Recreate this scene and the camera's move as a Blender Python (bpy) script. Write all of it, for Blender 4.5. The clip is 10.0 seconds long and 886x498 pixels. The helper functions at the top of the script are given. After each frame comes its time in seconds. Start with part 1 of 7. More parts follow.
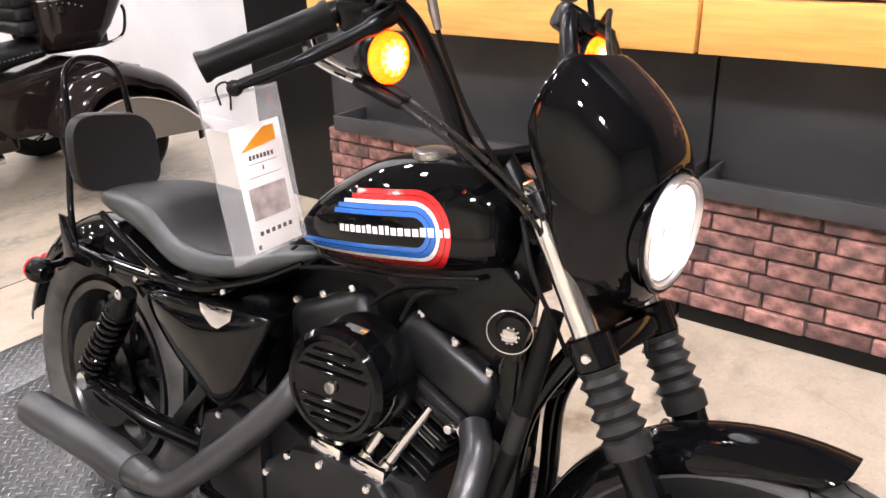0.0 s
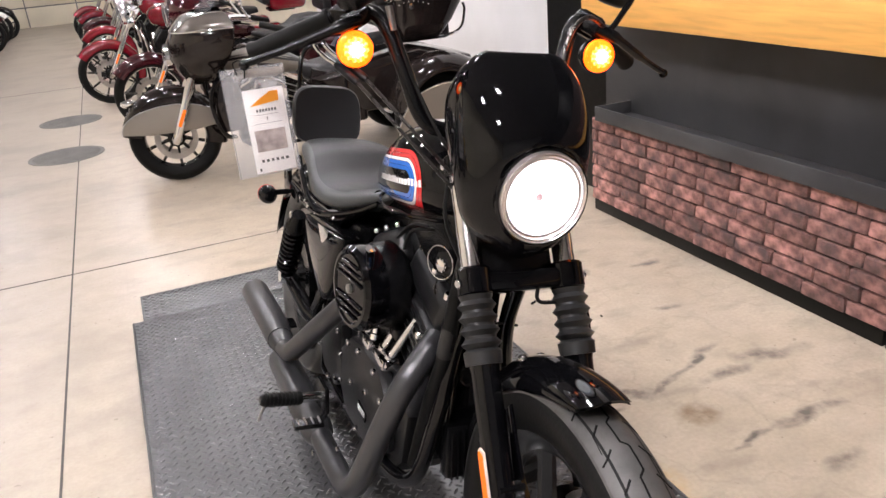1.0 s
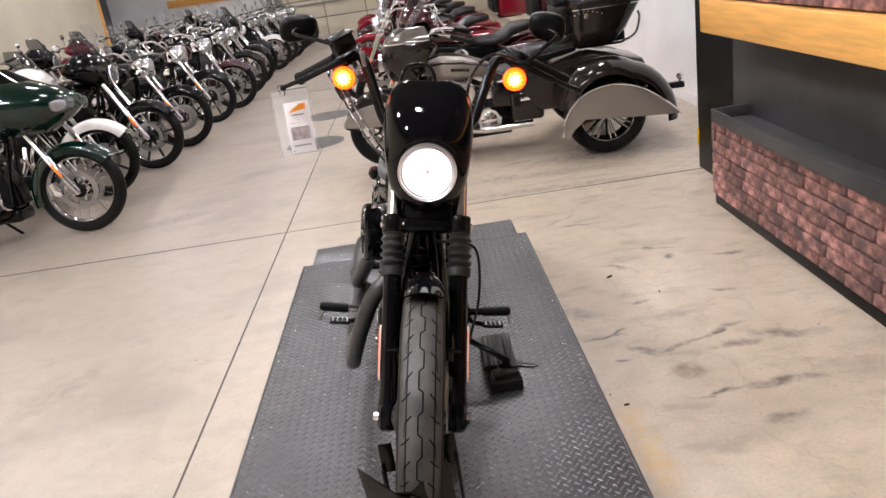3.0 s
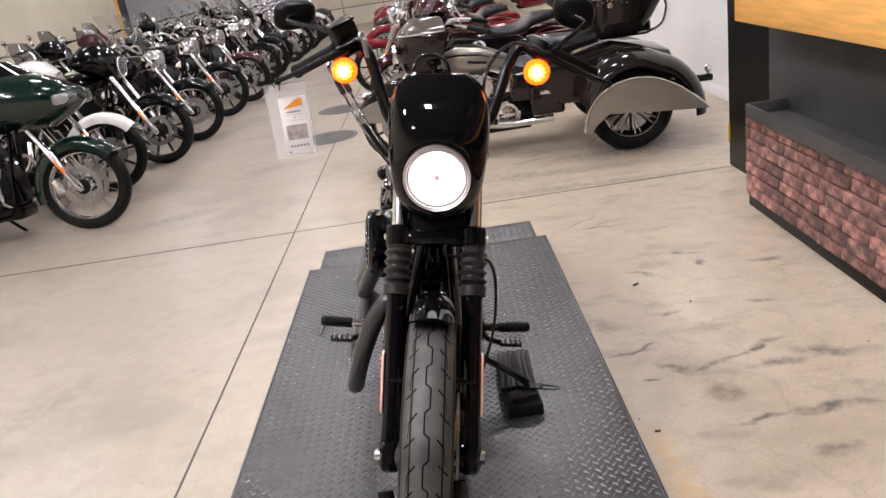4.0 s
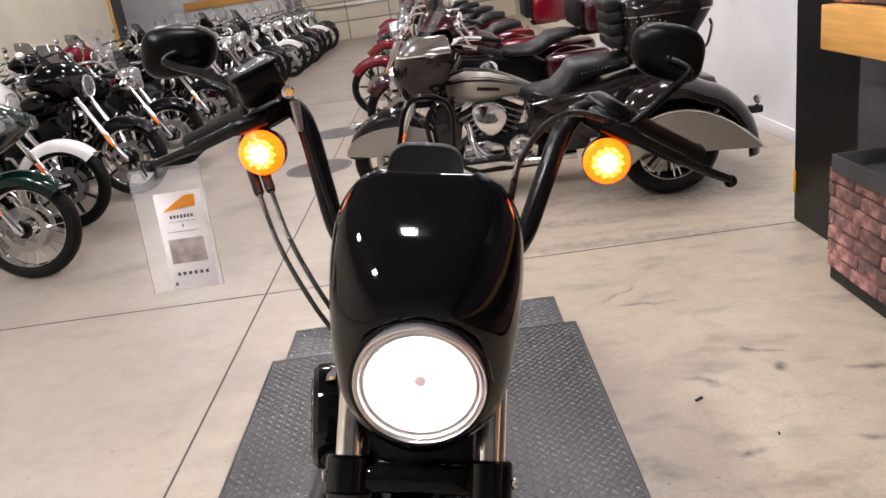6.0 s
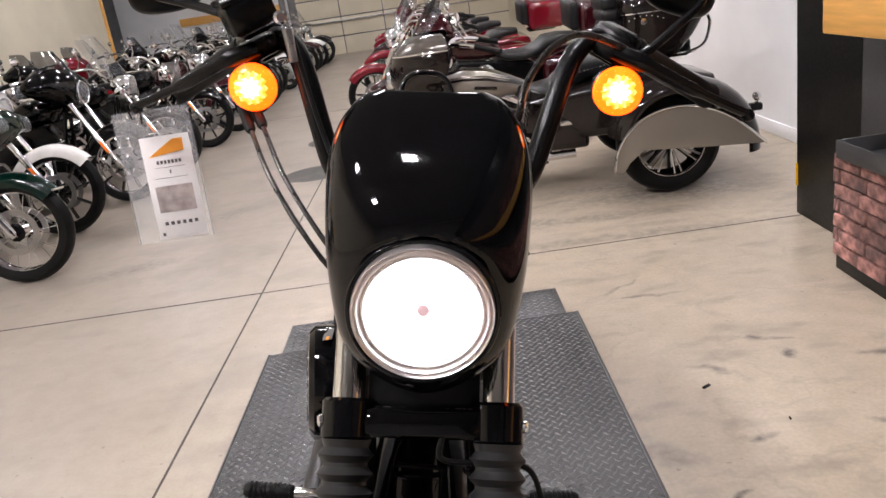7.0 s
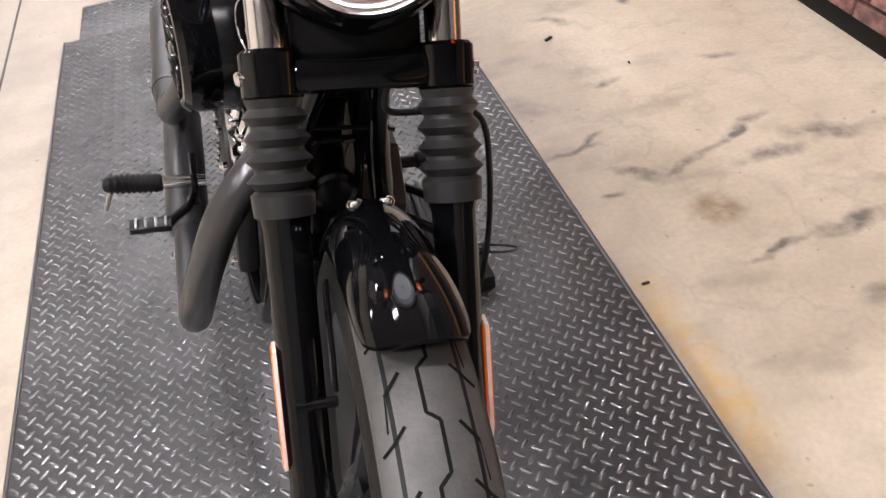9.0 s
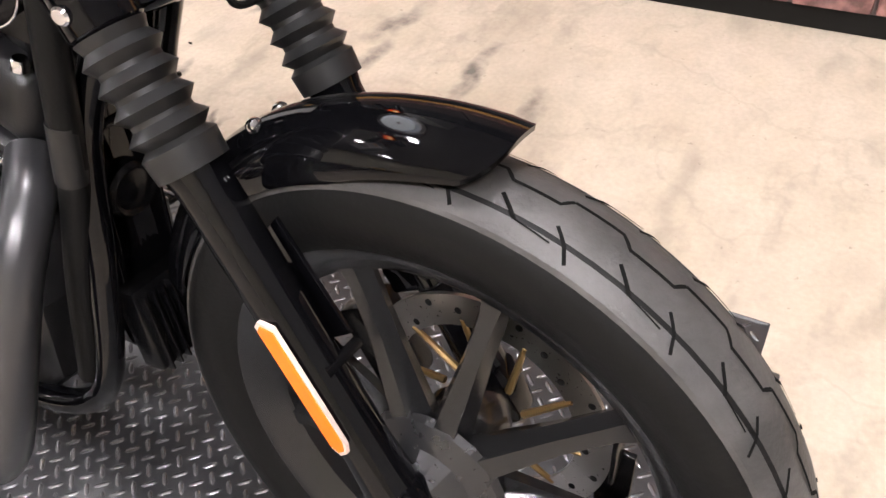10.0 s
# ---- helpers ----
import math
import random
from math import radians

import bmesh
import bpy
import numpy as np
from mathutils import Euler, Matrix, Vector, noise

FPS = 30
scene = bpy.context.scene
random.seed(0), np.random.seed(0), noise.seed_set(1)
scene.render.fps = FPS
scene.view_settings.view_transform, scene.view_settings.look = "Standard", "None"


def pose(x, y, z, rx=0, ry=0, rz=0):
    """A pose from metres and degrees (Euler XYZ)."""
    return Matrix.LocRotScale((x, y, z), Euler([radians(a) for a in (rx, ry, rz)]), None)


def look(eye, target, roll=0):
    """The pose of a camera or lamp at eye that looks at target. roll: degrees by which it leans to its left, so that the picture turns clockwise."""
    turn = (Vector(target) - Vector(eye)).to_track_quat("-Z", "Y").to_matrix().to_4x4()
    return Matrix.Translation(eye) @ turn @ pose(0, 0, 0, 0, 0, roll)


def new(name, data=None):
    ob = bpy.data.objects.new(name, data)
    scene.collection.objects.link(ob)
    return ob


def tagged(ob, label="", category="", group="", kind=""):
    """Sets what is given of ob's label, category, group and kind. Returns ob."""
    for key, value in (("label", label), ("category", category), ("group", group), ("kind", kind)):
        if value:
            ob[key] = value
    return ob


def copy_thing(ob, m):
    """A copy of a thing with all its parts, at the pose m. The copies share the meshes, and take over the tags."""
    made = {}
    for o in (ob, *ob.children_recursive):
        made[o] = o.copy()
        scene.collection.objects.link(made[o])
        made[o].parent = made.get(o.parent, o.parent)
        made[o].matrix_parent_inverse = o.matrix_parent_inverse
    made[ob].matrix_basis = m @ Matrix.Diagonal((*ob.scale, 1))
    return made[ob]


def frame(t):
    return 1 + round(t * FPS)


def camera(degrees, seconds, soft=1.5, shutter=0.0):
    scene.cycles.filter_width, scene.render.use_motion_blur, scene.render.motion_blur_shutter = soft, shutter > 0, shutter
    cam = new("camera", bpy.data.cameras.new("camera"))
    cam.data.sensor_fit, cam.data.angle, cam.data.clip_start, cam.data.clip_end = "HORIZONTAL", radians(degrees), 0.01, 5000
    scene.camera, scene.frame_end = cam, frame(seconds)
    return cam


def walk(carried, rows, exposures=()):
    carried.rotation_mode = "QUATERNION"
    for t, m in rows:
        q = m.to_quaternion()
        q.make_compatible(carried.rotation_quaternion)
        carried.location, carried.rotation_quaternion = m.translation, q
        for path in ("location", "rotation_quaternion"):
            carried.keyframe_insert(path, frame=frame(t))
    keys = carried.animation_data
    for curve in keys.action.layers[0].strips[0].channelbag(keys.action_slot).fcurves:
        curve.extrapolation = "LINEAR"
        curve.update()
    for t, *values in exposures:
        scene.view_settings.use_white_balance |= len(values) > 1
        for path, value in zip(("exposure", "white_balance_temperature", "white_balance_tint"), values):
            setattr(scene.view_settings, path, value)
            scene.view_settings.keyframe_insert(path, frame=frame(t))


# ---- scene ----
cam = camera(59.6, 10.0)
EXPOSURES = [(0.0, 0.40), (0.5, 0.34), (1.0, 0.07), (1.5, -0.07), (2.0, -0.08), (3.5, -0.12), (5.5, -0.18), (7.0, -0.22), (8.0, -0.12), (8.5, 0.0), (9.0, 0.14), (9.5, 0.34), (10.0, 0.46)]
PATH = [
    (0, (-0.901, -0.334, 1.464), (0.536, 0.802, 0.661), -2.2),
    (0.5, (-0.722, -0.688, 1.478), (0.383, 0.78, 0.687), -3.5),
    (1, (-0.571, -1.043, 1.478), (0.103, 0.681, 0.722), -5.1),
    (1.5, (-0.337, -1.308, 1.512), (0.032, 0.513, 0.77), -5.9),
    (2, (-0.155, -1.58, 1.527), (0.025, 0.283, 0.82), -7.0),
    (3.5, (0.053, -2.008, 1.578), (0.025, -0.129, 0.892), -9.1),
    (4, (0.053, -1.706, 1.531), (0.009, 0.167, 0.832), -9.0),
    (4.5, (0.054, -1.386, 1.554), (0.006, 0.475, 0.822), -9.0),
    (5, (0.088, -1.027, 1.553), (0.031, 0.836, 0.827), -8.7),
    (5.5, (0.099, -0.838, 1.546), (0.038, 1.034, 0.844), -8.3),
    (7, (0.073, -0.756, 1.386), (0.031, 1.145, 0.755), -8.7),
    (7.2, (0.066, -0.758, 1.366), (0.006, 1.09, 0.552), -9.0),
    (7.5, (0.064, -0.762, 1.335), (-0.022, 0.986, 0.367), -9.4),
    (8, (0.067, -0.729, 1.343), (-0.055, 0.853, 0.127), -10.2),
    (8.5, (0.044, -0.72, 1.341), (-0.001, 0.797, 0.038), -9.7),
    (9, (-0.087, -0.65, 1.311), (0.216, 0.772, -0.063), -7.0),
    (9.5, (-0.285, -0.555, 1.261), (0.49, 0.595, -0.18), -5.4),
    (10, (-0.426, -0.442, 1.184), (0.745, 0.318, -0.248), -6.9),
]
walk(cam, [(t, look(eye, target, roll)) for t, eye, target, roll in PATH], EXPOSURES)

# ---- world and exposure ----
world = bpy.data.worlds.new("world")
scene.world = world
world.use_nodes = True
world.node_tree.nodes["Background"].inputs[0].default_value = (0.9, 0.95, 1.0, 1)
world.node_tree.nodes["Background"].inputs[1].default_value = 0.05
CEILING = 5.3
LIGHT = 148.0


# ---- materials ----
def mat(name, col, rough=0.5, metal=0.0, coat=0.0, var=0.12, scale=6.0, bump=0.0, bscale=80.0, rvar=0.08, spec=0.5, emit=None, power=0.0, rand=0.0, stretch=(1, 1, 1)):
    m = bpy.data.materials.new(name)
    m.use_nodes = True
    nt = m.node_tree
    n, link = nt.nodes, nt.links.new
    p = n["Principled BSDF"]
    tc = n.new("ShaderNodeTexCoord")
    mp = n.new("ShaderNodeMapping")
    mp.inputs["Scale"].default_value = stretch
    link(tc.outputs["Object"], mp.inputs["Vector"])
    big, fine = n.new("ShaderNodeTexNoise"), n.new("ShaderNodeTexNoise")
    big.inputs["Scale"].default_value, big.inputs["Detail"].default_value = scale, 6
    fine.inputs["Scale"].default_value, fine.inputs["Detail"].default_value = bscale, 4
    link(mp.outputs[0], big.inputs["Vector"])
    link(mp.outputs[0], fine.inputs["Vector"])
    ramp = n.new("ShaderNodeValToRGB")
    lo, hi = [max(0.0, c * (1 - var)) for c in col], [min(1.0, c * (1 + var)) for c in col]
    ramp.color_ramp.elements[0].color, ramp.color_ramp.elements[1].color = (*lo, 1), (*hi, 1)
    ramp.color_ramp.elements[0].position, ramp.color_ramp.elements[1].position = 0.35, 0.65
    link(big.outputs["Fac"], ramp.inputs["Fac"])
    out = ramp.outputs["Color"]
    if rand:
        oi, hs, mr = n.new("ShaderNodeObjectInfo"), n.new("ShaderNodeHueSaturation"), n.new("ShaderNodeMapRange")
        mr.inputs["To Min"].default_value, mr.inputs["To Max"].default_value = 1 - rand, 1 + rand
        link(oi.outputs["Random"], mr.inputs["Value"])
        link(mr.outputs[0], hs.inputs["Value"])
        link(out, hs.inputs["Color"])
        out = hs.outputs["Color"]
    link(out, p.inputs["Base Color"])
    rr = n.new("ShaderNodeMapRange")
    rr.inputs["To Min"].default_value, rr.inputs["To Max"].default_value = max(0.02, rough - rvar), min(1.0, rough + rvar)
    link(fine.outputs["Fac"], rr.inputs["Value"])
    link(rr.outputs[0], p.inputs["Roughness"])
    p.inputs["Metallic"].default_value = metal
    p.inputs["Coat Weight"].default_value = coat
    p.inputs["Coat Roughness"].default_value = 0.03
    p.inputs["Specular IOR Level"].default_value = spec
    if bump:
        b = n.new("ShaderNodeBump")
        b.inputs["Strength"].default_value, b.inputs["Distance"].default_value = bump, 0.004
        link(fine.outputs["Fac"], b.inputs["Height"])
        link(b.outputs[0], p.inputs["Normal"])
    if emit:
        p.inputs["Emission Color"].default_value = (*emit, 1)
        p.inputs["Emission Strength"].default_value = power
    return m


M_GLOSS = mat("gloss_black_paint", (0.0022, 0.0022, 0.0027), 0.05, rvar=0.02, spec=0.3)
M_SATIN = mat("satin_black_metal", (0.003, 0.003, 0.0034), 0.27, var=0.05, rvar=0.0, spec=0.25)
M_WRINKLE = mat("wrinkle_black_metal", (0.008, 0.008, 0.0088), 0.36, var=0.08, bump=0.1, bscale=420, rvar=0.0, spec=0.4)
M_EXHAUST = mat("black_exhaust_coating", (0.026, 0.026, 0.028), 0.32, metal=0.1, rvar=0.03, spec=0.7)
M_RUBBER = mat("black_rubber", (0.0045, 0.0045, 0.0045), 0.48, bump=0.1, bscale=250, rvar=0.04, spec=0.15)
M_TYRE = mat("tyre_rubber", (0.055, 0.053, 0.051), 0.5, var=0.35, scale=14, bump=0.2, bscale=160, spec=0.45)
M_TYRE2 = mat("clean_tyre_rubber", (0.005, 0.005, 0.005), 0.5, bump=0.1, bscale=160, rvar=0.04, spec=0.15)
M_MSHELL = mat("black_mirror_shell", (0.0025, 0.0025, 0.0025), 0.28, var=0.05, rvar=0.0, spec=0.16)
M_CABLE = mat("dark_metal_cable", (0.035, 0.032, 0.03), 0.28, metal=0.7, var=0.2, rvar=0.04)
M_REFRIM = mat("pale_reflector_rim", (0.72, 0.56, 0.5), 0.3, var=0.05)
M_BOOT = mat("grey_black_boot_rubber", (0.012, 0.012, 0.0122), 0.4, rvar=0.04, spec=0.4)
# grey of the out-of-view walls, chosen so glossy black reflects little light
M_WALLD = mat("unseen_wall_grey", (0.36, 0.355, 0.35), 0.7, var=0.1, scale=1.5)
M_CHROME = mat("chrome", (0.82, 0.82, 0.84), 0.07, metal=1.0, var=0.03, rvar=0.03)
M_FORK = mat("polished_fork_steel", (0.85, 0.85, 0.87), 0.1, metal=1.0, var=0.02, rvar=0.02)
M_RING = mat("bright_lamp_ring", (0.95, 0.90, 0.90), 0.34, metal=1.0, var=0.02, rvar=0.02)
M_STEEL = mat("brushed_steel", (0.42, 0.41, 0.40), 0.3, metal=1.0, bscale=200)
M_BRASS = mat("bronze_rotor_carrier", (0.30, 0.20, 0.085), 0.45, metal=0.8)
M_CAST = mat("satin_cast_grey", (0.05, 0.05, 0.052), 0.28, metal=0.7, var=0.1, rvar=0.03)
M_VINYL = mat("black_vinyl", (0.008, 0.008, 0.009), 0.42, bump=0.2, bscale=500, rvar=0.05, spec=0.3)
M_VINYL2 = mat("smooth_black_vinyl", (0.046, 0.049, 0.050), 0.38, bump=0.15, bscale=350, rvar=0.04, spec=0.4)
# unlit reflectors: a weak emission stands in for the light they throw back
M_ORANGE = mat("orange_reflector_glow", (0.9, 0.16, 0.01), 0.2, emit=(1.0, 0.2, 0.02), power=0.25, var=0.05)
M_SIGNAL = mat("amber_lit_lens", (0.9, 0.22, 0.01), 0.2, emit=(1.0, 0.065, 0.002), power=6.0, var=0.05)
M_GLOW2 = mat("amber_lens_inner", (1.0, 0.7, 0.3), 0.2, emit=(1.0, 0.27, 0.06), power=4.5, var=0.1)
M_GLOW = mat("amber_lens_facet", (1.0, 0.5, 0.1), 0.2, emit=(1.0, 0.13, 0.006), power=5.0, var=0.1)
M_BULB = mat("amber_bulb", (1.0, 0.8, 0.5), 0.3, emit=(1.0, 0.82, 0.45), power=7.0)
M_HEAD = mat("headlight_lens", (0.9, 0.92, 1.0), 0.1, emit=(0.93, 0.95, 1.0), power=3.5, var=0.02)
# bowl, flutes and bulb shield: reflected bulb light put in as weak emission
M_HEADEDGE = mat("headlight_bowl_glow", (0.8, 0.85, 1.0), 0.08, emit=(0.74, 0.80, 1.0), power=0.9, var=0.2, scale=60)
M_CAP = mat("bulb_shield_glow", (0.5, 0.35, 0.36), 0.4, emit=(0.85, 0.55, 0.58), power=0.6)
M_RED_L = mat("red_lens", (0.5, 0.01, 0.02), 0.15, emit=(1.0, 0.03, 0.04), power=0.5)
M_RED = mat("red_decal", (0.55, 0.016, 0.02), 0.2, coat=0.8, var=0.05)
M_BLUE = mat("blue_decal", (0.02, 0.13, 0.5), 0.2, coat=0.8, var=0.05)
M_WHITE = mat("white_decal", (0.8, 0.8, 0.8), 0.25, coat=0.8, var=0.03)
M_MIRROR = mat("mirror_glass", (0.9, 0.9, 0.9), 0.02, metal=1.0, var=0.0, rvar=0.0)
M_LAMPWHITE = mat("lamp_diffuser", (0.9, 0.9, 0.9), 0.5, emit=(1.0, 0.95, 0.985), power=LIGHT)
M_LAMPNEAR = mat("bright_lamp_diffuser", (0.9, 0.9, 0.9), 0.5, emit=(1.0, 0.95, 0.985), power=LIGHT * 3.5)
M_LAMPBODY = mat("lamp_housing", (0.7, 0.7, 0.7), 0.4)
M_WALLW = mat("white_wall_paint", (0.84, 0.84, 0.85), 0.6, var=0.04, scale=1.5, bump=0.05)
M_WALLB = mat("beige_wall_paint", (0.72, 0.66, 0.53), 0.65, var=0.05, scale=1.2, bump=0.05)
M_CEIL = mat("ceiling_paint", (0.32, 0.315, 0.31), 0.7, var=0.05, scale=1)
M_PANEL = mat("matt_black_panel", (0.050, 0.050, 0.053), 0.45, var=0.25, scale=2.5, bump=0.05, bscale=120, spec=0.4)
M_FRAME = mat("black_painted_frame", (0.006, 0.006, 0.006), 0.42, var=0.2, scale=4, spec=0.2)
M_MORTAR = mat("dark_mortar", (0.09, 0.065, 0.06), 0.9, bump=0.5, bscale=120)
M_PLATE = mat("black_tread_plate", (0.020, 0.0203, 0.022), 0.40, var=0.35, scale=3, bump=0.06, bscale=200, rvar=0.06, spec=0.85)
M_LUG = mat("worn_tread_metal", (0.17, 0.17, 0.175), 0.26, var=0.3, scale=6, rvar=0.03, metal=0.6, spec=0.9)
M_BLOCK = mat("black_weathered_timber", (0.007, 0.0068, 0.0065), 0.5, var=0.4, scale=20, bump=0.3, bscale=60, spec=0.3, stretch=(1, 0.1, 1))
M_ALU = mat("cast_black_wheel", (0.011, 0.011, 0.0115), 0.2, var=0.05, rvar=0.0, spec=0.45)
M_PAPER = mat("printed_paper", (0.78, 0.75, 0.74), 0.6, var=0.03)
M_INK = mat("grey_ink", (0.08, 0.075, 0.075), 0.6)
M_PINK = mat("faded_print", (0.32, 0.27, 0.26), 0.6, var=0.25, scale=60)
M_LOGO = mat("orange_print", (0.75, 0.28, 0.02), 0.6)
M_LOGO2 = mat("brown_print", (0.16, 0.05, 0.02), 0.6)
M_DRAIN = mat("iron_grate", (0.17, 0.165, 0.155), 0.7, spec=0.25)
M_YELLOW = mat("yellow_paint", (0.75, 0.42, 0.01), 0.2, coat=0.3)
M_GREEN = mat("dark_green_paint", (0.0008, 0.011, 0.0075), 0.12, coat=0.2)
M_WPAINT = mat("white_gloss_paint", (0.75, 0.74, 0.72), 0.15, coat=0.3)
M_MAROON = mat("maroon_paint", (0.035, 0.003, 0.006), 0.12, coat=0.3)
M_REDP = mat("red_metallic_paint", (0.15, 0.004, 0.011), 0.12, coat=0.3)
M_SMOKE = mat("dark_bronze_paint", (0.013, 0.0095, 0.0088), 0.1, coat=0.15, spec=0.35)
M_SILVER = mat("champagne_silver_paint", (0.25, 0.222, 0.19), 0.30, metal=0.35, coat=0.4, var=0.02, scale=3, rvar=0.0)
M_PEWTER = mat("brown_pewter_paint", (0.12, 0.105, 0.092), 0.22, metal=0.35, coat=0.4, var=0.02, scale=3, rvar=0.0)
M_GREYP = mat("grey_metal_paint", (0.18, 0.18, 0.19), 0.3, coat=0.5)


def clear_plastic(name, tint, alpha):
    m = bpy.data.materials.new(name)
    m.use_nodes = True
    n, link = m.node_tree.nodes, m.node_tree.links.new
    p = n["Principled BSDF"]
    p.inputs["Base Color"].default_value = (*tint, 1)
    p.inputs["Roughness"].default_value = 0.05
    tr, mx = n.new("ShaderNodeBsdfTransparent"), n.new("ShaderNodeMixShader")
    mx.inputs[0].default_value = alpha
    link(tr.outputs[0], mx.inputs[1])
    link(p.outputs[0], mx.inputs[2])
    link(mx.outputs[0], n["Material Output"].inputs[0])
    return m


M_CLEAR = clear_plastic("clear_plastic", (0.9, 0.9, 0.92), 0.16)
M_SCREEN = clear_plastic("windshield_plastic", (0.25, 0.26, 0.28), 0.22)
M_TINT = clear_plastic("smoked_screen_plastic", (0.02, 0.02, 0.022), 0.72)
M_GLASS = clear_plastic("lamp_glass", (0.4, 0.42, 0.45), 0.3)


def floor_material():
    """Worn, polished concrete with stains, cracks and darker patches."""
    m = bpy.data.materials.new("polished_concrete")
    m.use_nodes = True
    n, link = m.node_tree.nodes, m.node_tree.links.new
    p = n["Principled BSDF"]
    tc = n.new("ShaderNodeTexCoord")

    def noise_tex(scale, detail=6, dist=0.0, vec=None):
        t = n.new("ShaderNodeTexNoise")
        t.inputs["Scale"].default_value, t.inputs["Detail"].default_value, t.inputs["Distortion"].default_value = scale, detail, dist
        link(vec or tc.outputs["Object"], t.inputs["Vector"])
        return t

    def maprange(src, a, b, c, d):
        t = n.new("ShaderNodeMapRange")
        for key, value in (("From Min", a), ("From Max", b), ("To Min", c), ("To Max", d)):
            t.inputs[key].default_value = value
        link(src, t.inputs["Value"])
        return t.outputs[0]

    def mixcol(fac, a, b):
        t = n.new("ShaderNodeMix")
        t.data_type = "RGBA"
        link(fac, t.inputs["Factor"])
        for socket, v in ((t.inputs[6], a), (t.inputs[7], b)):
            if isinstance(v, tuple):
                socket.default_value = (*v, 1)
            else:
                link(v, socket)
        return t.outputs[2]

    def math_node(op, a, b=None):
        t = n.new("ShaderNodeMath")
        t.operation = op
        for socket, v in zip(t.inputs, (a, b)):
            if v is None:
                continue
            if isinstance(v, (int, float)):
                socket.default_value = v
            else:
                link(v, socket)
        return t.outputs[0]

    sep = n.new("ShaderNodeSeparateXYZ")
    link(tc.outputs["Object"], sep.inputs[0])
    base = mixcol(maprange(noise_tex(0.7, 3).outputs["Fac"], 0.25, 0.75, 0, 1), (0.47, 0.392, 0.298), (0.585, 0.505, 0.392))
    # cloudy trowel marks, then fine speckle
    base = mixcol(maprange(noise_tex(2.6, 4).outputs["Fac"], 0.3, 0.85, 0, 0.45), base, (0.31, 0.255, 0.19))
    base = mixcol(maprange(noise_tex(4.3, 4).outputs["Fac"], 0.35, 0.9, 0, 0.5), base, (0.56, 0.49, 0.41))
    base = mixcol(maprange(noise_tex(70, 5).outputs["Fac"], 0.35, 0.75, 0, 0.28), base, (0.27, 0.225, 0.18))
    # slabs beyond the long joint are cooler and cleaner
    base = mixcol(maprange(sep.outputs["X"], -1.4, -0.3, 0.6, 0.0), base, (0.295, 0.265, 0.236))
    # scattered dark scuffs
    streaky = n.new("ShaderNodeMapping")
    streaky.inputs["Scale"].default_value = (1.0, 2.2, 1)
    streaky.inputs["Rotation"].default_value = (0, 0, 0.35)
    link(tc.outputs["Object"], streaky.inputs["Vector"])
    scuff = noise_tex(3.1, 8, 0.0, streaky.outputs[0])
    right = maprange(sep.outputs["X"], -0.9, 0.5, 0.15, 0.42)
    base = mixcol(maprange(noise_tex(11, 5).outputs["Fac"], 0.4, 0.75, 0, 0.3), base, (0.27, 0.22, 0.17))
    base = mixcol(math_node("MULTIPLY", maprange(scuff.outputs["Fac"], 0.55, 0.70, 0, 1), right), base, (0.17, 0.14, 0.11))
    dust = maprange(noise_tex(1.7, 7).outputs["Fac"], 0.50, 0.66, 0, 0.42)
    base = mixcol(math_node("MULTIPLY", dust, maprange(sep.outputs["X"], -1.3, 0.3, 1.0, 0.15)), base, (0.20, 0.175, 0.15))
    speck = maprange(noise_tex(34, 2).outputs["Fac"], 0.70, 0.76, 0, 0.5)
    base = mixcol(speck, base, (0.16, 0.13, 0.10))
    vein = noise_tex(1.9, 7)
    line = math_node("ABSOLUTE", math_node("SUBTRACT", vein.outputs["Fac"], 0.5))
    base = mixcol(math_node("MULTIPLY", maprange(line, 0.0, 0.012, 0.4, 0.0), right), base, (0.2, 0.165, 0.13))
    # named stains and darker patches: x, y, half length, half width, turn, strength, colour
    warp = n.new("ShaderNodeVectorMath")
    warp.operation = "MULTIPLY_ADD"
    wn = noise_tex(6.0, 5)
    link(wn.outputs["Color"], warp.inputs[0])
    warp.inputs[1].default_value = (0.16, 0.16, 0)
    link(tc.outputs["Object"], warp.inputs[2])
    grey, brown, ochre = (0.13, 0.115, 0.10), (0.22, 0.16, 0.10), (0.50, 0.33, 0.12)
    blot = maprange(noise_tex(22, 6).outputs["Fac"], 0.3, 0.62, 0.25, 1.25)
    for x, y, a, b, turn, strength, colour in STAINS_AND_PATCHES:
        mp = n.new("ShaderNodeMapping")
        mp.vector_type = "TEXTURE"
        mp.inputs["Location"].default_value = (x + 0.08, y + 0.08, 0)
        mp.inputs["Rotation"].default_value = (0, 0, radians(turn))
        mp.inputs["Scale"].default_value = (a, b, 1)
        link(warp.outputs[0], mp.inputs["Vector"])
        flat = n.new("ShaderNodeVectorMath")
        flat.operation = "MULTIPLY"
        flat.inputs[1].default_value = (1, 1, 0)
        link(mp.outputs[0], flat.inputs[0])
        ln = n.new("ShaderNodeVectorMath")
        ln.operation = "LENGTH"
        link(flat.outputs[0], ln.inputs[0])
        fac = math_node("MULTIPLY", maprange(ln.outputs["Value"], 0.25, 1.15, min(1.0, strength * 1.3), 0.0), blot)
        base = mixcol(fac, base, {"g": grey, "b": brown, "o": ochre}[colour])
    link(base, p.inputs["Base Color"])
    link(maprange(noise_tex(1.1, 2).outputs["Fac"], 0.2, 0.8, 0.29, 0.36), p.inputs["Roughness"])
    p.inputs["Specular IOR Level"].default_value = 0.35
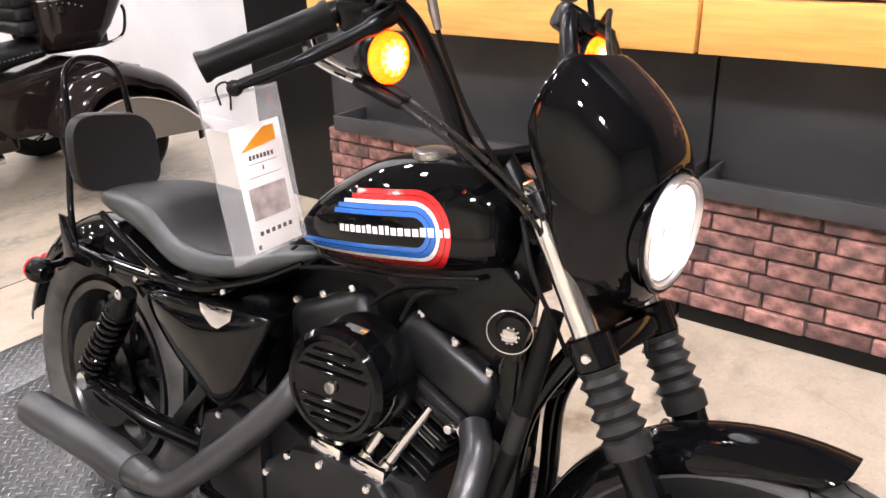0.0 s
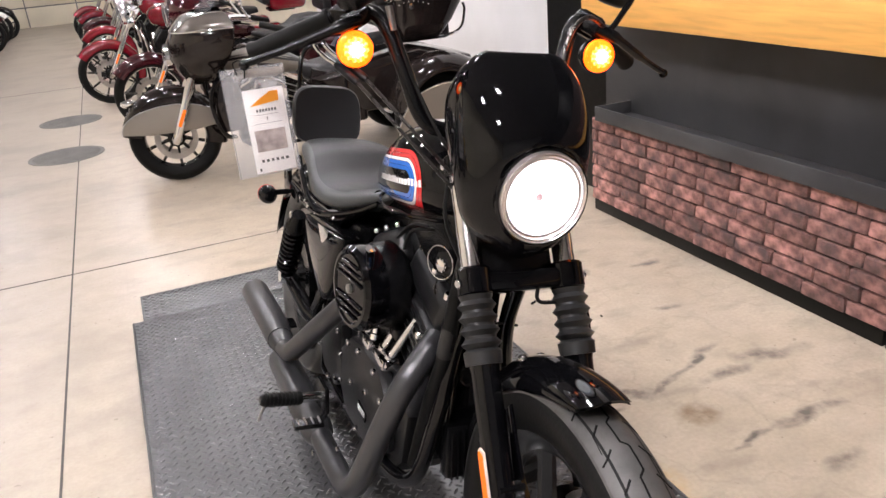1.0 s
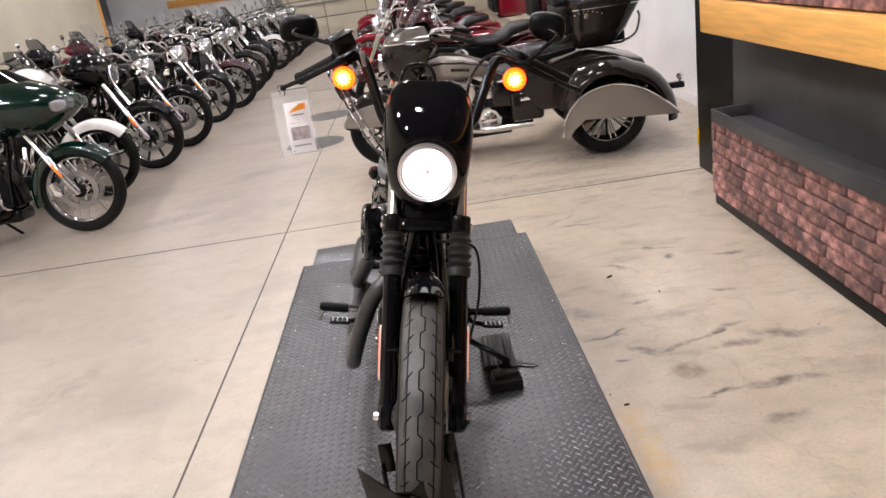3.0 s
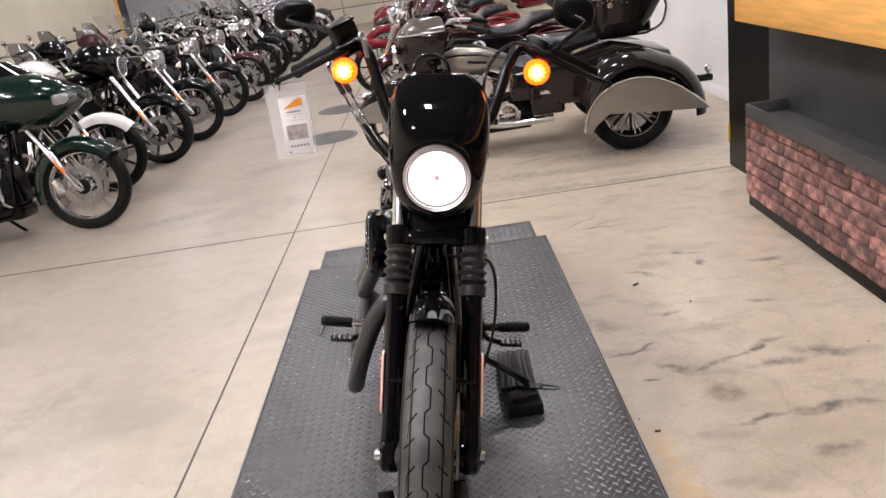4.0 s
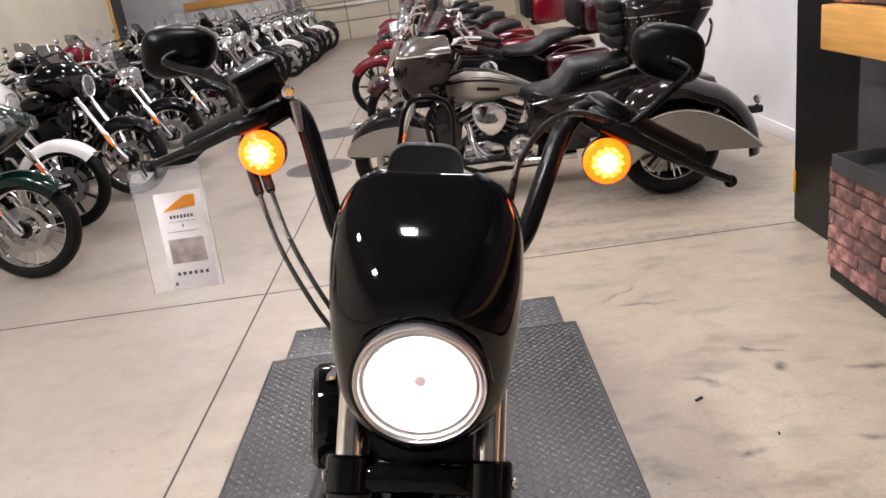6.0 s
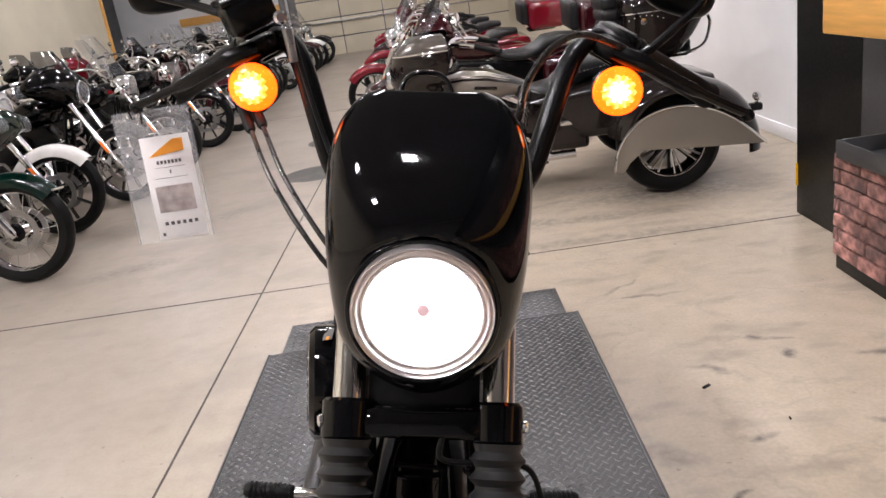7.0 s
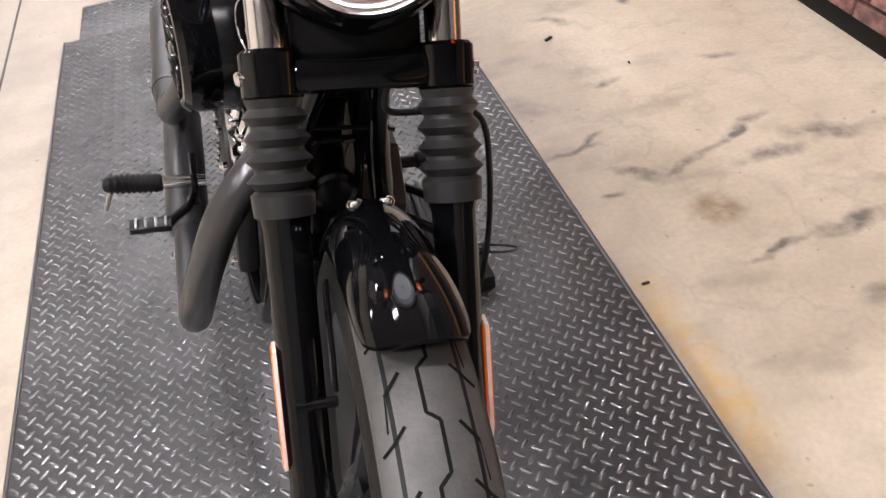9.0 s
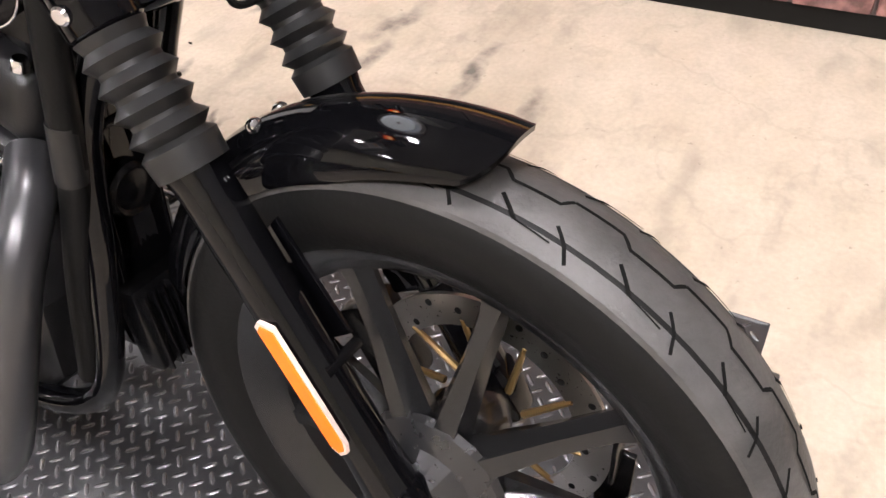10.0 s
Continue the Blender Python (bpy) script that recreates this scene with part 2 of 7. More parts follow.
    b = n.new("ShaderNodeBump")
    b.inputs["Strength"].default_value, b.inputs["Distance"].default_value = 0.06, 0.004
    link(noise_tex(45, 6).outputs["Fac"], b.inputs["Height"])
    link(b.outputs[0], p.inputs["Normal"])
    return m


STAINS_AND_PATCHES = [
    (0.66, 0.945, 0.115, 0.013, 1, 0.9, "g"), (0.72, 0.965, 0.05, 0.014, 25, 0.7, "g"), (0.76, 0.79, 0.075, 0.018, -38, 0.85, "g"),
    (0.905, 0.775, 0.105, 0.019, 28, 0.9, "g"), (1.09, 0.855, 0.135, 0.020, 24, 0.85, "g"), (1.14, 0.73, 0.123, 0.040, 5, 0.7, "g"),
    (1.31, 0.78, 0.143, 0.050, -25, 0.65, "g"), (0.87, 0.57, 0.062, 0.058, -12, 0.85, "b"), (0.67, 0.74, 0.034, 0.018, 0, 0.75, "g"),
    (0.94, 0.42, 0.106, 0.015, 10, 0.7, "g"), (1.17, 0.43, 0.16, 0.028, -4, 0.65, "g"), (1.07, 0.22, 0.085, 0.030, 2, 0.55, "g"),
    (1.13, 1.84, 0.14, 0.020, -22, 0.6, "g"), (1.17, 1.69, 0.036, 0.030, -19, 0.75, "g"), (0.85, 2.38, 0.16, 0.016, -5, 0.55, "g"),
    (0.88, 1.23, 0.065, 0.020, 1, 0.6, "g"), (0.60, 1.21, 0.12, 0.07, -51, 0.45, "g"), (0.90, 1.64, 0.10, 0.020, -31, 0.5, "g"),
    (1.46, 1.64, 0.09, 0.030, 0, 0.6, "g"), (0.78, 2.52, 0.13, 0.018, 40, 0.45, "g"), (1.26, 1.24, 0.07, 0.020, -20, 0.5, "g"),
    (0.59, 0.335, 0.05, 0.12, 0, 0.40, "o"), (0.60, 0.10, 0.06, 0.22, 5, 0.45, "o"), (0.75, 3.6, 0.9, 0.10, -8, 0.35, "g"),
    # the last two of this row are darker patches under the trike
    (0.9, 3.2, 1.0, 0.08, -5, 0.35, "g"), (1.4, 3.9, 0.7, 0.25, -8, 0.5, "g"), (1.2, 4.2, 0.6, 0.12, -5, 0.45, "g"),
    (-2.0, 3.9, 0.35, 0.12, 20, 0.35, "g"), (-1.8, 1.2, 0.25, 0.10, 60, 0.25, "g"), (-1.6, 5.0, 0.3, 0.14, 35, 0.3, "g"),
]


def wood_material():
    m = mat("golden_stained_pine", (0.80, 0.43, 0.12), 0.38, var=0.12, scale=5, bump=0.05, bscale=40, stretch=(8, 0.7, 9))
    return m


def brick_material():
    m = mat("red_brick", (0.31, 0.155, 0.135), 0.85, var=0.5, scale=22, bump=0.7, bscale=70, rand=0.42)
    n, link = m.node_tree.nodes, m.node_tree.links.new
    p = n["Principled BSDF"]
    src = p.inputs["Base Color"].links[0].from_socket
    tc, oi = n.new("ShaderNodeTexCoord"), n.new("ShaderNodeObjectInfo")
    add = n.new("ShaderNodeVectorMath")
    link(tc.outputs["Object"], add.inputs[0])
    link(oi.outputs["Location"], add.inputs[1])
    soot = n.new("ShaderNodeTexNoise")
    soot.inputs["Scale"].default_value, soot.inputs["Detail"].default_value = 9, 8
    link(add.outputs[0], soot.inputs["Vector"])
    mr = n.new("ShaderNodeMapRange")
    for key, value in (("From Min", 0.46), ("From Max", 0.68), ("To Min", 0.0), ("To Max", 0.85)):
        mr.inputs[key].default_value = value
    link(soot.outputs["Fac"], mr.inputs["Value"])
    mx = n.new("ShaderNodeMix")
    mx.data_type = "RGBA"
    link(mr.outputs[0], mx.inputs["Factor"])
    link(src, mx.inputs[6])
    mx.inputs[7].default_value = (0.075, 0.055, 0.055, 1)
    link(mx.outputs[2], p.inputs["Base Color"])
    return m


M_FLOOR = floor_material()
M_WOOD = wood_material()
M_BRICK = brick_material()


# ---- mesh helpers ----
def cr(points, n=6):
    """A smooth curve through the points."""
    p = [Vector(q) for q in points]
    p = [2 * p[0] - p[1]] + p + [2 * p[-1] - p[-2]]
    out = []
    for i in range(1, len(p) - 2):
        a, b, c, d = p[i - 1 : i + 3]
        for k in range(n):
            t = k / n
            out.append(0.5 * (2 * b + (c - a) * t + (2 * a - 5 * b + 4 * c - d) * t * t + (3 * b - a - 3 * c + d) * t ** 3))
    return out + [p[-2]]


class Shape:
    """A mesh under construction."""

    def __init__(self):
        self.bm = bmesh.new()

    def rings(self, rings, closed=True, caps=True, loop=False):
        bm = self.bm
        vs = [[bm.verts.new(v) for v in ring] for ring in rings]
        n = len(vs[0])
        pairs = list(zip(vs, vs[1:])) + ([(vs[-1], vs[0])] if loop else [])
        for a, b in pairs:
            for i in range(n if closed else n - 1):
                j = (i + 1) % n
                try:
                    bm.faces.new((a[i], a[j], b[j], b[i]))
                except ValueError:
                    pass
        if caps and closed and not loop:
            bm.faces.new(vs[0][::-1])
            bm.faces.new(vs[-1])
        return self

    def tube(self, points, radius, n=12, caps=True, loop=False):
        p = [Vector(q) for q in points]
        count = len(p)
        rings, up = [], None
        for i, q in enumerate(p):
            if loop:
                d = p[(i + 1) % count] - p[i - 1]
            else:
                d = p[min(i + 1, count - 1)] - p[max(i - 1, 0)]
            d.normalize()
            if up is None:
                up = d.orthogonal().normalized()
            up = (up - d * up.dot(d)).normalized()
            side = d.cross(up)
            r = radius[i] if isinstance(radius, (list, tuple)) else radius
            rings.append([q + (up * math.cos(a) + side * math.sin(a)) * r for a in (2 * math.pi * k / n for k in range(n))])
        return self.rings(rings, caps=caps, loop=loop)

    def lathe(self, profile, origin=(0, 0, 0), axis=(1, 0, 0), n=32, caps=True, loop=False):
        """profile: (radius, way along the axis) pairs."""
        d = Vector(axis).normalized()
        u = d.orthogonal().normalized()
        v = d.cross(u)
        o = Vector(origin)
        rings = [[o + d * h + (u * math.cos(a) + v * math.sin(a)) * max(r, 0.0003) for a in (2 * math.pi * k / n for k in range(n))] for r, h in profile]
        return self.rings(rings, caps=caps, loop=loop)

    def box(self, centre, size, bevel=0.0, turn=(0, 0, 0), seg=2, taper=1.0):
        tmp = bmesh.new()
        bmesh.ops.create_cube(tmp, size=1)
        for v in tmp.verts:
            k = taper if v.co.z > 0 else 1.0
            v.co = Vector((v.co.x * size[0] * k, v.co.y * size[1] * k, v.co.z * size[2]))
        if bevel:
            bmesh.ops.bevel(tmp, geom=tmp.edges[:], offset=bevel, segments=seg, affect="EDGES", profile=0.5)
        tmp.transform(pose(*centre, *turn))
        return self.join(tmp)

    def join(self, tmp):
        me = bpy.data.meshes.new("tmp")
        tmp.to_mesh(me)
        self.bm.from_mesh(me)
        tmp.free()
        bpy.data.meshes.remove(me)
        return self

    def prism(self, outline, depth, place=None, bevel=0.0, seg=2):
        """outline: (a, b) pairs in a plane; depth runs along the plane's normal. place: pose of the plane (a along x, b along y)."""
        tmp = bmesh.new()
        f = tmp.faces.new([tmp.verts.new((a, b, 0)) for a, b in outline])
        got = bmesh.ops.extrude_face_region(tmp, geom=[f])
        for v in got["geom"]:
            if isinstance(v, bmesh.types.BMVert):
                v.co.z += depth
        if bevel:
            edges = [e for e in tmp.edges if abs(e.verts[0].co.z - e.verts[1].co.z) < 1e-6]
            bmesh.ops.bevel(tmp, geom=edges, offset=bevel, segments=seg, affect="EDGES", profile=0.5)
        bmesh.ops.recalc_face_normals(tmp, faces=tmp.faces[:])
        if place is not None:
            tmp.transform(place)
        return self.join(tmp)

    def ball(self, centre, radius, scale=(1, 1, 1), n=16):
        tmp = bmesh.new()
        bmesh.ops.create_uvsphere(tmp, u_segments=n, v_segments=max(6, n // 2), radius=radius)
        tmp.transform(Matrix.Translation(centre) @ Matrix.Diagonal((*scale, 1)))
        return self.join(tmp)


SIDE = Matrix(((0, 0, 1, 0), (1, 0, 0, 0), (0, 1, 0, 0), (0, 0, 0, 1)))  # (a, b, depth) -> (y, z, x)


def side_place(x):
    return Matrix.Translation((x, 0, 0)) @ SIDE


def finish(shape, name, material, sharp=35):
    bm = shape.bm
    bmesh.ops.recalc_face_normals(bm, faces=bm.faces[:])
    for e in bm.edges:
        e.smooth = e.calc_face_angle(0.0) < radians(sharp)
    for f in bm.faces:
        f.smooth = True
    me = bpy.data.meshes.new(name)
    bm.to_mesh(me)
    bm.free()
    me.materials.append(material)
    return me


def part(name, shape, material, parent, label="", sharp=35, m=None):
    if m is not None:
        shape.bm.transform(m)
    ob = new(name, finish(shape, name, material, sharp))
    ob.parent = parent
    if label:
        tagged(ob, label)
    return ob


def thing(name, label, category, group="", kind="", m=None):
    ob = new(name)
    ob.empty_display_size = 0.1
    tagged(ob, label, category, group, kind)
    if m is not None:
        ob.matrix_basis = m
    return ob


def solid(name, shape, material, label, category="", group="", kind="", sharp=35, m=None):
    ob = new(name, finish(shape, name, material, sharp))
    tagged(ob, label, category, group, kind)
    if m is not None:
        ob.matrix_basis = m
    return ob


def share(name, mesh, parent, m, label=""):
    """A piece on shared mesh data."""
    ob = new(name, mesh)
    ob.parent = parent
    ob.matrix_basis = m
    if label:
        tagged(ob, label)
    return ob


# ---- the room ----
X0, X1, Y0, Y1 = -7.6, 2.56, -8.0, 23.3
solid("floor", Shape().box((-1.5, 8, -0.1), (16, 36, 0.2)), M_FLOOR, "worn polished concrete floor with stains and saw-cut joints", "floor", kind="structure")
joint = mat("joint_filler", (0.07, 0.065, 0.06), 0.7)
for nm, c, s in (("floor_joint", (-1.005, 7.5, 0.0005), (0.008, 31, 0.003)), ("floor_joint", (-3.6, 3.12, 0.0005), (5.19, 0.008, 0.003)), ("floor_joint", (1.7, 3.12, 0.0005), (5.4, 0.006, 0.003)),
                 ("floor_joint", (-1.5, 10.2, 0.0005), (12, 0.007, 0.003))):
    solid(nm, Shape().box(c, s), joint, "narrow dark saw-cut joint in the concrete", "joint", kind="structure")
solid("ceiling", Shape().box((-1.5, 8, CEILING + 0.6), (18, 38, 0.2)), M_CEIL, "plain pale ceiling high above the showroom", "ceiling", kind="structure")
solid("wall_west", Shape().box((X0 - 0.1, 5.4, 3.0), (0.2, 27, 6.0)), M_WALLB, "plain beige painted showroom wall", "wall", kind="structure")
# out-of-view wall, assumed; its grey keeps reflections in the black paint dark
solid("wall_south", Shape().box((-1.5, Y0 - 0.1, 3.0), (16, 0.2, 6.0)), M_WALLD, "unseen grey wall behind the aisle, added to keep reflections dark", "wall", kind="structure")
solid("wall_east", Shape().box((X1 + 0.1, 7.0, 3.0), (0.2, 9.0, 6.0)), M_WALLW, "white painted wall behind the parked trike", "wall", kind="structure")
solid("wall_east_far", Shape().box((X1 + 0.1, 17.4, 3.0), (0.2, 11.8, 6.0)), M_WALLB, "beige painted wall at the far end", "wall", kind="structure")
# also assumed and out of view, grey for the same dark reflections
solid("wall_south_east", Shape().box((5.5, -2.7, 3.0), (0.2, 10.4, 6.0)), M_WALLD, "unseen grey wall, added to keep reflections dark", "wall", kind="structure")
solid("wall_return", Shape().box((4.05, 2.6, 3.0), (2.78, 0.2, 6.0)), M_WALLW, "short white return wall", "wall", kind="structure")
solid("baseboard", Shape().box((X1 - 0.006, 7.0, 0.05), (0.012, 9.0, 0.1), 0.003), M_WALLW, "low white skirting on the white wall", "baseboard", kind="structure")
solid("wall_north", Shape().box((-1.5, Y1 + 0.1, 3.0), (16, 0.2, 6.0)), M_GREYP, "grey framed far wall behind the sectional door", "wall", kind="structure")

# far sectional door: pale panels with grey joints
door = thing("door_1", "cream sectional overhead door with grey seams", "door", kind="structure")
for i in range(5):
    for j in range(5):
        part("panel", Shape().box((-3.05 + 1.27 * i, Y1 - 0.02, 0.22 + 0.55 * j + 0.02), (1.24, 0.05, 0.52), 0.01), M_WALLB, door)
part("rail", Shape().box((-0.5, Y1 - 0.09, 0.95), (6.8, 0.06, 0.05), 0.01), M_STEEL, door)
far = thing("white_partition", "white partition with a timber rail at the far end", "partition", kind="structure")
part("board", Shape().box((-6.4, Y1 - 0.06, 1.6), (5.0, 0.06, 3.2), 0.01), M_WALLW, far)
part("rail", Shape().box((-5.6, Y1 - 0.13, 1.55), (3.0, 0.08, 0.22), 0.01), M_WOOD, far, "golden timber rail")
solid("steel_column", Shape().tube([(-4.0, Y1 - 0.4, 0), (-4.0, Y1 - 0.4, 4.8)], 0.09, 16), M_GREYP, "grey painted steel column at the far door", "column", kind="structure")
solid("corner_trim", Shape().box((X0 + 0.02, 18.9, 2.4), (0.06, 0.1, 4.8), 0.01), M_WOOD, "brown timber corner trim", "trim", kind="structure")


def drain(m):
    ob = thing("floor_drain", "round slotted iron drain grate set in the floor", "drain", "floor drains", m=m)
    part("ring", Shape().lathe([(0.30, 0.0), (0.30, 0.006), (0.27, 0.006), (0.27, 0.0)], axis=(0, 0, 1), n=40), M_DRAIN, ob)
    # no real depth: a flat black disc gives the shade between the slats
    part("pit_shade", Shape().lathe([(0.27, 0.0006), (0.27, 0.0012)], axis=(0, 0, 1), n=40), M_TYRE2, ob, "flat dark disc as shade under the slats")
    for i in range(13):
        x = -0.24 + 0.04 * i
        h = math.sqrt(0.27 ** 2 - x * x)
        part("slat", Shape().box((x, 0, 0.0035), (0.019, 2 * h, 0.005), 0.001), M_DRAIN, ob)
    return ob


drain(pose(-1.10, 6.07, 0.0, rz=80))
drain(pose(-1.10, 7.70, 0.0, rz=80))


def ceiling_light(m, length=0.58, strip=0.15, label="white two-strip ceiling light, switched on", glow=M_LAMPWHITE):
    ob = thing("ceiling_light", label, "ceiling light", "rows of ceiling lights", m=m)
    part("housing", Shape().box((0, 0, 0.05), (length + 0.06, strip * 2.9, 0.08), 0.01), M_LAMPBODY, ob)
    for y in (-0.67 * strip, 0.67 * strip):
        part("diffuser", Shape().box((0, y, 0.005), (length, strip, 0.02), 0.004), glow, ob, "glowing white diffuser")
    part("rod", Shape().tube([(0, 0, 0.09), (0, 0, 0.5)], 0.008, 8), M_LAMPBODY, ob)
    return ob


# a square fixture over the lift, two bright ones beside it, then the rows over the room
ceiling_light(pose(0.2, -0.78, CEILING), 0.32, 0.14, "square white two-strip ceiling light, switched on", M_LAMPNEAR)
lamp1 = ceiling_light(pose(-3.6, -0.4, CEILING), label="bright white two-strip ceiling light, switched on", glow=M_LAMPNEAR)
copy_thing(lamp1, pose(-3.0, -2.9, CEILING))
lamp0 = ceiling_light(pose(1.45, 5.2, CEILING))
for x, y in ((1.45, 7.8), (-0.6, 3.3), (-0.6, 9.2), (-3.1, 7.0), (-0.6, 14.0), (-3.5, 12.5), (-0.9, 18.0), (-3.5, 17.7), (-5.8, 7.2), (-6.1, 15.4)):
    copy_thing(lamp0, pose(x, y, CEILING))

# ---- the black display wall with brick plinth and timber band ----
WX, WY = 1.675, 2.385          # brick face and far end
SEAM = 0.585                 # joint between two modules
display = thing("display_wall", "black display wall with brick plinth and golden timber band", "display wall", kind="structure")
part("carcass", Shape().box((2.16, -1.44, 1.5), (0.56, 9.22, 3.0), 0.004), M_FRAME, display, "black painted carcass")
for y0, y1 in ((SEAM + 0.006, 2.53), (-1.9, SEAM - 0.006), (-4.4, -1.91)):
    part("back_panel", Shape().box((1.871, (y0 + y1) / 2, 0.8), (0.016, y1 - y0, 0.56), 0.002), M_PANEL, display, "matt black recessed panel")
    part("plinth", Shape().box((1.78, (min(y1, WY) + y0) / 2, 0.0325), (0.18, min(y1, WY) - y0, 0.065), 0.003), M_FRAME, display, "black kick board")
    part("mortar_bed", Shape().box((1.775, (min(y1, WY) + y0) / 2, 0.29), (0.17, min(y1, WY) - y0 - 0.004, 0.45)), M_MORTAR, display)
    part("timber_band", Shape().box((1.745, (min(y1, 2.405) + y0) / 2, 1.09), (0.23, min(y1, 2.405) - y0 - 0.003, 0.172), 0.003), M_WOOD, display, "golden stained timber band")
    part("upper_mortar", Shape().box((1.775, (min(y1, 2.40) + y0) / 2, 1.6), (0.17, min(y1, 2.40) - y0 - 0.004, 0.84)), M_MORTAR, display)
    ya, yb = (y0 if y1 > WY else y0 + 0.035), min(y1, 2.315) - (0.04 if y1 < WY else 0.0)
    tray = part("tray", Shape().box((1.652, (ya + yb) / 2, 0.549), (0.012, yb - ya, 0.072), 0.002), M_PANEL, display, "black folded metal tray")
    tray_bits = Shape().box((1.762, ya + 0.006, 0.549), (0.21, 0.012, 0.072), 0.002).box((1.762, yb - 0.006, 0.549), (0.21, 0.012, 0.072), 0.002).box((1.762, (ya + yb) / 2, 0.519), (0.21, yb - ya - 0.03, 0.008))
    part("tray_ends", tray_bits, M_PANEL, tray)
solid("label_plate", Shape().box((1.874, 3.155, 0.215), (0.010, 0.014, 0.12), 0.003), M_YELLOW, "small yellow and black label plate on the wall end", "label plate")

# ---- the lift platform ----
PX0, PX1, PY0, PY1, PZ = -0.732, 0.497, -0.468, 2.015, 0.136
lift = thing("lift_platform", "low black steel tread-plate motorcycle lift platform", "lift platform")
part("deck", Shape().box(((PX0 + PX1) / 2, (PY0 + PY1) / 2, PZ - 0.004), (PX1 - PX0, PY1 - PY0, 0.008), 0.002), M_PLATE, lift)
for x in (PX0 + 0.006, PX1 - 0.006):
    part("side_skirt", Shape().box((x, (PY0 + PY1) / 2, 0.1), (0.012, PY1 - PY0, 0.058), 0.002), M_PLATE, lift)
for x in (PX0 + 0.12, PX1 - 0.12):
    part("base_rail", Shape().box((x, (PY0 + PY1) / 2, 0.06), (0.08, PY1 - PY0 - 0.2, 0.12), 0.004), M_PLATE, lift)
part("front_lip", Shape().box(((PX0 + PX1) / 2, PY0 + 0.006, 0.1), (PX1 - PX0, 0.012, 0.058), 0.002), M_PLATE, lift)
part("front_step", Shape().box(((PX0 + PX1) / 2, PY0 - 0.02, 0.03), (PX1 - PX0 - 0.06, 0.04, 0.05), 0.004), M_PLATE, lift)
# hinged flap at the tail, a little narrower than the deck
FX0, FX1, FY0, FY1, FZ = -0.69, 0.457, PY1 + 0.006, 2.338, 0.112
flap = part("flap", Shape().box(((FX0 + FX1) / 2, (FY0 + FY1) / 2, FZ - 0.004), (FX1 - FX0, FY1 - FY0, 0.008), 0.002), M_PLATE, lift, "hinged tread-plate flap")
for x in (-0.56, 0.36):
    part("flap_bracket", Shape().prism([(FY0 - 0.03, 0.0), (FY0 + 0.06, 0.0), (FY1 - 0.03, FZ - 0.03), (FY1 - 0.03, FZ - 0.009), (FY0 - 0.03, FZ - 0.009)], 0.012, side_place(x)), M_PLATE, flap)
for x in (-0.45, -0.1, 0.25):
    part("hinge", Shape().tube([(x - 0.09, FY0 - 0.002, FZ + 0.001), (x + 0.09, FY0 - 0.002, FZ + 0.001)], 0.006, 8), M_PLATE, flap, "hinge knuckle")
# rolled edge beads of the deck
for x in (PX0 + 0.006, PX1 - 0.006):
    part("edge_bead", Shape().tube([(x, PY0 + 0.004, PZ - 0.001), (x, PY1 - 0.004, PZ - 0.001)], 0.004, 8), M_PLATE, lift, "thin raised edge")


def lugs(x0, x1, y0, y1, z, pitch=0.033):
    """Raised tread marks in two crossed lattices."""
    verts, faces = [], []
    nx, ny = int((x1 - x0) / pitch + 0.5), int((y1 - y0) / pitch + 0.5)
    for i in range(2 * nx):
        for j in range(ny):
            cx, cy = x0 + (i + 0.5) * pitch / 2, y0 + (j + (0.25 if i % 2 else 0.75)) * pitch
            if cy > y1 - 0.008 or cx > x1 - 0.008:
                continue
            a = radians(LUG_A if i % 2 else LUG_B)
            ca, sa = math.cos(a), math.sin(a)
            k = len(verts)
            lx, ly = 0.0128, 0.0036
            for px, py, pz in ((-lx, 0, 0), (-lx * 0.55, -ly, 0), (lx * 0.55, -ly, 0), (lx, 0, 0), (lx * 0.55, ly, 0), (-lx * 0.55, ly, 0),
                               (-lx * 0.72, 0, 0.0013), (-lx * 0.4, -ly * 0.5, 0.0016), (lx * 0.4, -ly * 0.5, 0.0016), (lx * 0.72, 0, 0.0013), (lx * 0.4, ly * 0.5, 0.0016), (-lx * 0.4, ly * 0.5, 0.0016)):
                verts.append((cx + px * ca - py * sa, cy + px * sa + py * ca, z + pz))
            faces += [tuple(k + q for q in f) for f in ((0, 1, 7, 6), (1, 2, 8, 7), (2, 3, 9, 8), (3, 4, 10, 9), (4, 5, 11, 10), (5, 0, 6, 11), (6, 7, 8, 9, 10, 11))]
    me = bpy.data.meshes.new("tread_pattern")
    me.from_pydata(verts, [], faces)
    me.materials.append(M_LUG)
    for p in me.polygons:
        p.use_smooth = True
    ob = new("tread_pattern", me)
    ob.parent = lift
    return tagged(ob, "worn raised tread pattern", kind="stuff")


LUG_A, LUG_B = 45, -45
lugs(PX0 + 0.012, PX1 - 0.012, PY0 + 0.01, PY1 - 0.004, PZ)
lugs(FX0 + 0.01, FX1 - 0.01, FY0 + 0.02, FY1 - 0.006, FZ)

# wheel chock in front of the tyre
chock = thing("wheel_chock", "folded black steel wheel chock holding the front tyre", "wheel chock")
vee = [(-0.229, -0.500, 0.555), (-0.148, -0.562, 0.520), (-0.113, -0.562, 0.516), (-0.030, -0.500, 0.550)]
low = [(-0.218, -0.508, 0.468), (-0.152, -0.566, 0.38), (-0.112, -0.566, 0.38), (-0.020, -0.506, 0.40)]
sheet = Shape()
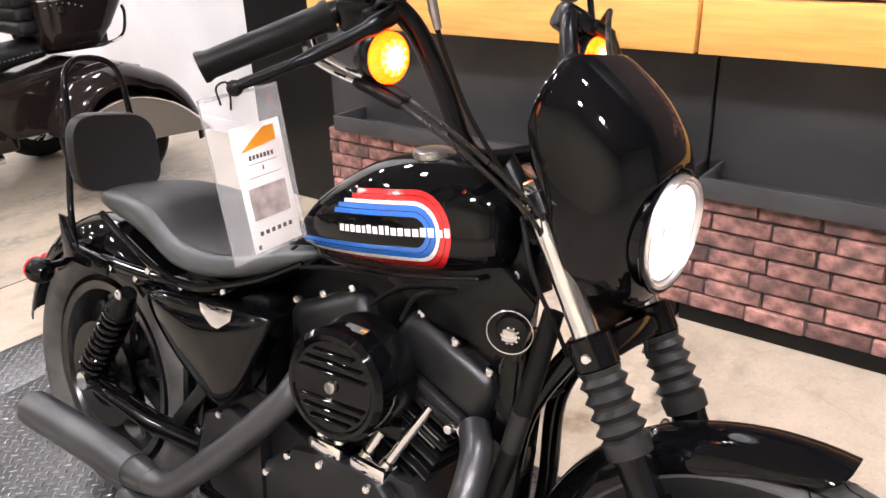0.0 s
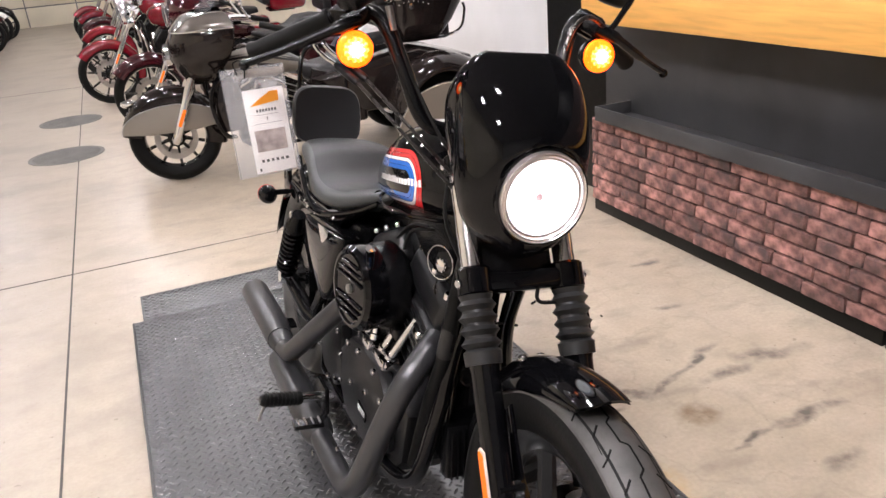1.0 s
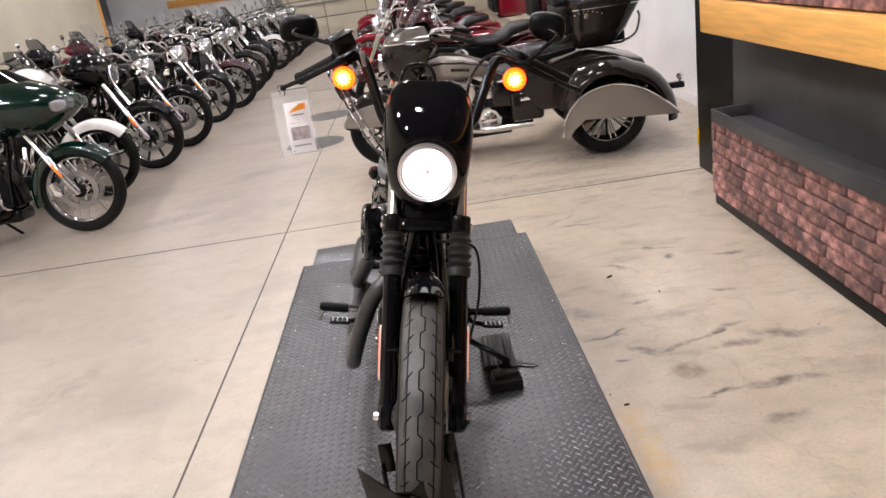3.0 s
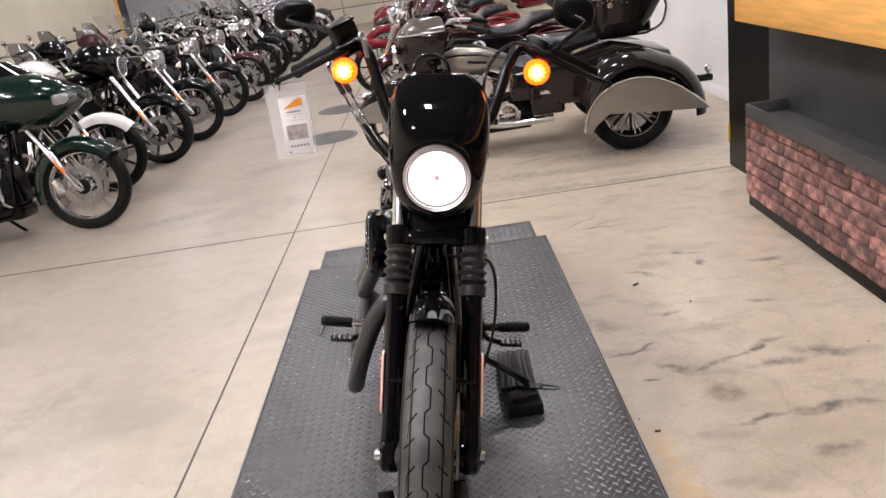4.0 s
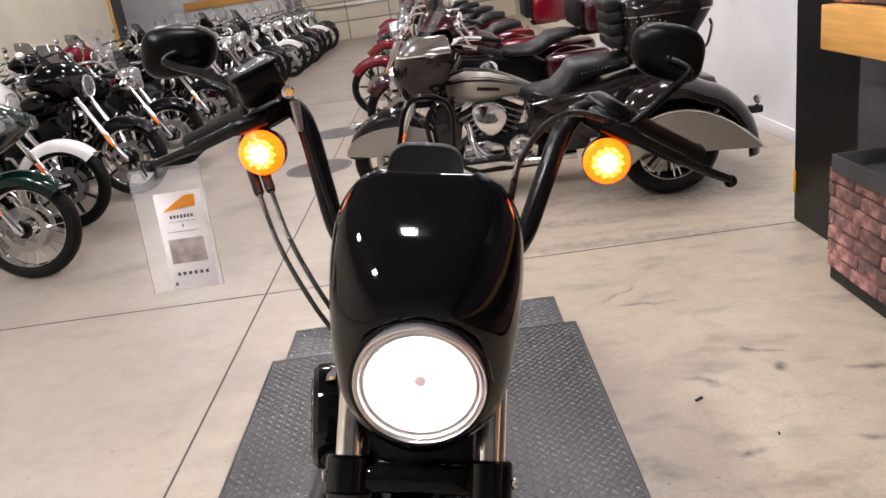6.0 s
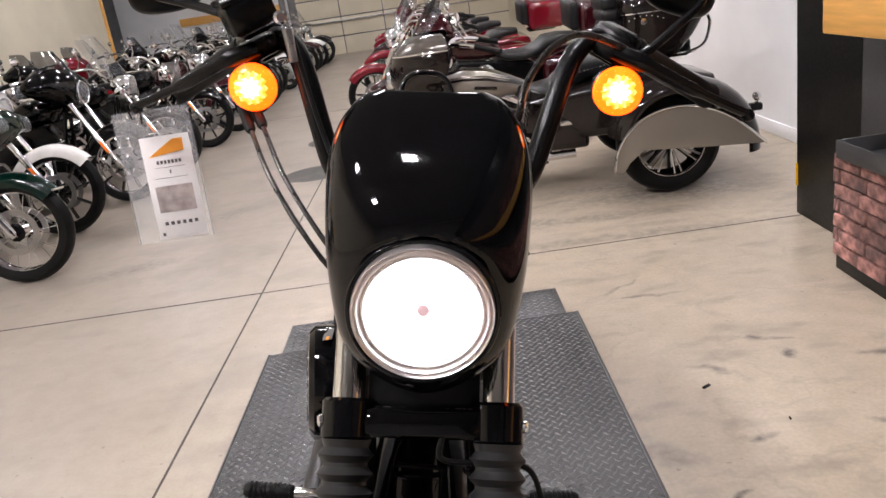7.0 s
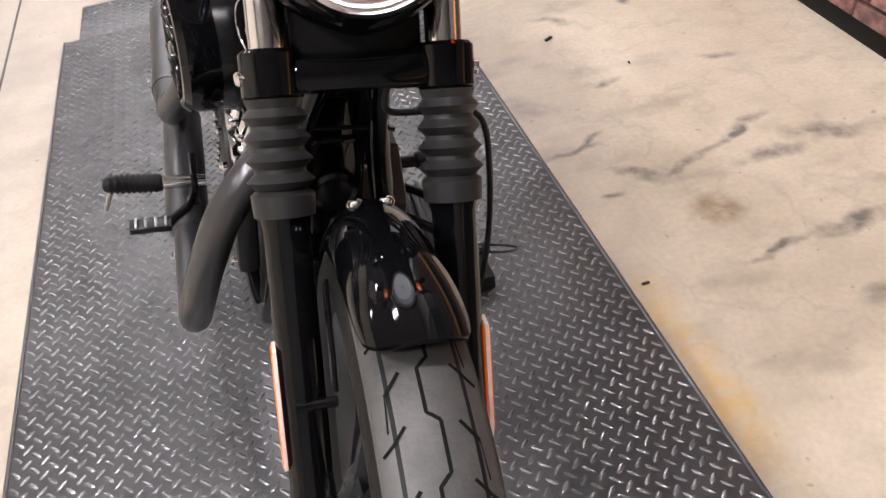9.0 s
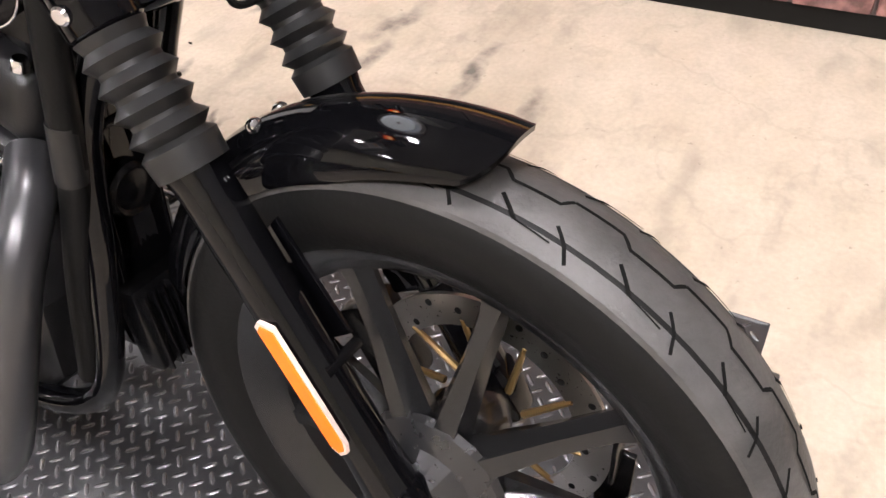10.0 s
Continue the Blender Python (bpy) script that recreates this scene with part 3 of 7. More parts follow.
sheet.rings([[Vector(p) + Vector((0, d, 0)) for p in vee] + [Vector(p) + Vector((0, d, 0)) for p in low[::-1]] for d in (-0.0055, 0.0)])
part("v_plate", sheet, M_SATIN, chock, "folded V-shaped steel plate", sharp=10)
part("post", Shape().box((-0.118, -0.572, 0.22), (0.105, 0.008, 0.44), 0.002).box((-0.118, -0.625, 0.215), (0.105, 0.006, 0.43), 0.002).box((-0.168, -0.598, 0.218), (0.006, 0.058, 0.436), 0.002).box((-0.068, -0.598, 0.218), (0.006, 0.058, 0.436), 0.002), M_SATIN, chock, "open steel post")
part("post_edge", Shape().tube([(-0.170, -0.572, 0.442), (-0.170, -0.626, 0.434), (-0.066, -0.626, 0.434), (-0.066, -0.572, 0.442)], 0.0022, 6), M_STEEL, chock, "worn bright post edge")
part("foot_plate", Shape().box((-0.118, -0.60, 0.004), (0.22, 0.16, 0.008), 0.002), M_SATIN, chock)
for x, t in ((-0.178, 0.512), (-0.024, 0.512)):
    part("jaw", Shape().box((x, -0.36, t - 0.04), (0.034, 0.006, 0.08), 0.0025), M_SATIN, chock)
    part("jaw_stem", Shape().box((x + math.copysign(0.014, x + 0.1), -0.357, (t - 0.1 + PZ) / 2 + 0.02), (0.008, 0.04, t - 0.1 - PZ + 0.04), 0.002), M_SATIN, chock)

# timber blocks under the side stand
blocks = thing("timber_block", "stacked black weathered timber blocks under the side stand", "timber block")
part("base_block", Shape().box((0.178, 0.57, PZ + 0.022), (0.114, 0.33, 0.040), 0.005, turn=(0, 0, 2)), M_BLOCK, blocks)
for k in range(7):
    part("grain_ridge", Shape().box((0.128 + 0.0165 * k + 0.002 * (k % 2), 0.615, PZ + 0.0525 + 0.0015 * (k % 3)), (0.0148, 0.238 + 0.004 * (k % 3), 0.021), 0.003, turn=(0, 0, -2)), M_BLOCK, blocks, "grooved board of black timber")
part("front_chip", Shape().box((0.185, 0.452, PZ + 0.053), (0.09, 0.05, 0.02), 0.004, turn=(2, -3, 8)), M_BLOCK, blocks)
# tiny scraps on the floor
for i, (x, y, s) in enumerate(((0.60, 0.42, 0.012), (0.83, 1.55, 0.02), (0.56, 0.5, 0.006), (1.0, 1.3, 0.008))):
    solid("metal_scrap", Shape().box((x, y, 0.003), (s * 1.6, s * 0.5, 0.006), 0.001, turn=(0, 0, 30 * i)), M_SATIN, "tiny dark scrap of metal lying on the concrete", "scrap", "floor litter")

# ---- the black motorcycle on the lift ----
BIKE = pose(-0.15, -0.208, PZ + 0.010, 0, 11.3, 0)
bike = thing("motorcycle", "gloss black cruiser motorcycle with striped tank decal, headlight on", "motorcycle", m=BIKE)
RAKE = 31.0
AX = Vector((0, math.sin(radians(RAKE)), math.cos(radians(RAKE))))
AXLE = Vector((0, 0, 0.334))
STEER_P = Vector((0, 0.36, 0.88))


def steer(deg):
    return Matrix.Translation(STEER_P) @ Matrix.Rotation(radians(deg), 4, AX) @ Matrix.Translation(-STEER_P)


FRONT = steer(-3.5)
BARS = Matrix.Translation((0, 0.030, -0.006)) @ Matrix.Diagonal((1.022, 1, 1, 1)) @ steer(-5.5)


def fork(s, x=0.0, off=0.0):
    """A place s metres up the fork from the axle; off metres forward of it."""
    return AXLE + AX * s + Vector((x, -off * math.cos(radians(RAKE)), off * math.sin(radians(RAKE))))


def bolts(places, axis, r, parent, material=M_CHROME, m=None, name="bolt", h=0.006):
    for q in places:
        part(name, Shape().lathe([(r, 0), (r, h * 0.7), (r * 0.75, h), (0.0005, h)], q, axis, 12), material, parent, m=m)


def tyre(shape_r, width, centre, n=72):
    """A tyre's section turned about the wheel's axis: outer radius, width."""
    c = Vector(centre)
    w, r = width / 2, shape_r
    prof = [(r - 0.085, -w * 0.72), (r - 0.075, -w * 0.86), (r - 0.055, -w * 0.99), (r - 0.035, -w), (r - 0.018, -w * 0.86), (r - 0.007, -w * 0.6), (r - 0.0015, -w * 0.3), (r, 0)]
    prof += [(a, -b) for a, b in prof[-2::-1]]
    return Shape().lathe(prof + [(r - 0.085, w * 0.70), (r - 0.085, -w * 0.70)], c, (1, 0, 0), n, caps=False)


def tread_point(r, width, a, x):
    """A point on the tyre's crown: angle a about the axle (0 is up, positive forward), x across."""
    u = abs(x) / (width / 2)
    knots = ((0, 0), (0.3, 0.0015), (0.6, 0.007), (0.86, 0.018), (1.0, 0.035))
    drop = 0.035
    for (u0, d0), (u1, d1) in zip(knots, knots[1:]):
        if u0 <= u <= u1:
            drop = d0 + (d1 - d0) * (u - u0) / (u1 - u0)
            break
    rr = r - drop
    return Vector((x, -rr * math.sin(a), rr * math.cos(a)))


def groove(path, width_g, rt, wt, centre):
    """A shallow dark groove laid on the tread, along (angle, x) pairs."""
    c = Vector(centre)
    sh = Shape()
    rings = []
    fine = []
    for (a1, x1), (a2, x2) in zip(path, path[1:]):
        fine += [(a1 + (a2 - a1) * k / 4, x1 + (x2 - x1) * k / 4) for k in range(4)]
    path = fine + [path[-1]]
    for i, (a, x) in enumerate(path):
        p = tread_point(rt, wt, a, x)
        a2, x2 = path[min(i + 1, len(path) - 1)]
        a1, x1 = path[max(i - 1, 0)]
        d = tread_point(rt, wt, a2, x2) - tread_point(rt, wt, a1, x1)
        nrm = Vector((0, p.y, p.z)).normalized()
        nrm = (nrm + Vector((x * 8, 0, 0))).normalized()
        s = d.cross(nrm).normalized() * width_g / 2
        rings.append([c + p + s + nrm * 0.0011, c + p - s + nrm * 0.0011])
    vs = [[sh.bm.verts.new(v) for v in ring] for ring in rings]
    for q, w in zip(vs, vs[1:]):
        sh.bm.faces.new((q[0], q[1], w[1], w[0]))
    return sh


M_GROOVE = mat("tread_groove", (0.006, 0.006, 0.006), 0.9, spec=0.1)

# front wheel
fw = part("front_wheel", Shape().lathe([(0.247, -0.036), (0.262, -0.04), (0.264, -0.036), (0.25, -0.028), (0.235, -0.02), (0.235, 0.02), (0.25, 0.028), (0.264, 0.036), (0.262, 0.04), (0.247, 0.036), (0.222, 0.012), (0.222, -0.012)], AXLE, (1, 0, 0), 64, caps=False, loop=True), M_ALU, bike, "black cast wheel rim", m=FRONT)
part("tyre", tyre(0.3425, 0.106, AXLE, 96), M_TYRE2, fw, "black tyre with angled tread cuts", m=FRONT)
crown = [tread_point(0.3432, 0.106, 0.0, x) for x in (-0.0475, -0.045, -0.036, -0.026, -0.013, 0.0, 0.013, 0.026, 0.036, 0.045, 0.0475)]
part("tread", Shape().lathe([(0.325, -0.046)] + [(v.z, v.x) for v in crown] + [(0.325, 0.046)], AXLE, (1, 0, 0), 96, caps=False), M_TYRE, fw, "dusty grey-black tread band", m=FRONT)
gr = Shape()
TREADS = 22
for k in range(TREADS):
    a0, st = 2 * math.pi * k / TREADS, 2 * math.pi / TREADS
    cuts = [([(0, 0.005), (0.42, 0.005), (0.52, -0.005), (0.92, -0.005), (1.0, 0.005)], 0.0034)]
    for sx, sh in ((1, 0.0), (-1, 0.5)):
        cuts.append(([(sh + 0.02, sx * 0.020), (sh + 0.20, sx * 0.034)], 0.0034))
        cuts.append(([(sh + 0.20, sx * 0.034), (sh + 0.52, sx * 0.036)], 0.0014))
        cuts.append(([(sh + 0.50, sx * 0.023), (sh + 0.62, sx * 0.033), (sh + 0.70, sx * 0.042)], 0.0030))
    for path, wide in cuts:
        g = groove([(a0 + st * u, x) for u, x in path], wide, 0.343, 0.106, AXLE)
        me = bpy.data.meshes.new("g")
        g.bm.to_mesh(me)
        gr.bm.from_mesh(me)
        g.bm.free()
        bpy.data.meshes.remove(me)
tread = part("tread_pattern", gr, M_GROOVE, fw, "dark tread grooves", m=FRONT)
part("hub", Shape().lathe([(0.024, -0.075), (0.036, -0.07), (0.04, -0.045), (0.05, -0.03), (0.05, 0.03), (0.04, 0.05), (0.03, 0.07), (0.024, 0.075)], AXLE, (1, 0, 0), 32), M_ALU, fw, m=FRONT)
for k in range(9):
    a = 2 * math.pi * k / 9 + 0.51
    sh = Shape()
    d, t = Vector((0, math.sin(a), math.cos(a))), Vector((0, math.cos(a), -math.sin(a)))
    rings = []
    for rr, w, h, x in ((0.035, 0.024, 0.024, -0.035), (0.07, 0.020, 0.020, -0.026), (0.15, 0.014, 0.014, -0.010), (0.205, 0.014, 0.013, -0.002), (0.238, 0.020, 0.015, 0)):
        c = AXLE + d * rr
        rings.append([c + Vector((x - h, 0, 0)) + t * w * 0.55, c + Vector((x - h, 0, 0)) - t * w * 0.55, c + Vector((x + h * 0.2, 0, 0)) - t * w, c + Vector((x + h, 0, 0)) - t * w * 0.7, c + Vector((x + h, 0, 0)) + t * w * 0.7, c + Vector((x + h * 0.2, 0, 0)) + t * w])
    part("spoke", sh.rings(rings), M_ALU, fw, m=FRONT)
part("hub_star", Shape().lathe([(0.026, -0.084), (0.030, -0.080), (0.052, -0.058), (0.074, -0.046), (0.080, -0.040)], AXLE, (1, 0, 0), 18), M_CAST, fw, "satin grey faceted hub cone", sharp=12, m=FRONT)
for sx in (-1, 1):
    part("axle_nut", Shape().lathe([(0.015, 0), (0.015, 0.026), (0.012, 0.028), (0.0005, 0.028)], AXLE + Vector((sx * 0.100, 0, 0)), (sx, 0, 0), 6 if sx > 0 else 16), M_CHROME, fw, "bare steel axle nut", m=FRONT)

# brake disc and caliper on the left leg
disc = part("brake_disc", Shape().lathe([(0.146, -0.0025), (0.146, 0.0025), (0.108, 0.0025), (0.108, -0.0025)], AXLE + Vector((0.062, 0, 0)), (1, 0, 0), 64, caps=False, loop=True), M_STEEL, bike, "drilled steel brake disc", m=FRONT)
for k in range(10):
    a = 2 * math.pi * k / 10
    d = Vector((0, math.sin(a), math.cos(a)))
    part("carrier_arm", Shape().tube([AXLE + Vector((0.058, 0, 0)) + d * 0.05, AXLE + Vector((0.061, 0, 0)) + Vector((0, math.sin(a + 0.25), math.cos(a + 0.25))) * 0.115], [0.0045, 0.0032], 6), M_BRASS, disc, m=FRONT)
# drilled holes shown by near-black plugs, coloured like the shade inside
for k in range(24):
    a = 2 * math.pi * k / 24
    r = 0.118 + 0.009 * (k % 3)
    part("hole_shade", Shape().lathe([(0.0042, -0.0029), (0.0042, 0.0029)], AXLE + Vector((0.062, r * math.sin(a), r * math.cos(a))), (1, 0, 0), 8), M_GROOVE, disc, m=FRONT)
cal = part("brake_caliper", Shape().box(AXLE + Vector((0.066, 0.128, 0.035)), (0.055, 0.055, 0.115), 0.012, turn=(-31, 0, 0)), M_SATIN, bike, "black brake caliper", m=FRONT)
bolts([AXLE + Vector((0.094, 0.118, 0.06)), AXLE + Vector((0.094, 0.138, 0.01))], (1, 0, 0), 0.007, cal, m=FRONT)

# fork legs
FX = 0.090
for sx in (-1, 1):
    leg = part("fork_slider", Shape().tube([fork(s, sx * FX) for s in (-0.035, -0.02, 0.03, 0.08, 0.36, 0.385, 0.392)], [0.02, 0.028, 0.0275, 0.0245, 0.0245, 0.029, 0.029], 24), M_GLOSS, bike, "gloss black fork slider", m=FRONT)
    part("axle_lug", Shape().box(fork(0.0, sx * FX), (0.044, 0.06, 0.075), 0.012, turn=(-RAKE, 0, 0)), M_GLOSS, leg, m=FRONT)
    part("fender_mount", Shape().box(fork(0.20, sx * 0.075, -0.028), (0.012, 0.045, 0.11), 0.004, turn=(-RAKE, 0, 0)), M_GLOSS, leg, m=FRONT)
    bolts([fork(0.235, sx * 0.083, -0.03), fork(0.17, sx * 0.083, -0.03)], (sx, 0, 0), 0.007, leg, m=FRONT)
    part("crossbolt", Shape().tube([fork(0.17, sx * 0.055, 0.02), fork(0.17, sx * 0.10, 0.02)], 0.006, 10), M_SATIN, leg, m=FRONT)
    outline = [(-0.068, -0.004), (-0.06, -0.009), (0.066, -0.009), (0.07, -0.003), (0.062, 0.009), (-0.056, 0.009), (-0.066, 0.004)]
    pl = Matrix.Translation(fork(0.165, sx * (FX + 0.024), 0.004)) @ Matrix(((0, 0, sx, 0), (AX.y, -AX.z, 0, 0), (AX.z, AX.y, 0, 0), (0, 0, 0, 1)))
    part("reflector_base", Shape().prism([(a * 1.06, b * 1.2) for a, b in outline], 0.0042, pl), M_REFRIM, leg, "pale reflector rim", m=FRONT)
    part("reflector", Shape().prism(outline, 0.0055, pl), M_ORANGE, leg, "orange fork reflector with a faint painted glow", m=FRONT)
    # rubber boot with folds
    prof = []
    n_f = 4
    s0, s1 = 0.372, 0.490
    rr = [0.0315, 0.033]
    ss = [s0, s0 + 0.022]
    for k in range(n_f):
        q = s0 + 0.024 + (s1 - 0.008 - s0 - 0.024) * k / n_f
        w = (s1 - 0.008 - s0 - 0.024) / n_f
        ss += [q + w * 0.15, q + w * 0.55, q + w * 0.95]
        rr += [0.0265, 0.0352 - 0.0005 * k, 0.0265]
    ss += [s1]
    rr += [0.03]
    part("fork_boot", Shape().tube([fork(s, sx * FX) for s in ss], rr, 32), M_BOOT, bike, "folded black rubber fork boot", sharp=25, m=FRONT)
    part("fork_tube", Shape().tube([fork(s, sx * FX) for s in (0.48, 0.735)], 0.0195, 24), M_FORK, bike, "polished steel fork tube", m=FRONT)
    part("fork_cap", Shape().tube([fork(s, sx * FX) for s in (0.735, 0.752, 0.757)], [0.016, 0.016, 0.012], 6), M_CHROME, bike, "chrome fork cap nut", m=FRONT)
tree = part("lower_clamp", Shape().box(fork(0.511, 0, 0.0), (0.14, 0.046, 0.036), 0.01, turn=(-RAKE, 0, 0)), M_GLOSS, bike, "black lower fork clamp", m=FRONT)
for sx in (-1, 1):
    part("clamp_ring", Shape().tube([fork(s, sx * FX) for s in (0.489, 0.493, 0.534, 0.538)], [0.027, 0.031, 0.031, 0.027], 24), M_GLOSS, tree, m=FRONT)
    bolts([fork(0.511, sx * (FX + 0.029), 0.006)], (sx, -0.3, 0), 0.0075, tree, m=FRONT)
top = part("upper_clamp", Shape().box(fork(0.72, 0, 0.0), (0.15, 0.05, 0.026), 0.008, turn=(-RAKE, 0, 0)), M_SATIN, bike, "black upper fork clamp", m=FRONT)
for sx in (-1, 1):
    part("clamp_ring", Shape().tube([fork(s, sx * FX) for s in (0.703, 0.707, 0.736, 0.739)], [0.024, 0.0275, 0.0275, 0.024], 24), M_SATIN, top, m=FRONT)
    bolts([fork(0.72, sx * (FX + 0.027), 0.0)], (sx, 0, 0), 0.007, top, m=FRONT)
part("steering_neck", Shape().tube([fork(0.5, 0, -0.045), fork(0.74, 0, -0.045)], 0.032, 20), M_SATIN, bike)
part("fork_brace_plate", Shape().prism([(-0.068, -0.10), (0.068, -0.10), (0.068, 0.11), (-0.068, 0.11)], 0.004, Matrix.Translation(fork(0.63, 0, -0.01)) @ pose(0, 0, 0, 90 - RAKE), 0.002), M_SATIN, bike, m=FRONT)

# front fender
sh = Shape()
rings = []
for k in range(25):
    u = k / 24
    w = 0.052 * (0.90 + 0.10 * min(1, u / 0.12) ** 0.5)
    rad = 0.380
    ring = []
    for q in range(15):
        th = radians(-78 + 156 * q / 14)
        a = radians(-8.2 + (72 + 8.2) * u) + radians(3.5) * (abs(th) / 1.36) ** 3 * (1 - u) ** 4
        x = w * math.sin(th) * (1.0 if abs(th) < 1.2 else 1.0)
        drop = 0.062 * (1 - math.cos(th)) * (0.50 + 0.50 * min(1, u / 0.30))
        r = rad - drop
        ring.append(AXLE + Vector((x, r * math.sin(a), r * math.cos(a))))
    rings.append(ring)
inner = [[AXLE + (v - AXLE) * 0.986 for v in ring] for ring in rings]
full = [r + i[::-1] for r, i in zip(rings, inner)]
fender = part("front_fender", sh.rings(full), M_GLOSS, bike, "gloss black short front fender", sharp=60, m=FRONT)
for sx in (-1, 1):
    part("fender_stay", Shape().prism([(0.075, 0.50), (0.145, 0.60), (0.165, 0.575), (0.115, 0.47)], 0.005, side_place(sx * 0.058), 0.001), M_GLOSS, fender, m=FRONT)
for sx in (-1, 1):
    a = radians(31)
    part("fender_screw", Shape().ball(AXLE + Vector((sx * 0.017, 0.376 * math.sin(a), 0.376 * math.cos(a))), 0.009, (1, 0.8, 0.8), 14), M_CHROME, fender, "chrome domed screw", m=FRONT)

# headlight and flyscreen
HC = Vector((0, 0.221, 0.933))
HA = (0, 1, 0.06)
LAMP = FRONT @ Matrix.Translation(HC) @ Matrix.Diagonal((0.95, 1.0, 0.95, 1.0)) @ Matrix.Translation(-HC)
head = part("headlight", Shape().lathe([(0.03, 0.13), (0.072, 0.09), (0.082, 0.03), (0.083, 0.008), (0.0815, -0.002), (0.079, 0.004)], HC, HA, 56, caps=False), M_GLOSS, bike, "round headlight in black shell, lit", m=LAMP)
part("trim_ring", Shape().lathe([(0.0830, 0.004), (0.0825, -0.006), (0.0812, -0.0092), (0.0795, -0.0075), (0.0785, -0.0040), (0.0768, -0.0075), (0.0750, -0.0080), (0.0735, -0.0050), (0.0722, -0.0015), (0.0705, -0.0040), (0.0685, -0.0035), (0.0672, 0.002), (0.0668, 0.010)], HC, HA, 56, caps=False), M_RING, head, "double chrome trim ring", m=LAMP)
# the bowl glows by its material instead of mirroring the bulb
part("reflector_bowl", Shape().lathe([(0.0672, 0.002), (0.0662, 0.007), (0.0645, 0.012), (0.061, 0.016)], HC, HA, 56, caps=False), M_HEADEDGE, head, "fluted reflector with painted bulb glow", m=LAMP)
part("lens", Shape().lathe([(0.0640, 0.0145), (0.045, 0.0135), (0.02, 0.013), (0.0005, 0.0125)], HC, HA, 56), M_HEAD, head, "glowing clear glass lens", m=LAMP)
for k in range(28):
    a = 2 * math.pi * k / 28
    d = Vector((math.cos(a), 0, math.sin(a)))
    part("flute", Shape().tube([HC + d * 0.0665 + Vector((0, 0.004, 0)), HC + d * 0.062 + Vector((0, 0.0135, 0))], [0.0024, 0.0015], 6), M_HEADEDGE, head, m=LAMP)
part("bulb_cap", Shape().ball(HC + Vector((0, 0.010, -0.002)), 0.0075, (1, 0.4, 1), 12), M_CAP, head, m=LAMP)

SLICES = [  # z, front y, back y, half width, squareness
    (0.815, 0.258, 0.300, 0.030, 2.0), (0.828, 0.241, 0.305, 0.060, 2.1), (0.848, 0.232, 0.310, 0.086, 2.3), (0.878, 0.228, 0.315, 0.104, 2.5), (0.92, 0.225, 0.325, 0.113, 2.7),
    (0.965, 0.219, 0.340, 0.119, 2.7), (1.005, 0.214, 0.360, 0.122, 2.6), (1.035, 0.222, 0.372, 0.123, 2.6), (1.065, 0.240, 0.378, 0.121, 2.7), (1.095, 0.266, 0.374, 0.115, 2.8), (1.122, 0.298, 0.366, 0.102, 2.9),
    (1.144, 0.328, 0.360, 0.082, 2.9), (1.153, 0.342, 0.359, 0.062, 2.9)]
fine = list(zip(cr([Vector(s[:3]) for s in SLICES], 6), cr([Vector((s[3], s[4], 0)) for s in SLICES], 6)))
outer = []
for s, wn in fine:
    z, yf, yb, w, n = s.x, s.y, s.z, wn.x, wn.y
    ring = []
    for q in range(73):
        th = radians(-90 + 180 * q / 72)
        x = w * math.copysign(abs(math.sin(th)) ** (2 / n), math.sin(th))
        y = yb - (yb - yf) * abs(math.cos(th)) ** (2 / n)
        # a shallow seat round the lamp
        d = math.hypot(x, z - HC.z)
        if d < 0.086 and y < 0.27:
            t = min(1.0, (0.086 - d) / 0.006)
            y += (max(y, 0.231) - y) * t * t * (3 - 2 * t)
        ring.append(Vector((x, y, z)))
    outer.append(ring)
inn = [[Vector((v.x * 0.965, v.y + 0.006, v.z)) for v in r] for r in outer]
shell = Shape().rings([o + i[::-1] for o, i in zip(outer, inn)])
hole = [f for f in shell.bm.faces if all(math.hypot(v.co.x, v.co.z - HC.z) < 0.0805 and v.co.y < 0.28 for v in f.verts)]
bmesh.ops.delete(shell.bm, geom=hole, context="FACES")
screen = part("flyscreen", shell, M_GLOSS, bike, "gloss black headlight fairing", sharp=60, m=FRONT)
part("lamp_lip", Shape().tube([HC + Vector((0.0815 * math.cos(a), 0.0, 0.0815 * math.sin(a))) for a in (2 * math.pi * k / 48 for k in range(48))], 0.0035, 10, loop=True), M_GLOSS, screen, m=FRONT)
for sx in (-1, 1):
    part("fairing_bracket", Shape().tube([Vector((sx * 0.115, 0.33, 0.97)), fork(0.69, sx * FX)], 0.008, 8), M_SATIN, screen, m=FRONT)

# handlebar
part("riser", Shape().tube([fork(0.73, -0.04, -0.02), fork(0.80, -0.04, -0.03)], 0.017, 16), M_SATIN, bike, m=BARS)
part("riser", Shape().tube([fork(0.73, 0.04, -0.02), fork(0.80, 0.04, -0.03)], 0.017, 16), M_SATIN, bike, m=BARS)
half = [(0, 0.435, 1.005), (0.06, 0.435, 1.005), (0.105, 0.437, 1.012), (0.130, 0.445, 1.04), (0.150, 0.46, 1.10), (0.172, 0.485, 1.165), (0.19, 0.502, 1.196), (0.212, 0.515, 1.208), (0.25, 0.54, 1.200), (0.32, 0.585, 1.165), (0.395, 0.635, 1.122)]
line = [(-x, y, z) for x, y, z in half[:0:-1]] + half
part("handlebar", Shape().tube(cr(line, 6), 0.0145, 16), M_SATIN, bike, "tall satin black handlebar", m=BARS)
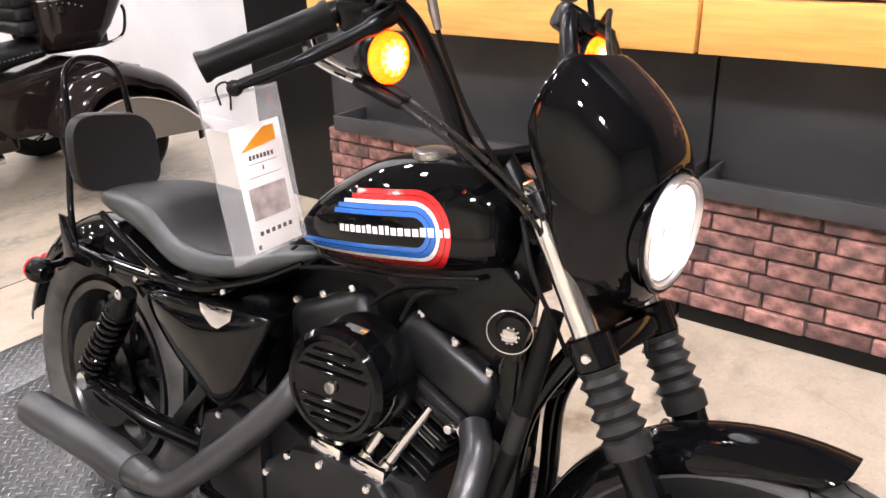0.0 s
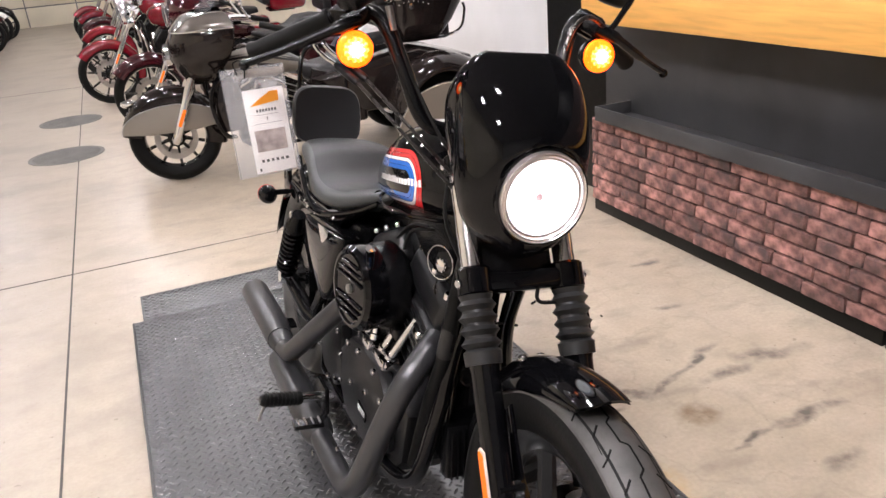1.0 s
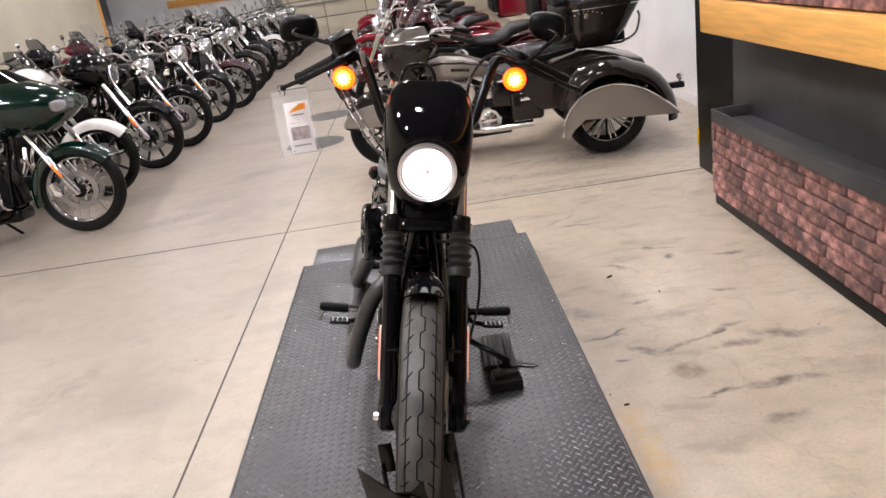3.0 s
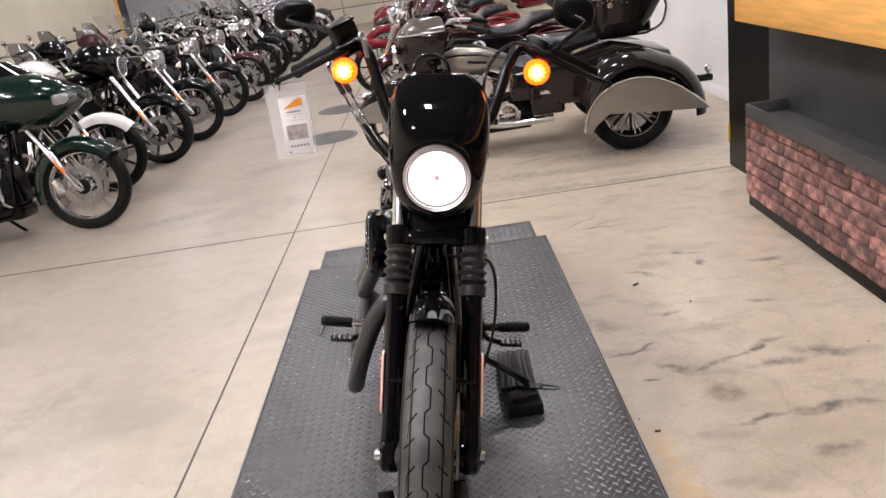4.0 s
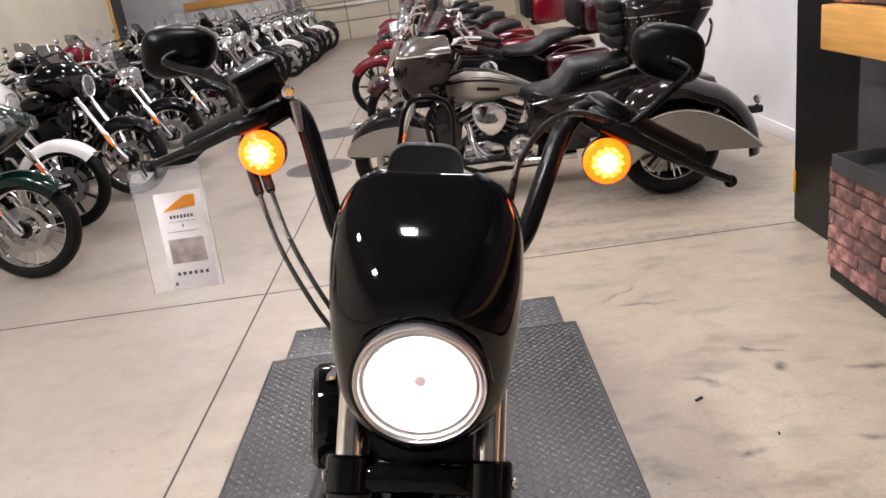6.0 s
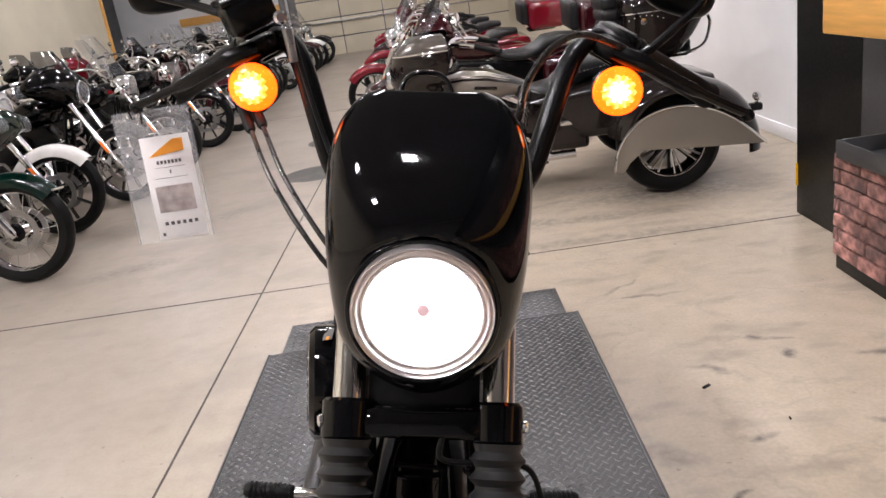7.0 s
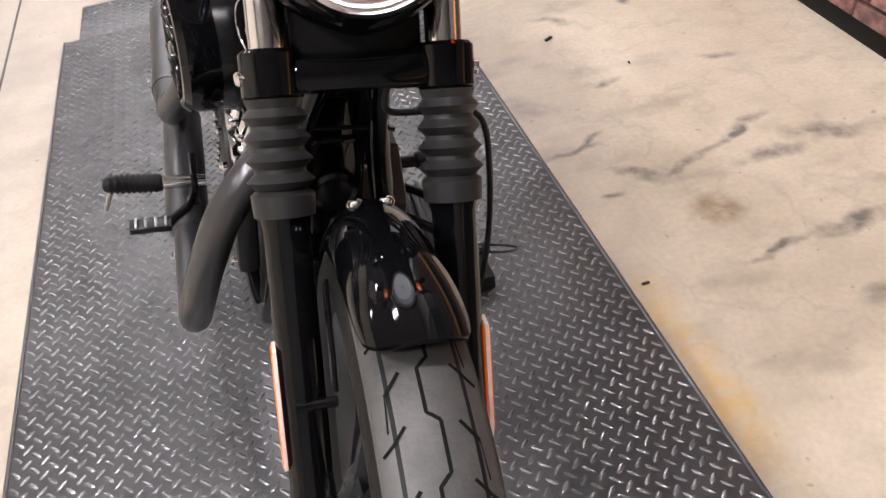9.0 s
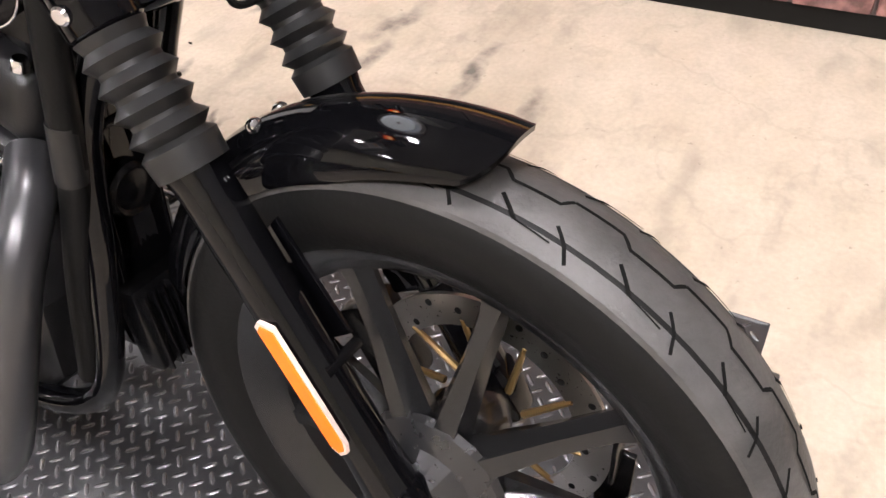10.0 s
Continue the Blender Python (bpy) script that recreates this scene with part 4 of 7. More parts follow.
for sx in (-1, 1):
    g = lambda x, y, z: Vector((sx * x, y, z))
    ga, gb = g(0.268, 0.551, 1.190), g(0.400, 0.638, 1.119)
    part("grip", Shape().tube([ga, ga.lerp(gb, 0.04), ga.lerp(gb, 0.08), ga.lerp(gb, 0.93), ga.lerp(gb, 0.97), gb], [0.021, 0.021, 0.018, 0.0175, 0.020, 0.0195], 20), M_RUBBER, bike, "black ribbed rubber grip", m=BARS)
    ctrl = part("switch_housing", Shape().box(g(0.238, 0.53, 1.200), (0.062, 0.05, 0.048), 0.012, turn=(0, sx * 25, -sx * 32)), M_SATIN, bike, "black switch housing", m=BARS)
    part("switch", Shape().box(g(0.242, 0.552, 1.212), (0.02, 0.012, 0.014), 0.003, turn=(0, sx * 25, -sx * 32)), M_RUBBER, ctrl, m=BARS)
    part("perch", Shape().box(g(0.235, 0.50, 1.195), (0.05, 0.035, 0.03), 0.008, turn=(0, sx * 25, -sx * 32)), M_SATIN, ctrl, m=BARS)
    lever = part("lever", Shape().tube(cr([g(0.232, 0.480, 1.194), g(0.27, 0.472, 1.180), g(0.33, 0.490, 1.150), g(0.39, 0.512, 1.123), g(0.422, 0.523, 1.110)], 5), [0.012] * 6 + [0.009] * 6 + [0.0065] * 8 + [0.006], 12), M_SATIN, bike, "black brake or clutch lever", m=BARS)
    part("lever_ball", Shape().ball(g(0.425, 0.525, 1.107), 0.0095), M_SATIN, lever, m=BARS)
    sig = part("turn_signal", Shape().lathe([(0.0005, 0.045), (0.016, 0.042), (0.028, 0.030), (0.033, 0.012), (0.0335, 0.0), (0.031, -0.004)], g(0.240, 0.478, 1.1435), (0, 1, 0), 28), M_SATIN, bike, "black bullet turn signal, amber lens lit", m=BARS)
    sc = g(0.240, 0.478, 1.1435)
    part("lens", Shape().lathe([(0.0325, -0.001), (0.0315, -0.008), (0.025, -0.013), (0.012, -0.016), (0.0005, -0.0165)], sc, (0, 1, 0), 28), M_SIGNAL, sig, "lit amber lens", m=BARS)
    star = lambda r0, r1, d, n=14: [sc + Vector(((r1 if k % 2 else r0) * math.cos(math.pi * k / n), d + 0.0010 * (k % 2), (r1 if k % 2 else r0) * math.sin(math.pi * k / n))) for k in range(2 * n)]
    part("lens_facet", Shape().rings([star(0.0285, 0.0270, -0.0105), star(0.018, 0.017, -0.0165)]), M_GLOW, sig, "bright faceted lens ring", sharp=10, m=BARS)
    part("inner_facet", Shape().rings([star(0.0225, 0.0195, -0.0148, 11), star(0.012, 0.011, -0.0178, 11)]), M_GLOW2, sig, "paler inner lens ring", sharp=10, m=BARS)
    part("bulb", Shape().rings([star(0.0145, 0.0120, -0.0172, 9), star(0.005, 0.004, -0.0195, 9)]), M_BULB, sig, "glowing bulb flare", sharp=10, m=BARS)
    part("stalk", Shape().tube([g(0.240, 0.490, 1.165), g(0.238, 0.505, 1.190)], 0.008, 10), M_SATIN, sig, m=BARS)
    if sx > 0:
        arm = [(0.255, 0.525, 1.198), (0.281, 0.521, 1.199), (0.335, 0.556, 1.240), (0.366, 0.578, 1.266), (0.364, 0.586, 1.276), (0.346, 0.597, 1.283)]
        mc, mw, mh = Vector((0.345, 0.621, 1.290)), 0.056, 0.042
    else:
        arm = [(-0.262, 0.545, 1.205), (-0.291, 0.541, 1.219), (-0.340, 0.566, 1.228), (-0.393, 0.585, 1.236), (-0.396, 0.590, 1.244), (-0.385, 0.598, 1.250)]
        mc, mw, mh = Vector((-0.387, 0.621, 1.250)), 0.056, 0.038
    mir = part("mirror", Shape().tube(cr(arm, 5), 0.0062, 10), M_SATIN, bike, "black teardrop mirror on a bent stem")
    shell = Shape()
    rings = []
    outline = [(math.copysign(abs(math.cos(a)) ** 0.72, math.cos(a)), math.copysign(abs(math.sin(a)) ** 0.72, math.sin(a))) for a in (2 * math.pi * q / 36 for q in range(36))]
    outline = [(u - 0.10 * v * sx, v * (1 + 0.10 * u * sx)) for u, v in outline]
    for f, d in ((0.97, 0.013), (1.0, 0.009), (1.0, 0.003), (0.95, -0.009), (0.80, -0.018), (0.5, -0.023), (0.02, -0.025)):
        rings.append([mc + Vector((f * mw * u, d, f * mh * v)) for u, v in outline])
    tilt = Matrix.Translation(mc) @ pose(0, 0, 0, 6, sx * 8, -sx * 8) @ Matrix.Translation(-mc)
    shell.rings(rings)
    part("shell", shell, M_MSHELL, mir, "black mirror shell", sharp=50, m=tilt)
    part("stem_boss", Shape().ball(Vector(arm[-1]) + Vector((0, 0.004, 0)), 0.011, (1, 0.7, 1), 12), M_MSHELL, mir)
    gl = Shape().rings([[mc + Vector((f * mw * u, d, f * mh * v)) for u, v in outline] for f, d in ((0.93, 0.0125), (0.93, 0.0145))])
    part("mirror_glass", gl, M_MIRROR, mir, "silvered glass", m=tilt)
mcyl = part("master_cylinder", Shape().box((-0.252, 0.522, 1.222), (0.066, 0.05, 0.042), 0.008, turn=(0, -26, 28)), M_SATIN, bike, "black brake fluid reservoir")
part("lid", Shape().box((-0.2625, 0.5225, 1.2435), (0.07, 0.054, 0.008), 0.003, turn=(0, -26, 28)), M_SATIN, mcyl)
for dx, dy in ((-0.024, -0.028), (0.022, -0.006)):
    part("lid_screw", Shape().lathe([(0.004, 0), (0.004, 0.002), (0.0005, 0.003)], (-0.2645 + dx, 0.5225 + dy, 1.2475 + dx * -0.45 * -1), (-0.42, 0, 0.9), 10), M_STEEL, mcyl)
part("banjo_bolt", Shape().lathe([(0.009, 0), (0.009, 0.008), (0.006, 0.011), (0.0005, 0.011)], (-0.207, 0.497, 1.219), (0.4, -0.9, 0.1), 16), M_CHROME, mcyl, "bright banjo bolt")
part("hose_end", Shape().tube([(-0.198, 0.505, 1.205), (-0.188, 0.497, 1.165)], [0.007, 0.0055], 10), M_STEEL, mcyl, "crimped hose end")

# cables
THROTTLE = [(-0.213, 0.425, 1.335), (-0.222, 0.408, 1.305), (-0.215, 0.380, 1.286), (-0.202, 0.350, 1.272), (-0.182, 0.292, 1.243), (-0.155, 0.225, 1.190), (-0.120, 0.175, 1.130), (-0.085, 0.150, 1.075), (-0.045, 0.165, 1.02)]
CABLES = [
    [(0.262, 0.505, 1.195), (0.237, 0.481, 1.206), (0.177, 0.441, 1.221), (0.137, 0.421, 1.204), (0.108, 0.401, 1.164), (0.099, 0.386, 1.128), (0.095, 0.39, 1.06), (0.085, 0.42, 0.95)],
    [(-0.19, 0.51, 1.19), (-0.165, 0.49, 1.12), (-0.14, 0.47, 1.06), (-0.10, 0.43, 0.98), (-0.05, 0.42, 0.93)],
    [(0.19, 0.51, 1.19), (0.165, 0.49, 1.12), (0.14, 0.47, 1.06), (0.10, 0.43, 0.98), (0.05, 0.42, 0.93)],
    [(-0.10, 0.395, 0.93), (-0.115, 0.36, 0.86), (-0.09, 0.33, 0.79), (-0.06, 0.32, 0.74)],
    [(0.03, 0.25, 0.79), (0.02, 0.235, 0.745), (0.07, 0.24, 0.735), (0.13, 0.25, 0.72), (0.15, 0.24, 0.65), (0.145, 0.2, 0.55), (0.11, 0.15, 0.42)],
]
for i, c in enumerate(CABLES):
    part("cable", Shape().tube(cr(c, 8), 0.0046 if i == 0 else 0.0036, 8), M_CABLE if i == 0 else M_RUBBER, bike, "dark metallic control cable" if i == 0 else "black control cable")
# throttle cables: bent metal elbows, sleeves, then a pair running down to the neck
ROOM = BIKE.inverted()
for dx, dz in ((0.0, 0.0), (0.017, 0.003)):
    off = Vector((dx, 0, dz))
    run = [Vector(q) + off for q in THROTTLE]
    part("cable_elbow", Shape().tube(cr(run[:4], 6), 0.0042, 10), M_CHROME, bike, "bent bright metal cable elbow", m=ROOM)
    part("cable_adjuster", Shape().tube([run[3], run[3].lerp(run[4], 0.1), run[3].lerp(run[4], 0.9), run[4]], [0.005, 0.0075, 0.0075, 0.005], 12), M_RUBBER, bike, "black cable adjuster sleeve", m=ROOM)
    part("cable", Shape().tube(cr(run[4:], 8), 0.0034, 8), M_CABLE, bike, "dark metallic control cable", m=ROOM)

# fuel tank
TANK = [  # y, top, bottom, half width
    (0.435, 0.930, 0.850, 0.035), (0.448, 0.952, 0.832, 0.068), (0.475, 0.972, 0.818, 0.090), (0.53, 0.986, 0.805, 0.107), (0.60, 0.988, 0.793, 0.115), (0.68, 0.972, 0.782, 0.112), (0.75, 0.938, 0.777, 0.100), (0.82, 0.890, 0.776, 0.082), (0.87, 0.843, 0.778, 0.058), (0.905, 0.806, 0.782, 0.028)]


def tank_at(y):
    rows = TANK
    for a, b in zip(rows, rows[1:]):
        if a[0] <= y <= b[0]:
            u = (y - a[0]) / (b[0] - a[0])
            return [a[i] + (b[i] - a[i]) * u for i in range(1, 4)]
    return list(rows[0][1:]) if y < rows[0][0] else list(rows[-1][1:])


TN = 2.5
tank_fine = cr([Vector((r[0], r[1], r[2])) for r in TANK], 4)
tank_w = [v.x for v in cr([Vector((r[3], 0, 0)) for r in TANK], 4)]
TANK = [(v.x, v.y, v.z, w) for v, w in zip(tank_fine, tank_w)]
rings = []
for y, zt, zb, w in TANK:
    zc, h = zb + (zt - zb) * 0.42, None
    ring = []
    for q in range(32):
        a = 2 * math.pi * q / 32
        hh = (zt - zc) if math.sin(a) > 0 else (zc - zb)
        ring.append(Vector((w * math.copysign(abs(math.cos(a)) ** (2 / TN), math.cos(a)), y, zc + hh * math.copysign(abs(math.sin(a)) ** (2 / TN), math.sin(a)))))
    rings.append(ring)
tank = part("fuel_tank", Shape().rings(rings), M_GLOSS, bike, "gloss black peanut tank with striped decal", sharp=60)


def tank_x(y, z, out=0.0008):
    zt, zb, w = tank_at(y)
    zc = zb + (zt - zb) * 0.42
    hh = (zt - zc) if z > zc else (zc - zb)
    u = min(0.985, abs(z - zc) / hh)
    return w * (1 - u ** TN) ** (1 / TN) + out


SL = math.atan2(0.031, 0.2)


def decal(sx, r0, r1, length_top, length_bot, front=0.572, zmid=0.8725, out=0.0009):
    """A stadium-shaped stripe between two radii, open to the rear."""
    sh = Shape()
    pts = []
    n = 12
    for k in range(n + 1):
        pts.append(("t", length_top * (1 - k / n)))
    for k in range(1, 16):
        pts.append(("a", math.pi * k / 16))
    for k in range(n + 1):
        pts.append(("b", length_bot * k / n))
    prev = None
    for kind, v in pts:
        row = []
        for r in (r0, (r0 + r1) / 2, r1):
            if kind == "t":
                a, b = v, r
            elif kind == "b":
                a, b = v, -r
            else:
                a, b = -r * math.sin(v), r * math.cos(v)
            y = front + a * math.cos(SL) + b * math.sin(SL)
            z = zmid - a * math.sin(SL) + b * math.cos(SL)
            zt, zb, w = tank_at(y)
            z = min(max(z, zb + 0.006), zt - 0.012)
            row.append(sh.bm.verts.new((sx * tank_x(y, z, out), y, z)))
        if prev:
            for i in range(2):
                sh.bm.faces.new((prev[i], prev[i + 1], row[i + 1], row[i]))
        prev = row
    return sh


for sx in (-1, 1):
    for r0, r1, m_, lt, lb in ((0.0562, 0.0640, M_RED, 0.12, 0.285), (0.0478, 0.0554, M_RED, 0.13, 0.29), (0.0410, 0.0470, M_WHITE, 0.15, 0.292), (0.0322, 0.0402, M_BLUE, 0.165, 0.292), (0.0235, 0.0314, M_BLUE, 0.175, 0.288)):
        part("stripe", decal(sx, r0, r1, lt, lb), m_, tank, {M_RED: "red stripe", M_WHITE: "white stripe", M_BLUE: "blue stripe"}[m_], sharp=80)
    # white marque drawn as plain bars
    rng = random.Random(3)
    a = -0.062
    while a < 0.150:
        wd = rng.choice((0.008, 0.010, 0.011))
        sh = Shape()
        hgt = rng.choice((0.0055, 0.006, 0.008))
        vs = []
        for da, db in ((0, -0.0058), (wd, -0.0058), (wd, hgt), (0, hgt)):
            y = 0.572 + (a + da) * math.cos(SL) + db * math.sin(SL)
            z = 0.8725 - (a + da) * math.sin(SL) + db * math.cos(SL)
            vs.append(sh.bm.verts.new((sx * tank_x(y, z, 0.0012), y, z)))
        sh.bm.faces.new(vs)
        part("mark", sh, M_WHITE, tank, "white marque bar")
        a += wd + 0.003
part("fuel_cap", Shape().lathe([(0.034, -0.014), (0.036, -0.002), (0.034, 0.004), (0.026, 0.007), (0.0005, 0.008)], (-0.035, 0.60, 0.984), (-0.12, 0, 1), 32), M_STEEL, tank, "brushed metal fuel cap")
part("tank_seam", Shape().tube([(sx_, y, z) for sx_, y, z in ((-0.0, 0.45, 0.828), (-0.08, 0.47, 0.82), (-0.108, 0.53, 0.812), (-0.114, 0.62, 0.797), (-0.108, 0.70, 0.788), (-0.085, 0.79, 0.782), (-0.03, 0.87, 0.788))], 0.004, 8), M_GLOSS, tank)
bolts([(-0.03, 0.436, 0.822)], (-1, 0, 0), 0.011, tank, h=0.008)
part("neck_plate", Shape().prism([(0.40, 0.80), (0.45, 0.78), (0.52, 0.80), (0.46, 0.87), (0.42, 0.88)], 0.06, side_place(-0.03), 0.006), M_SATIN, bike)

# frame tubes
for sx in (-1, 1):
    part("down_tube", Shape().tube(cr([fork(0.52, sx * 0.03, -0.06), (sx * 0.05, 0.380, 0.62), (sx * 0.072, 0.390, 0.45), (sx * 0.092, 0.425, 0.28), (sx * 0.10, 0.56, 0.215), (sx * 0.10, 0.8, 0.205), (sx * 0.10, 1.08, 0.21)], 6), 0.0165, 14), M_GLOSS, bike, "gloss black frame tube")
    part("seat_tube", Shape().tube(cr([(sx * 0.05, 0.88, 0.76), (sx * 0.10, 1.02, 0.66), (sx * 0.105, 1.25, 0.63), (sx * 0.10, 1.45, 0.62)], 6), 0.016, 12), M_GLOSS, bike, "gloss black seat rail")
    part("upright_tube", Shape().tube([(sx * 0.10, 1.10, 0.66), (sx * 0.10, 1.08, 0.21)], 0.015, 12), M_GLOSS, bike)
    part("swingarm", Shape().tube([(sx * 0.085, 1.07, 0.30), (sx * 0.11, 1.25, 0.30), (sx * 0.115, 1.53, 0.323)], [0.026, 0.024, 0.02], 14), M_GLOSS, bike, "black swingarm leg")
part("backbone", Shape().tube([fork(0.68, 0, -0.06), (0, 0.6, 0.86), (0, 0.88, 0.77)], 0.026, 16), M_SATIN, bike)
part("regulator", Shape().box((0, 0.385, 0.36), (0.11, 0.035, 0.11), 0.006, turn=(-12, 0, 0)), M_SATIN, bike, "finned black regulator between the frame tubes")
for k in range(8):
    part("cooling_fin", Shape().box((-0.046 + 0.0132 * k, 0.365, 0.36), (0.003, 0.016, 0.1), 0.001, turn=(-12, 0, 0)), M_SATIN, bike)
part("coil_cover", Shape().box((0.0, 0.50, 0.745), (0.07, 0.16, 0.11), 0.012), M_SATIN, bike, "dark coil cover under the tank")
part("electrics_box", Shape().box((0.0, 1.05, 0.56), (0.17, 0.26, 0.22), 0.015), M_SATIN, bike, "black box behind the side covers")
part("inner_guard", Shape().box((0.0, 1.19, 0.47), (0.15, 0.02, 0.34), 0.006), M_SATIN, bike)

# engine
CR = Vector((0, 0.665, 0.345))
case = part("crankcase", Shape().prism([(0.50, 0.26), (0.56, 0.20), (0.98, 0.19), (1.06, 0.25), (1.06, 0.42), (0.95, 0.48), (0.85, 0.45), (0.80, 0.43), (0.55, 0.45), (0.49, 0.38)], 0.19, side_place(-0.095), 0.012), M_WRINKLE, bike, "wrinkle black engine case")
cam_cover = part("cam_cover", Shape().prism([(0.535, 0.27), (0.60, 0.225), (0.80, 0.225), (0.86, 0.28), (0.87, 0.37), (0.80, 0.43), (0.72, 0.445), (0.60, 0.445), (0.54, 0.40)], 0.035, side_place(-0.13), 0.01), M_WRINKLE, case, "black gear cover with bright bolts")
bolts([(-0.13, y, z) for y, z in ((0.56, 0.28), (0.60, 0.24), (0.70, 0.237), (0.80, 0.24), (0.845, 0.29), (0.855, 0.36), (0.80, 0.415), (0.72, 0.43), (0.61, 0.432), (0.555, 0.39), (0.65, 0.36), (0.76, 0.33))], (-1, 0, 0), 0.0082, cam_cover, h=0.009)
part("badge_plate", Shape().box((-0.132, 0.67, 0.30), (0.004, 0.06, 0.022), 0.001, turn=(8, 0, 0)), M_SATIN, cam_cover)
for k in range(4):
    part("mark", Shape().box((-0.1345, 0.65 + 0.013 * k, 0.3025), (0.002, 0.008, 0.011)), M_WHITE, cam_cover, "pale plate lettering as a bar")
spro = part("sprocket_cover", Shape().prism([(0.87, 0.27), (0.93, 0.23), (1.03, 0.24), (1.08, 0.30), (1.06, 0.40), (0.98, 0.44), (0.89, 0.42)], 0.04, side_place(-0.125), 0.012), M_WRINKLE, case, "black sprocket cover")
bolts([(-0.126, y, z) for y, z in ((0.90, 0.27), (1.05, 0.30), (1.0, 0.42), (0.90, 0.40), (0.96, 0.245), (1.065, 0.36))], (-1, 0, 0), 0.0082, spro, h=0.009)
part("primary_cover", Shape().prism([(0.52, 0.28), (0.58, 0.22), (1.0, 0.21), (1.08, 0.27), (1.07, 0.40), (0.95, 0.46), (0.60, 0.46), (0.52, 0.39)], 0.06, side_place(0.09), 0.02), M_WRINKLE, case, "black primary cover")
bolts([(0.15, y, z) for y, z in ((0.56, 0.29), (0.75, 0.235), (0.98, 0.235), (1.04, 0.33), (0.95, 0.43), (0.62, 0.43))], (1, 0, 0), 0.0065, case)
for sgn, name in ((-1, "front"), (1, "rear")):
    lean = radians(22.5) * sgn
    d = Vector((0, math.sin(lean), math.cos(lean)))
    rot = Matrix.Translation(CR) @ Matrix.Rotation(-lean, 4, "X")
    cyl = part("cylinder", Shape().box((0, 0, 0.185), (0.115, 0.115, 0.19), 0.03, seg=3), M_WRINKLE, bike, "black finned cylinder", m=rot)
    for k in range(8):
        part("fin", Shape().box((0, 0, 0.115 + 0.018 * k), (0.152, 0.156, 0.005), 0.002), M_SATIN if k % 2 else M_WRINKLE, cyl, m=rot)
    part("fin_edge", Shape().box((-0.0765, 0, 0.235), (0.002, 0.13, 0.002)), M_STEEL, cyl, "bare machined fin edge", m=rot)
    part("fin_edge", Shape().box((-0.0765, 0, 0.217), (0.002, 0.13, 0.002)), M_STEEL, cyl, "bare machined fin edge", m=rot)
    hd = part("cylinder_head", Shape().box((0, 0, 0.275), (0.15, 0.165, 0.035), 0.008), M_WRINKLE, bike, "black finned cylinder head", m=rot)
    part("fin", Shape().box((0, 0, 0.263), (0.162, 0.178, 0.004), 0.001), M_SATIN, hd, m=rot)
    part("fin", Shape().box((0, 0, 0.282), (0.162, 0.178, 0.004), 0.001), M_SATIN, hd, m=rot)
    rk = part("rocker_box", Shape().box((0.0, 0, 0.335), (0.135, 0.215, 0.088), 0.024, seg=4, taper=0.9), M_WRINKLE, bike, "smooth black rocker cover", m=rot)
    for k in range(7):
        part("rocker_rib", Shape().box((-0.020 + 0.0, -0.030 + 0.010 * k, 0.3795), (0.060, 0.0035, 0.003), 0.001), M_WRINKLE, rk, m=rot)
    bolts([(-0.050, -0.075, 0.3785), (-0.050, 0.075, 0.3785), (-0.050, 0.0, 0.3785), (0.045, 0, 0.3785)], (0, 0, 1), 0.0095, rk, m=rot, h=0.012)
    bolts([(-0.078, -0.075, 0.275), (-0.078, 0.075, 0.275)], (-1, 0, 0), 0.0095, hd, m=rot, h=0.014)
    bolts([(-0.068, -0.09, 0.283)], (-1, -0.3, 0), 0.012, rk, m=rot, h=0.014)
    # pushrod tubes
    for k in (-1, 1):
        a = CR + Vector((-0.102, sgn * 0.03 + k * 0.022 - 0.04 * (sgn < 0) + 0.03, 0.115))
        b = CR + d * 0.262 + Vector((-0.072, k * 0.026, 0))
        pr = part("pushrod_tube", Shape().tube([a, a.lerp(b, 0.12), a.lerp(b, 0.14), b], [0.013, 0.013, 0.0095, 0.0095], 16), M_CHROME, bike, "chrome pushrod tube")
    part("tappet_block", Shape().box(CR + Vector((-0.102, sgn * 0.03 - 0.04 * (sgn < 0) + 0.03, 0.108)), (0.042, 0.080, 0.030), 0.008), M_CHROME, bike, "chrome tappet block")

# air cleaner
AC = Vector((-0.078, 0.664, 0.617))
air = part("air_cleaner", Shape().lathe([(0.088, 0.0), (0.098, 0.012), (0.099, 0.035), (0.094, 0.055), (0.093, 0.06)], AC, (-1, -0.12, 0), 48), M_SATIN, bike, "round black air cleaner with louvred cover")
ACA = Vector((-1, -0.12, 0)).normalized()
part("cover", Shape().lathe([(0.093, 0.058), (0.095, 0.085), (0.0935, 0.103), (0.085, 0.112), (0.078, 0.113), (0.074, 0.109), (0.0005, 0.109)], AC, ACA, 56), M_GLOSS, air, "gloss black louvred cover")
acm = Matrix.Translation(AC + ACA * 0.109) @ Matrix.Rotation(math.atan2(0.12, 1), 4, "Z")
for k in range(8):
    z = -0.056 + 0.016 * k
    if abs(z) < 0.009:
        continue
    h = math.sqrt(0.068 ** 2 - z * z)
    part("louvre", Shape().box((-0.001, 0, z), (0.012, 2 * h, 0.0055), 0.0024, turn=(0, -24, 0)), M_GLOSS, air, m=acm)
part("cover_bolt", Shape().lathe([(0.010, 0), (0.010, 0.006), (0.006, 0.008), (0.0005, 0.008)], AC + ACA * 0.109, ACA, 16), M_STEEL, air, "steel centre bolt")
lab_m = Matrix.Translation(AC + ACA * 0.078 + Vector((0, -0.02, 0.0945))) @ pose(0, 0, 0, -12, 0, 90)
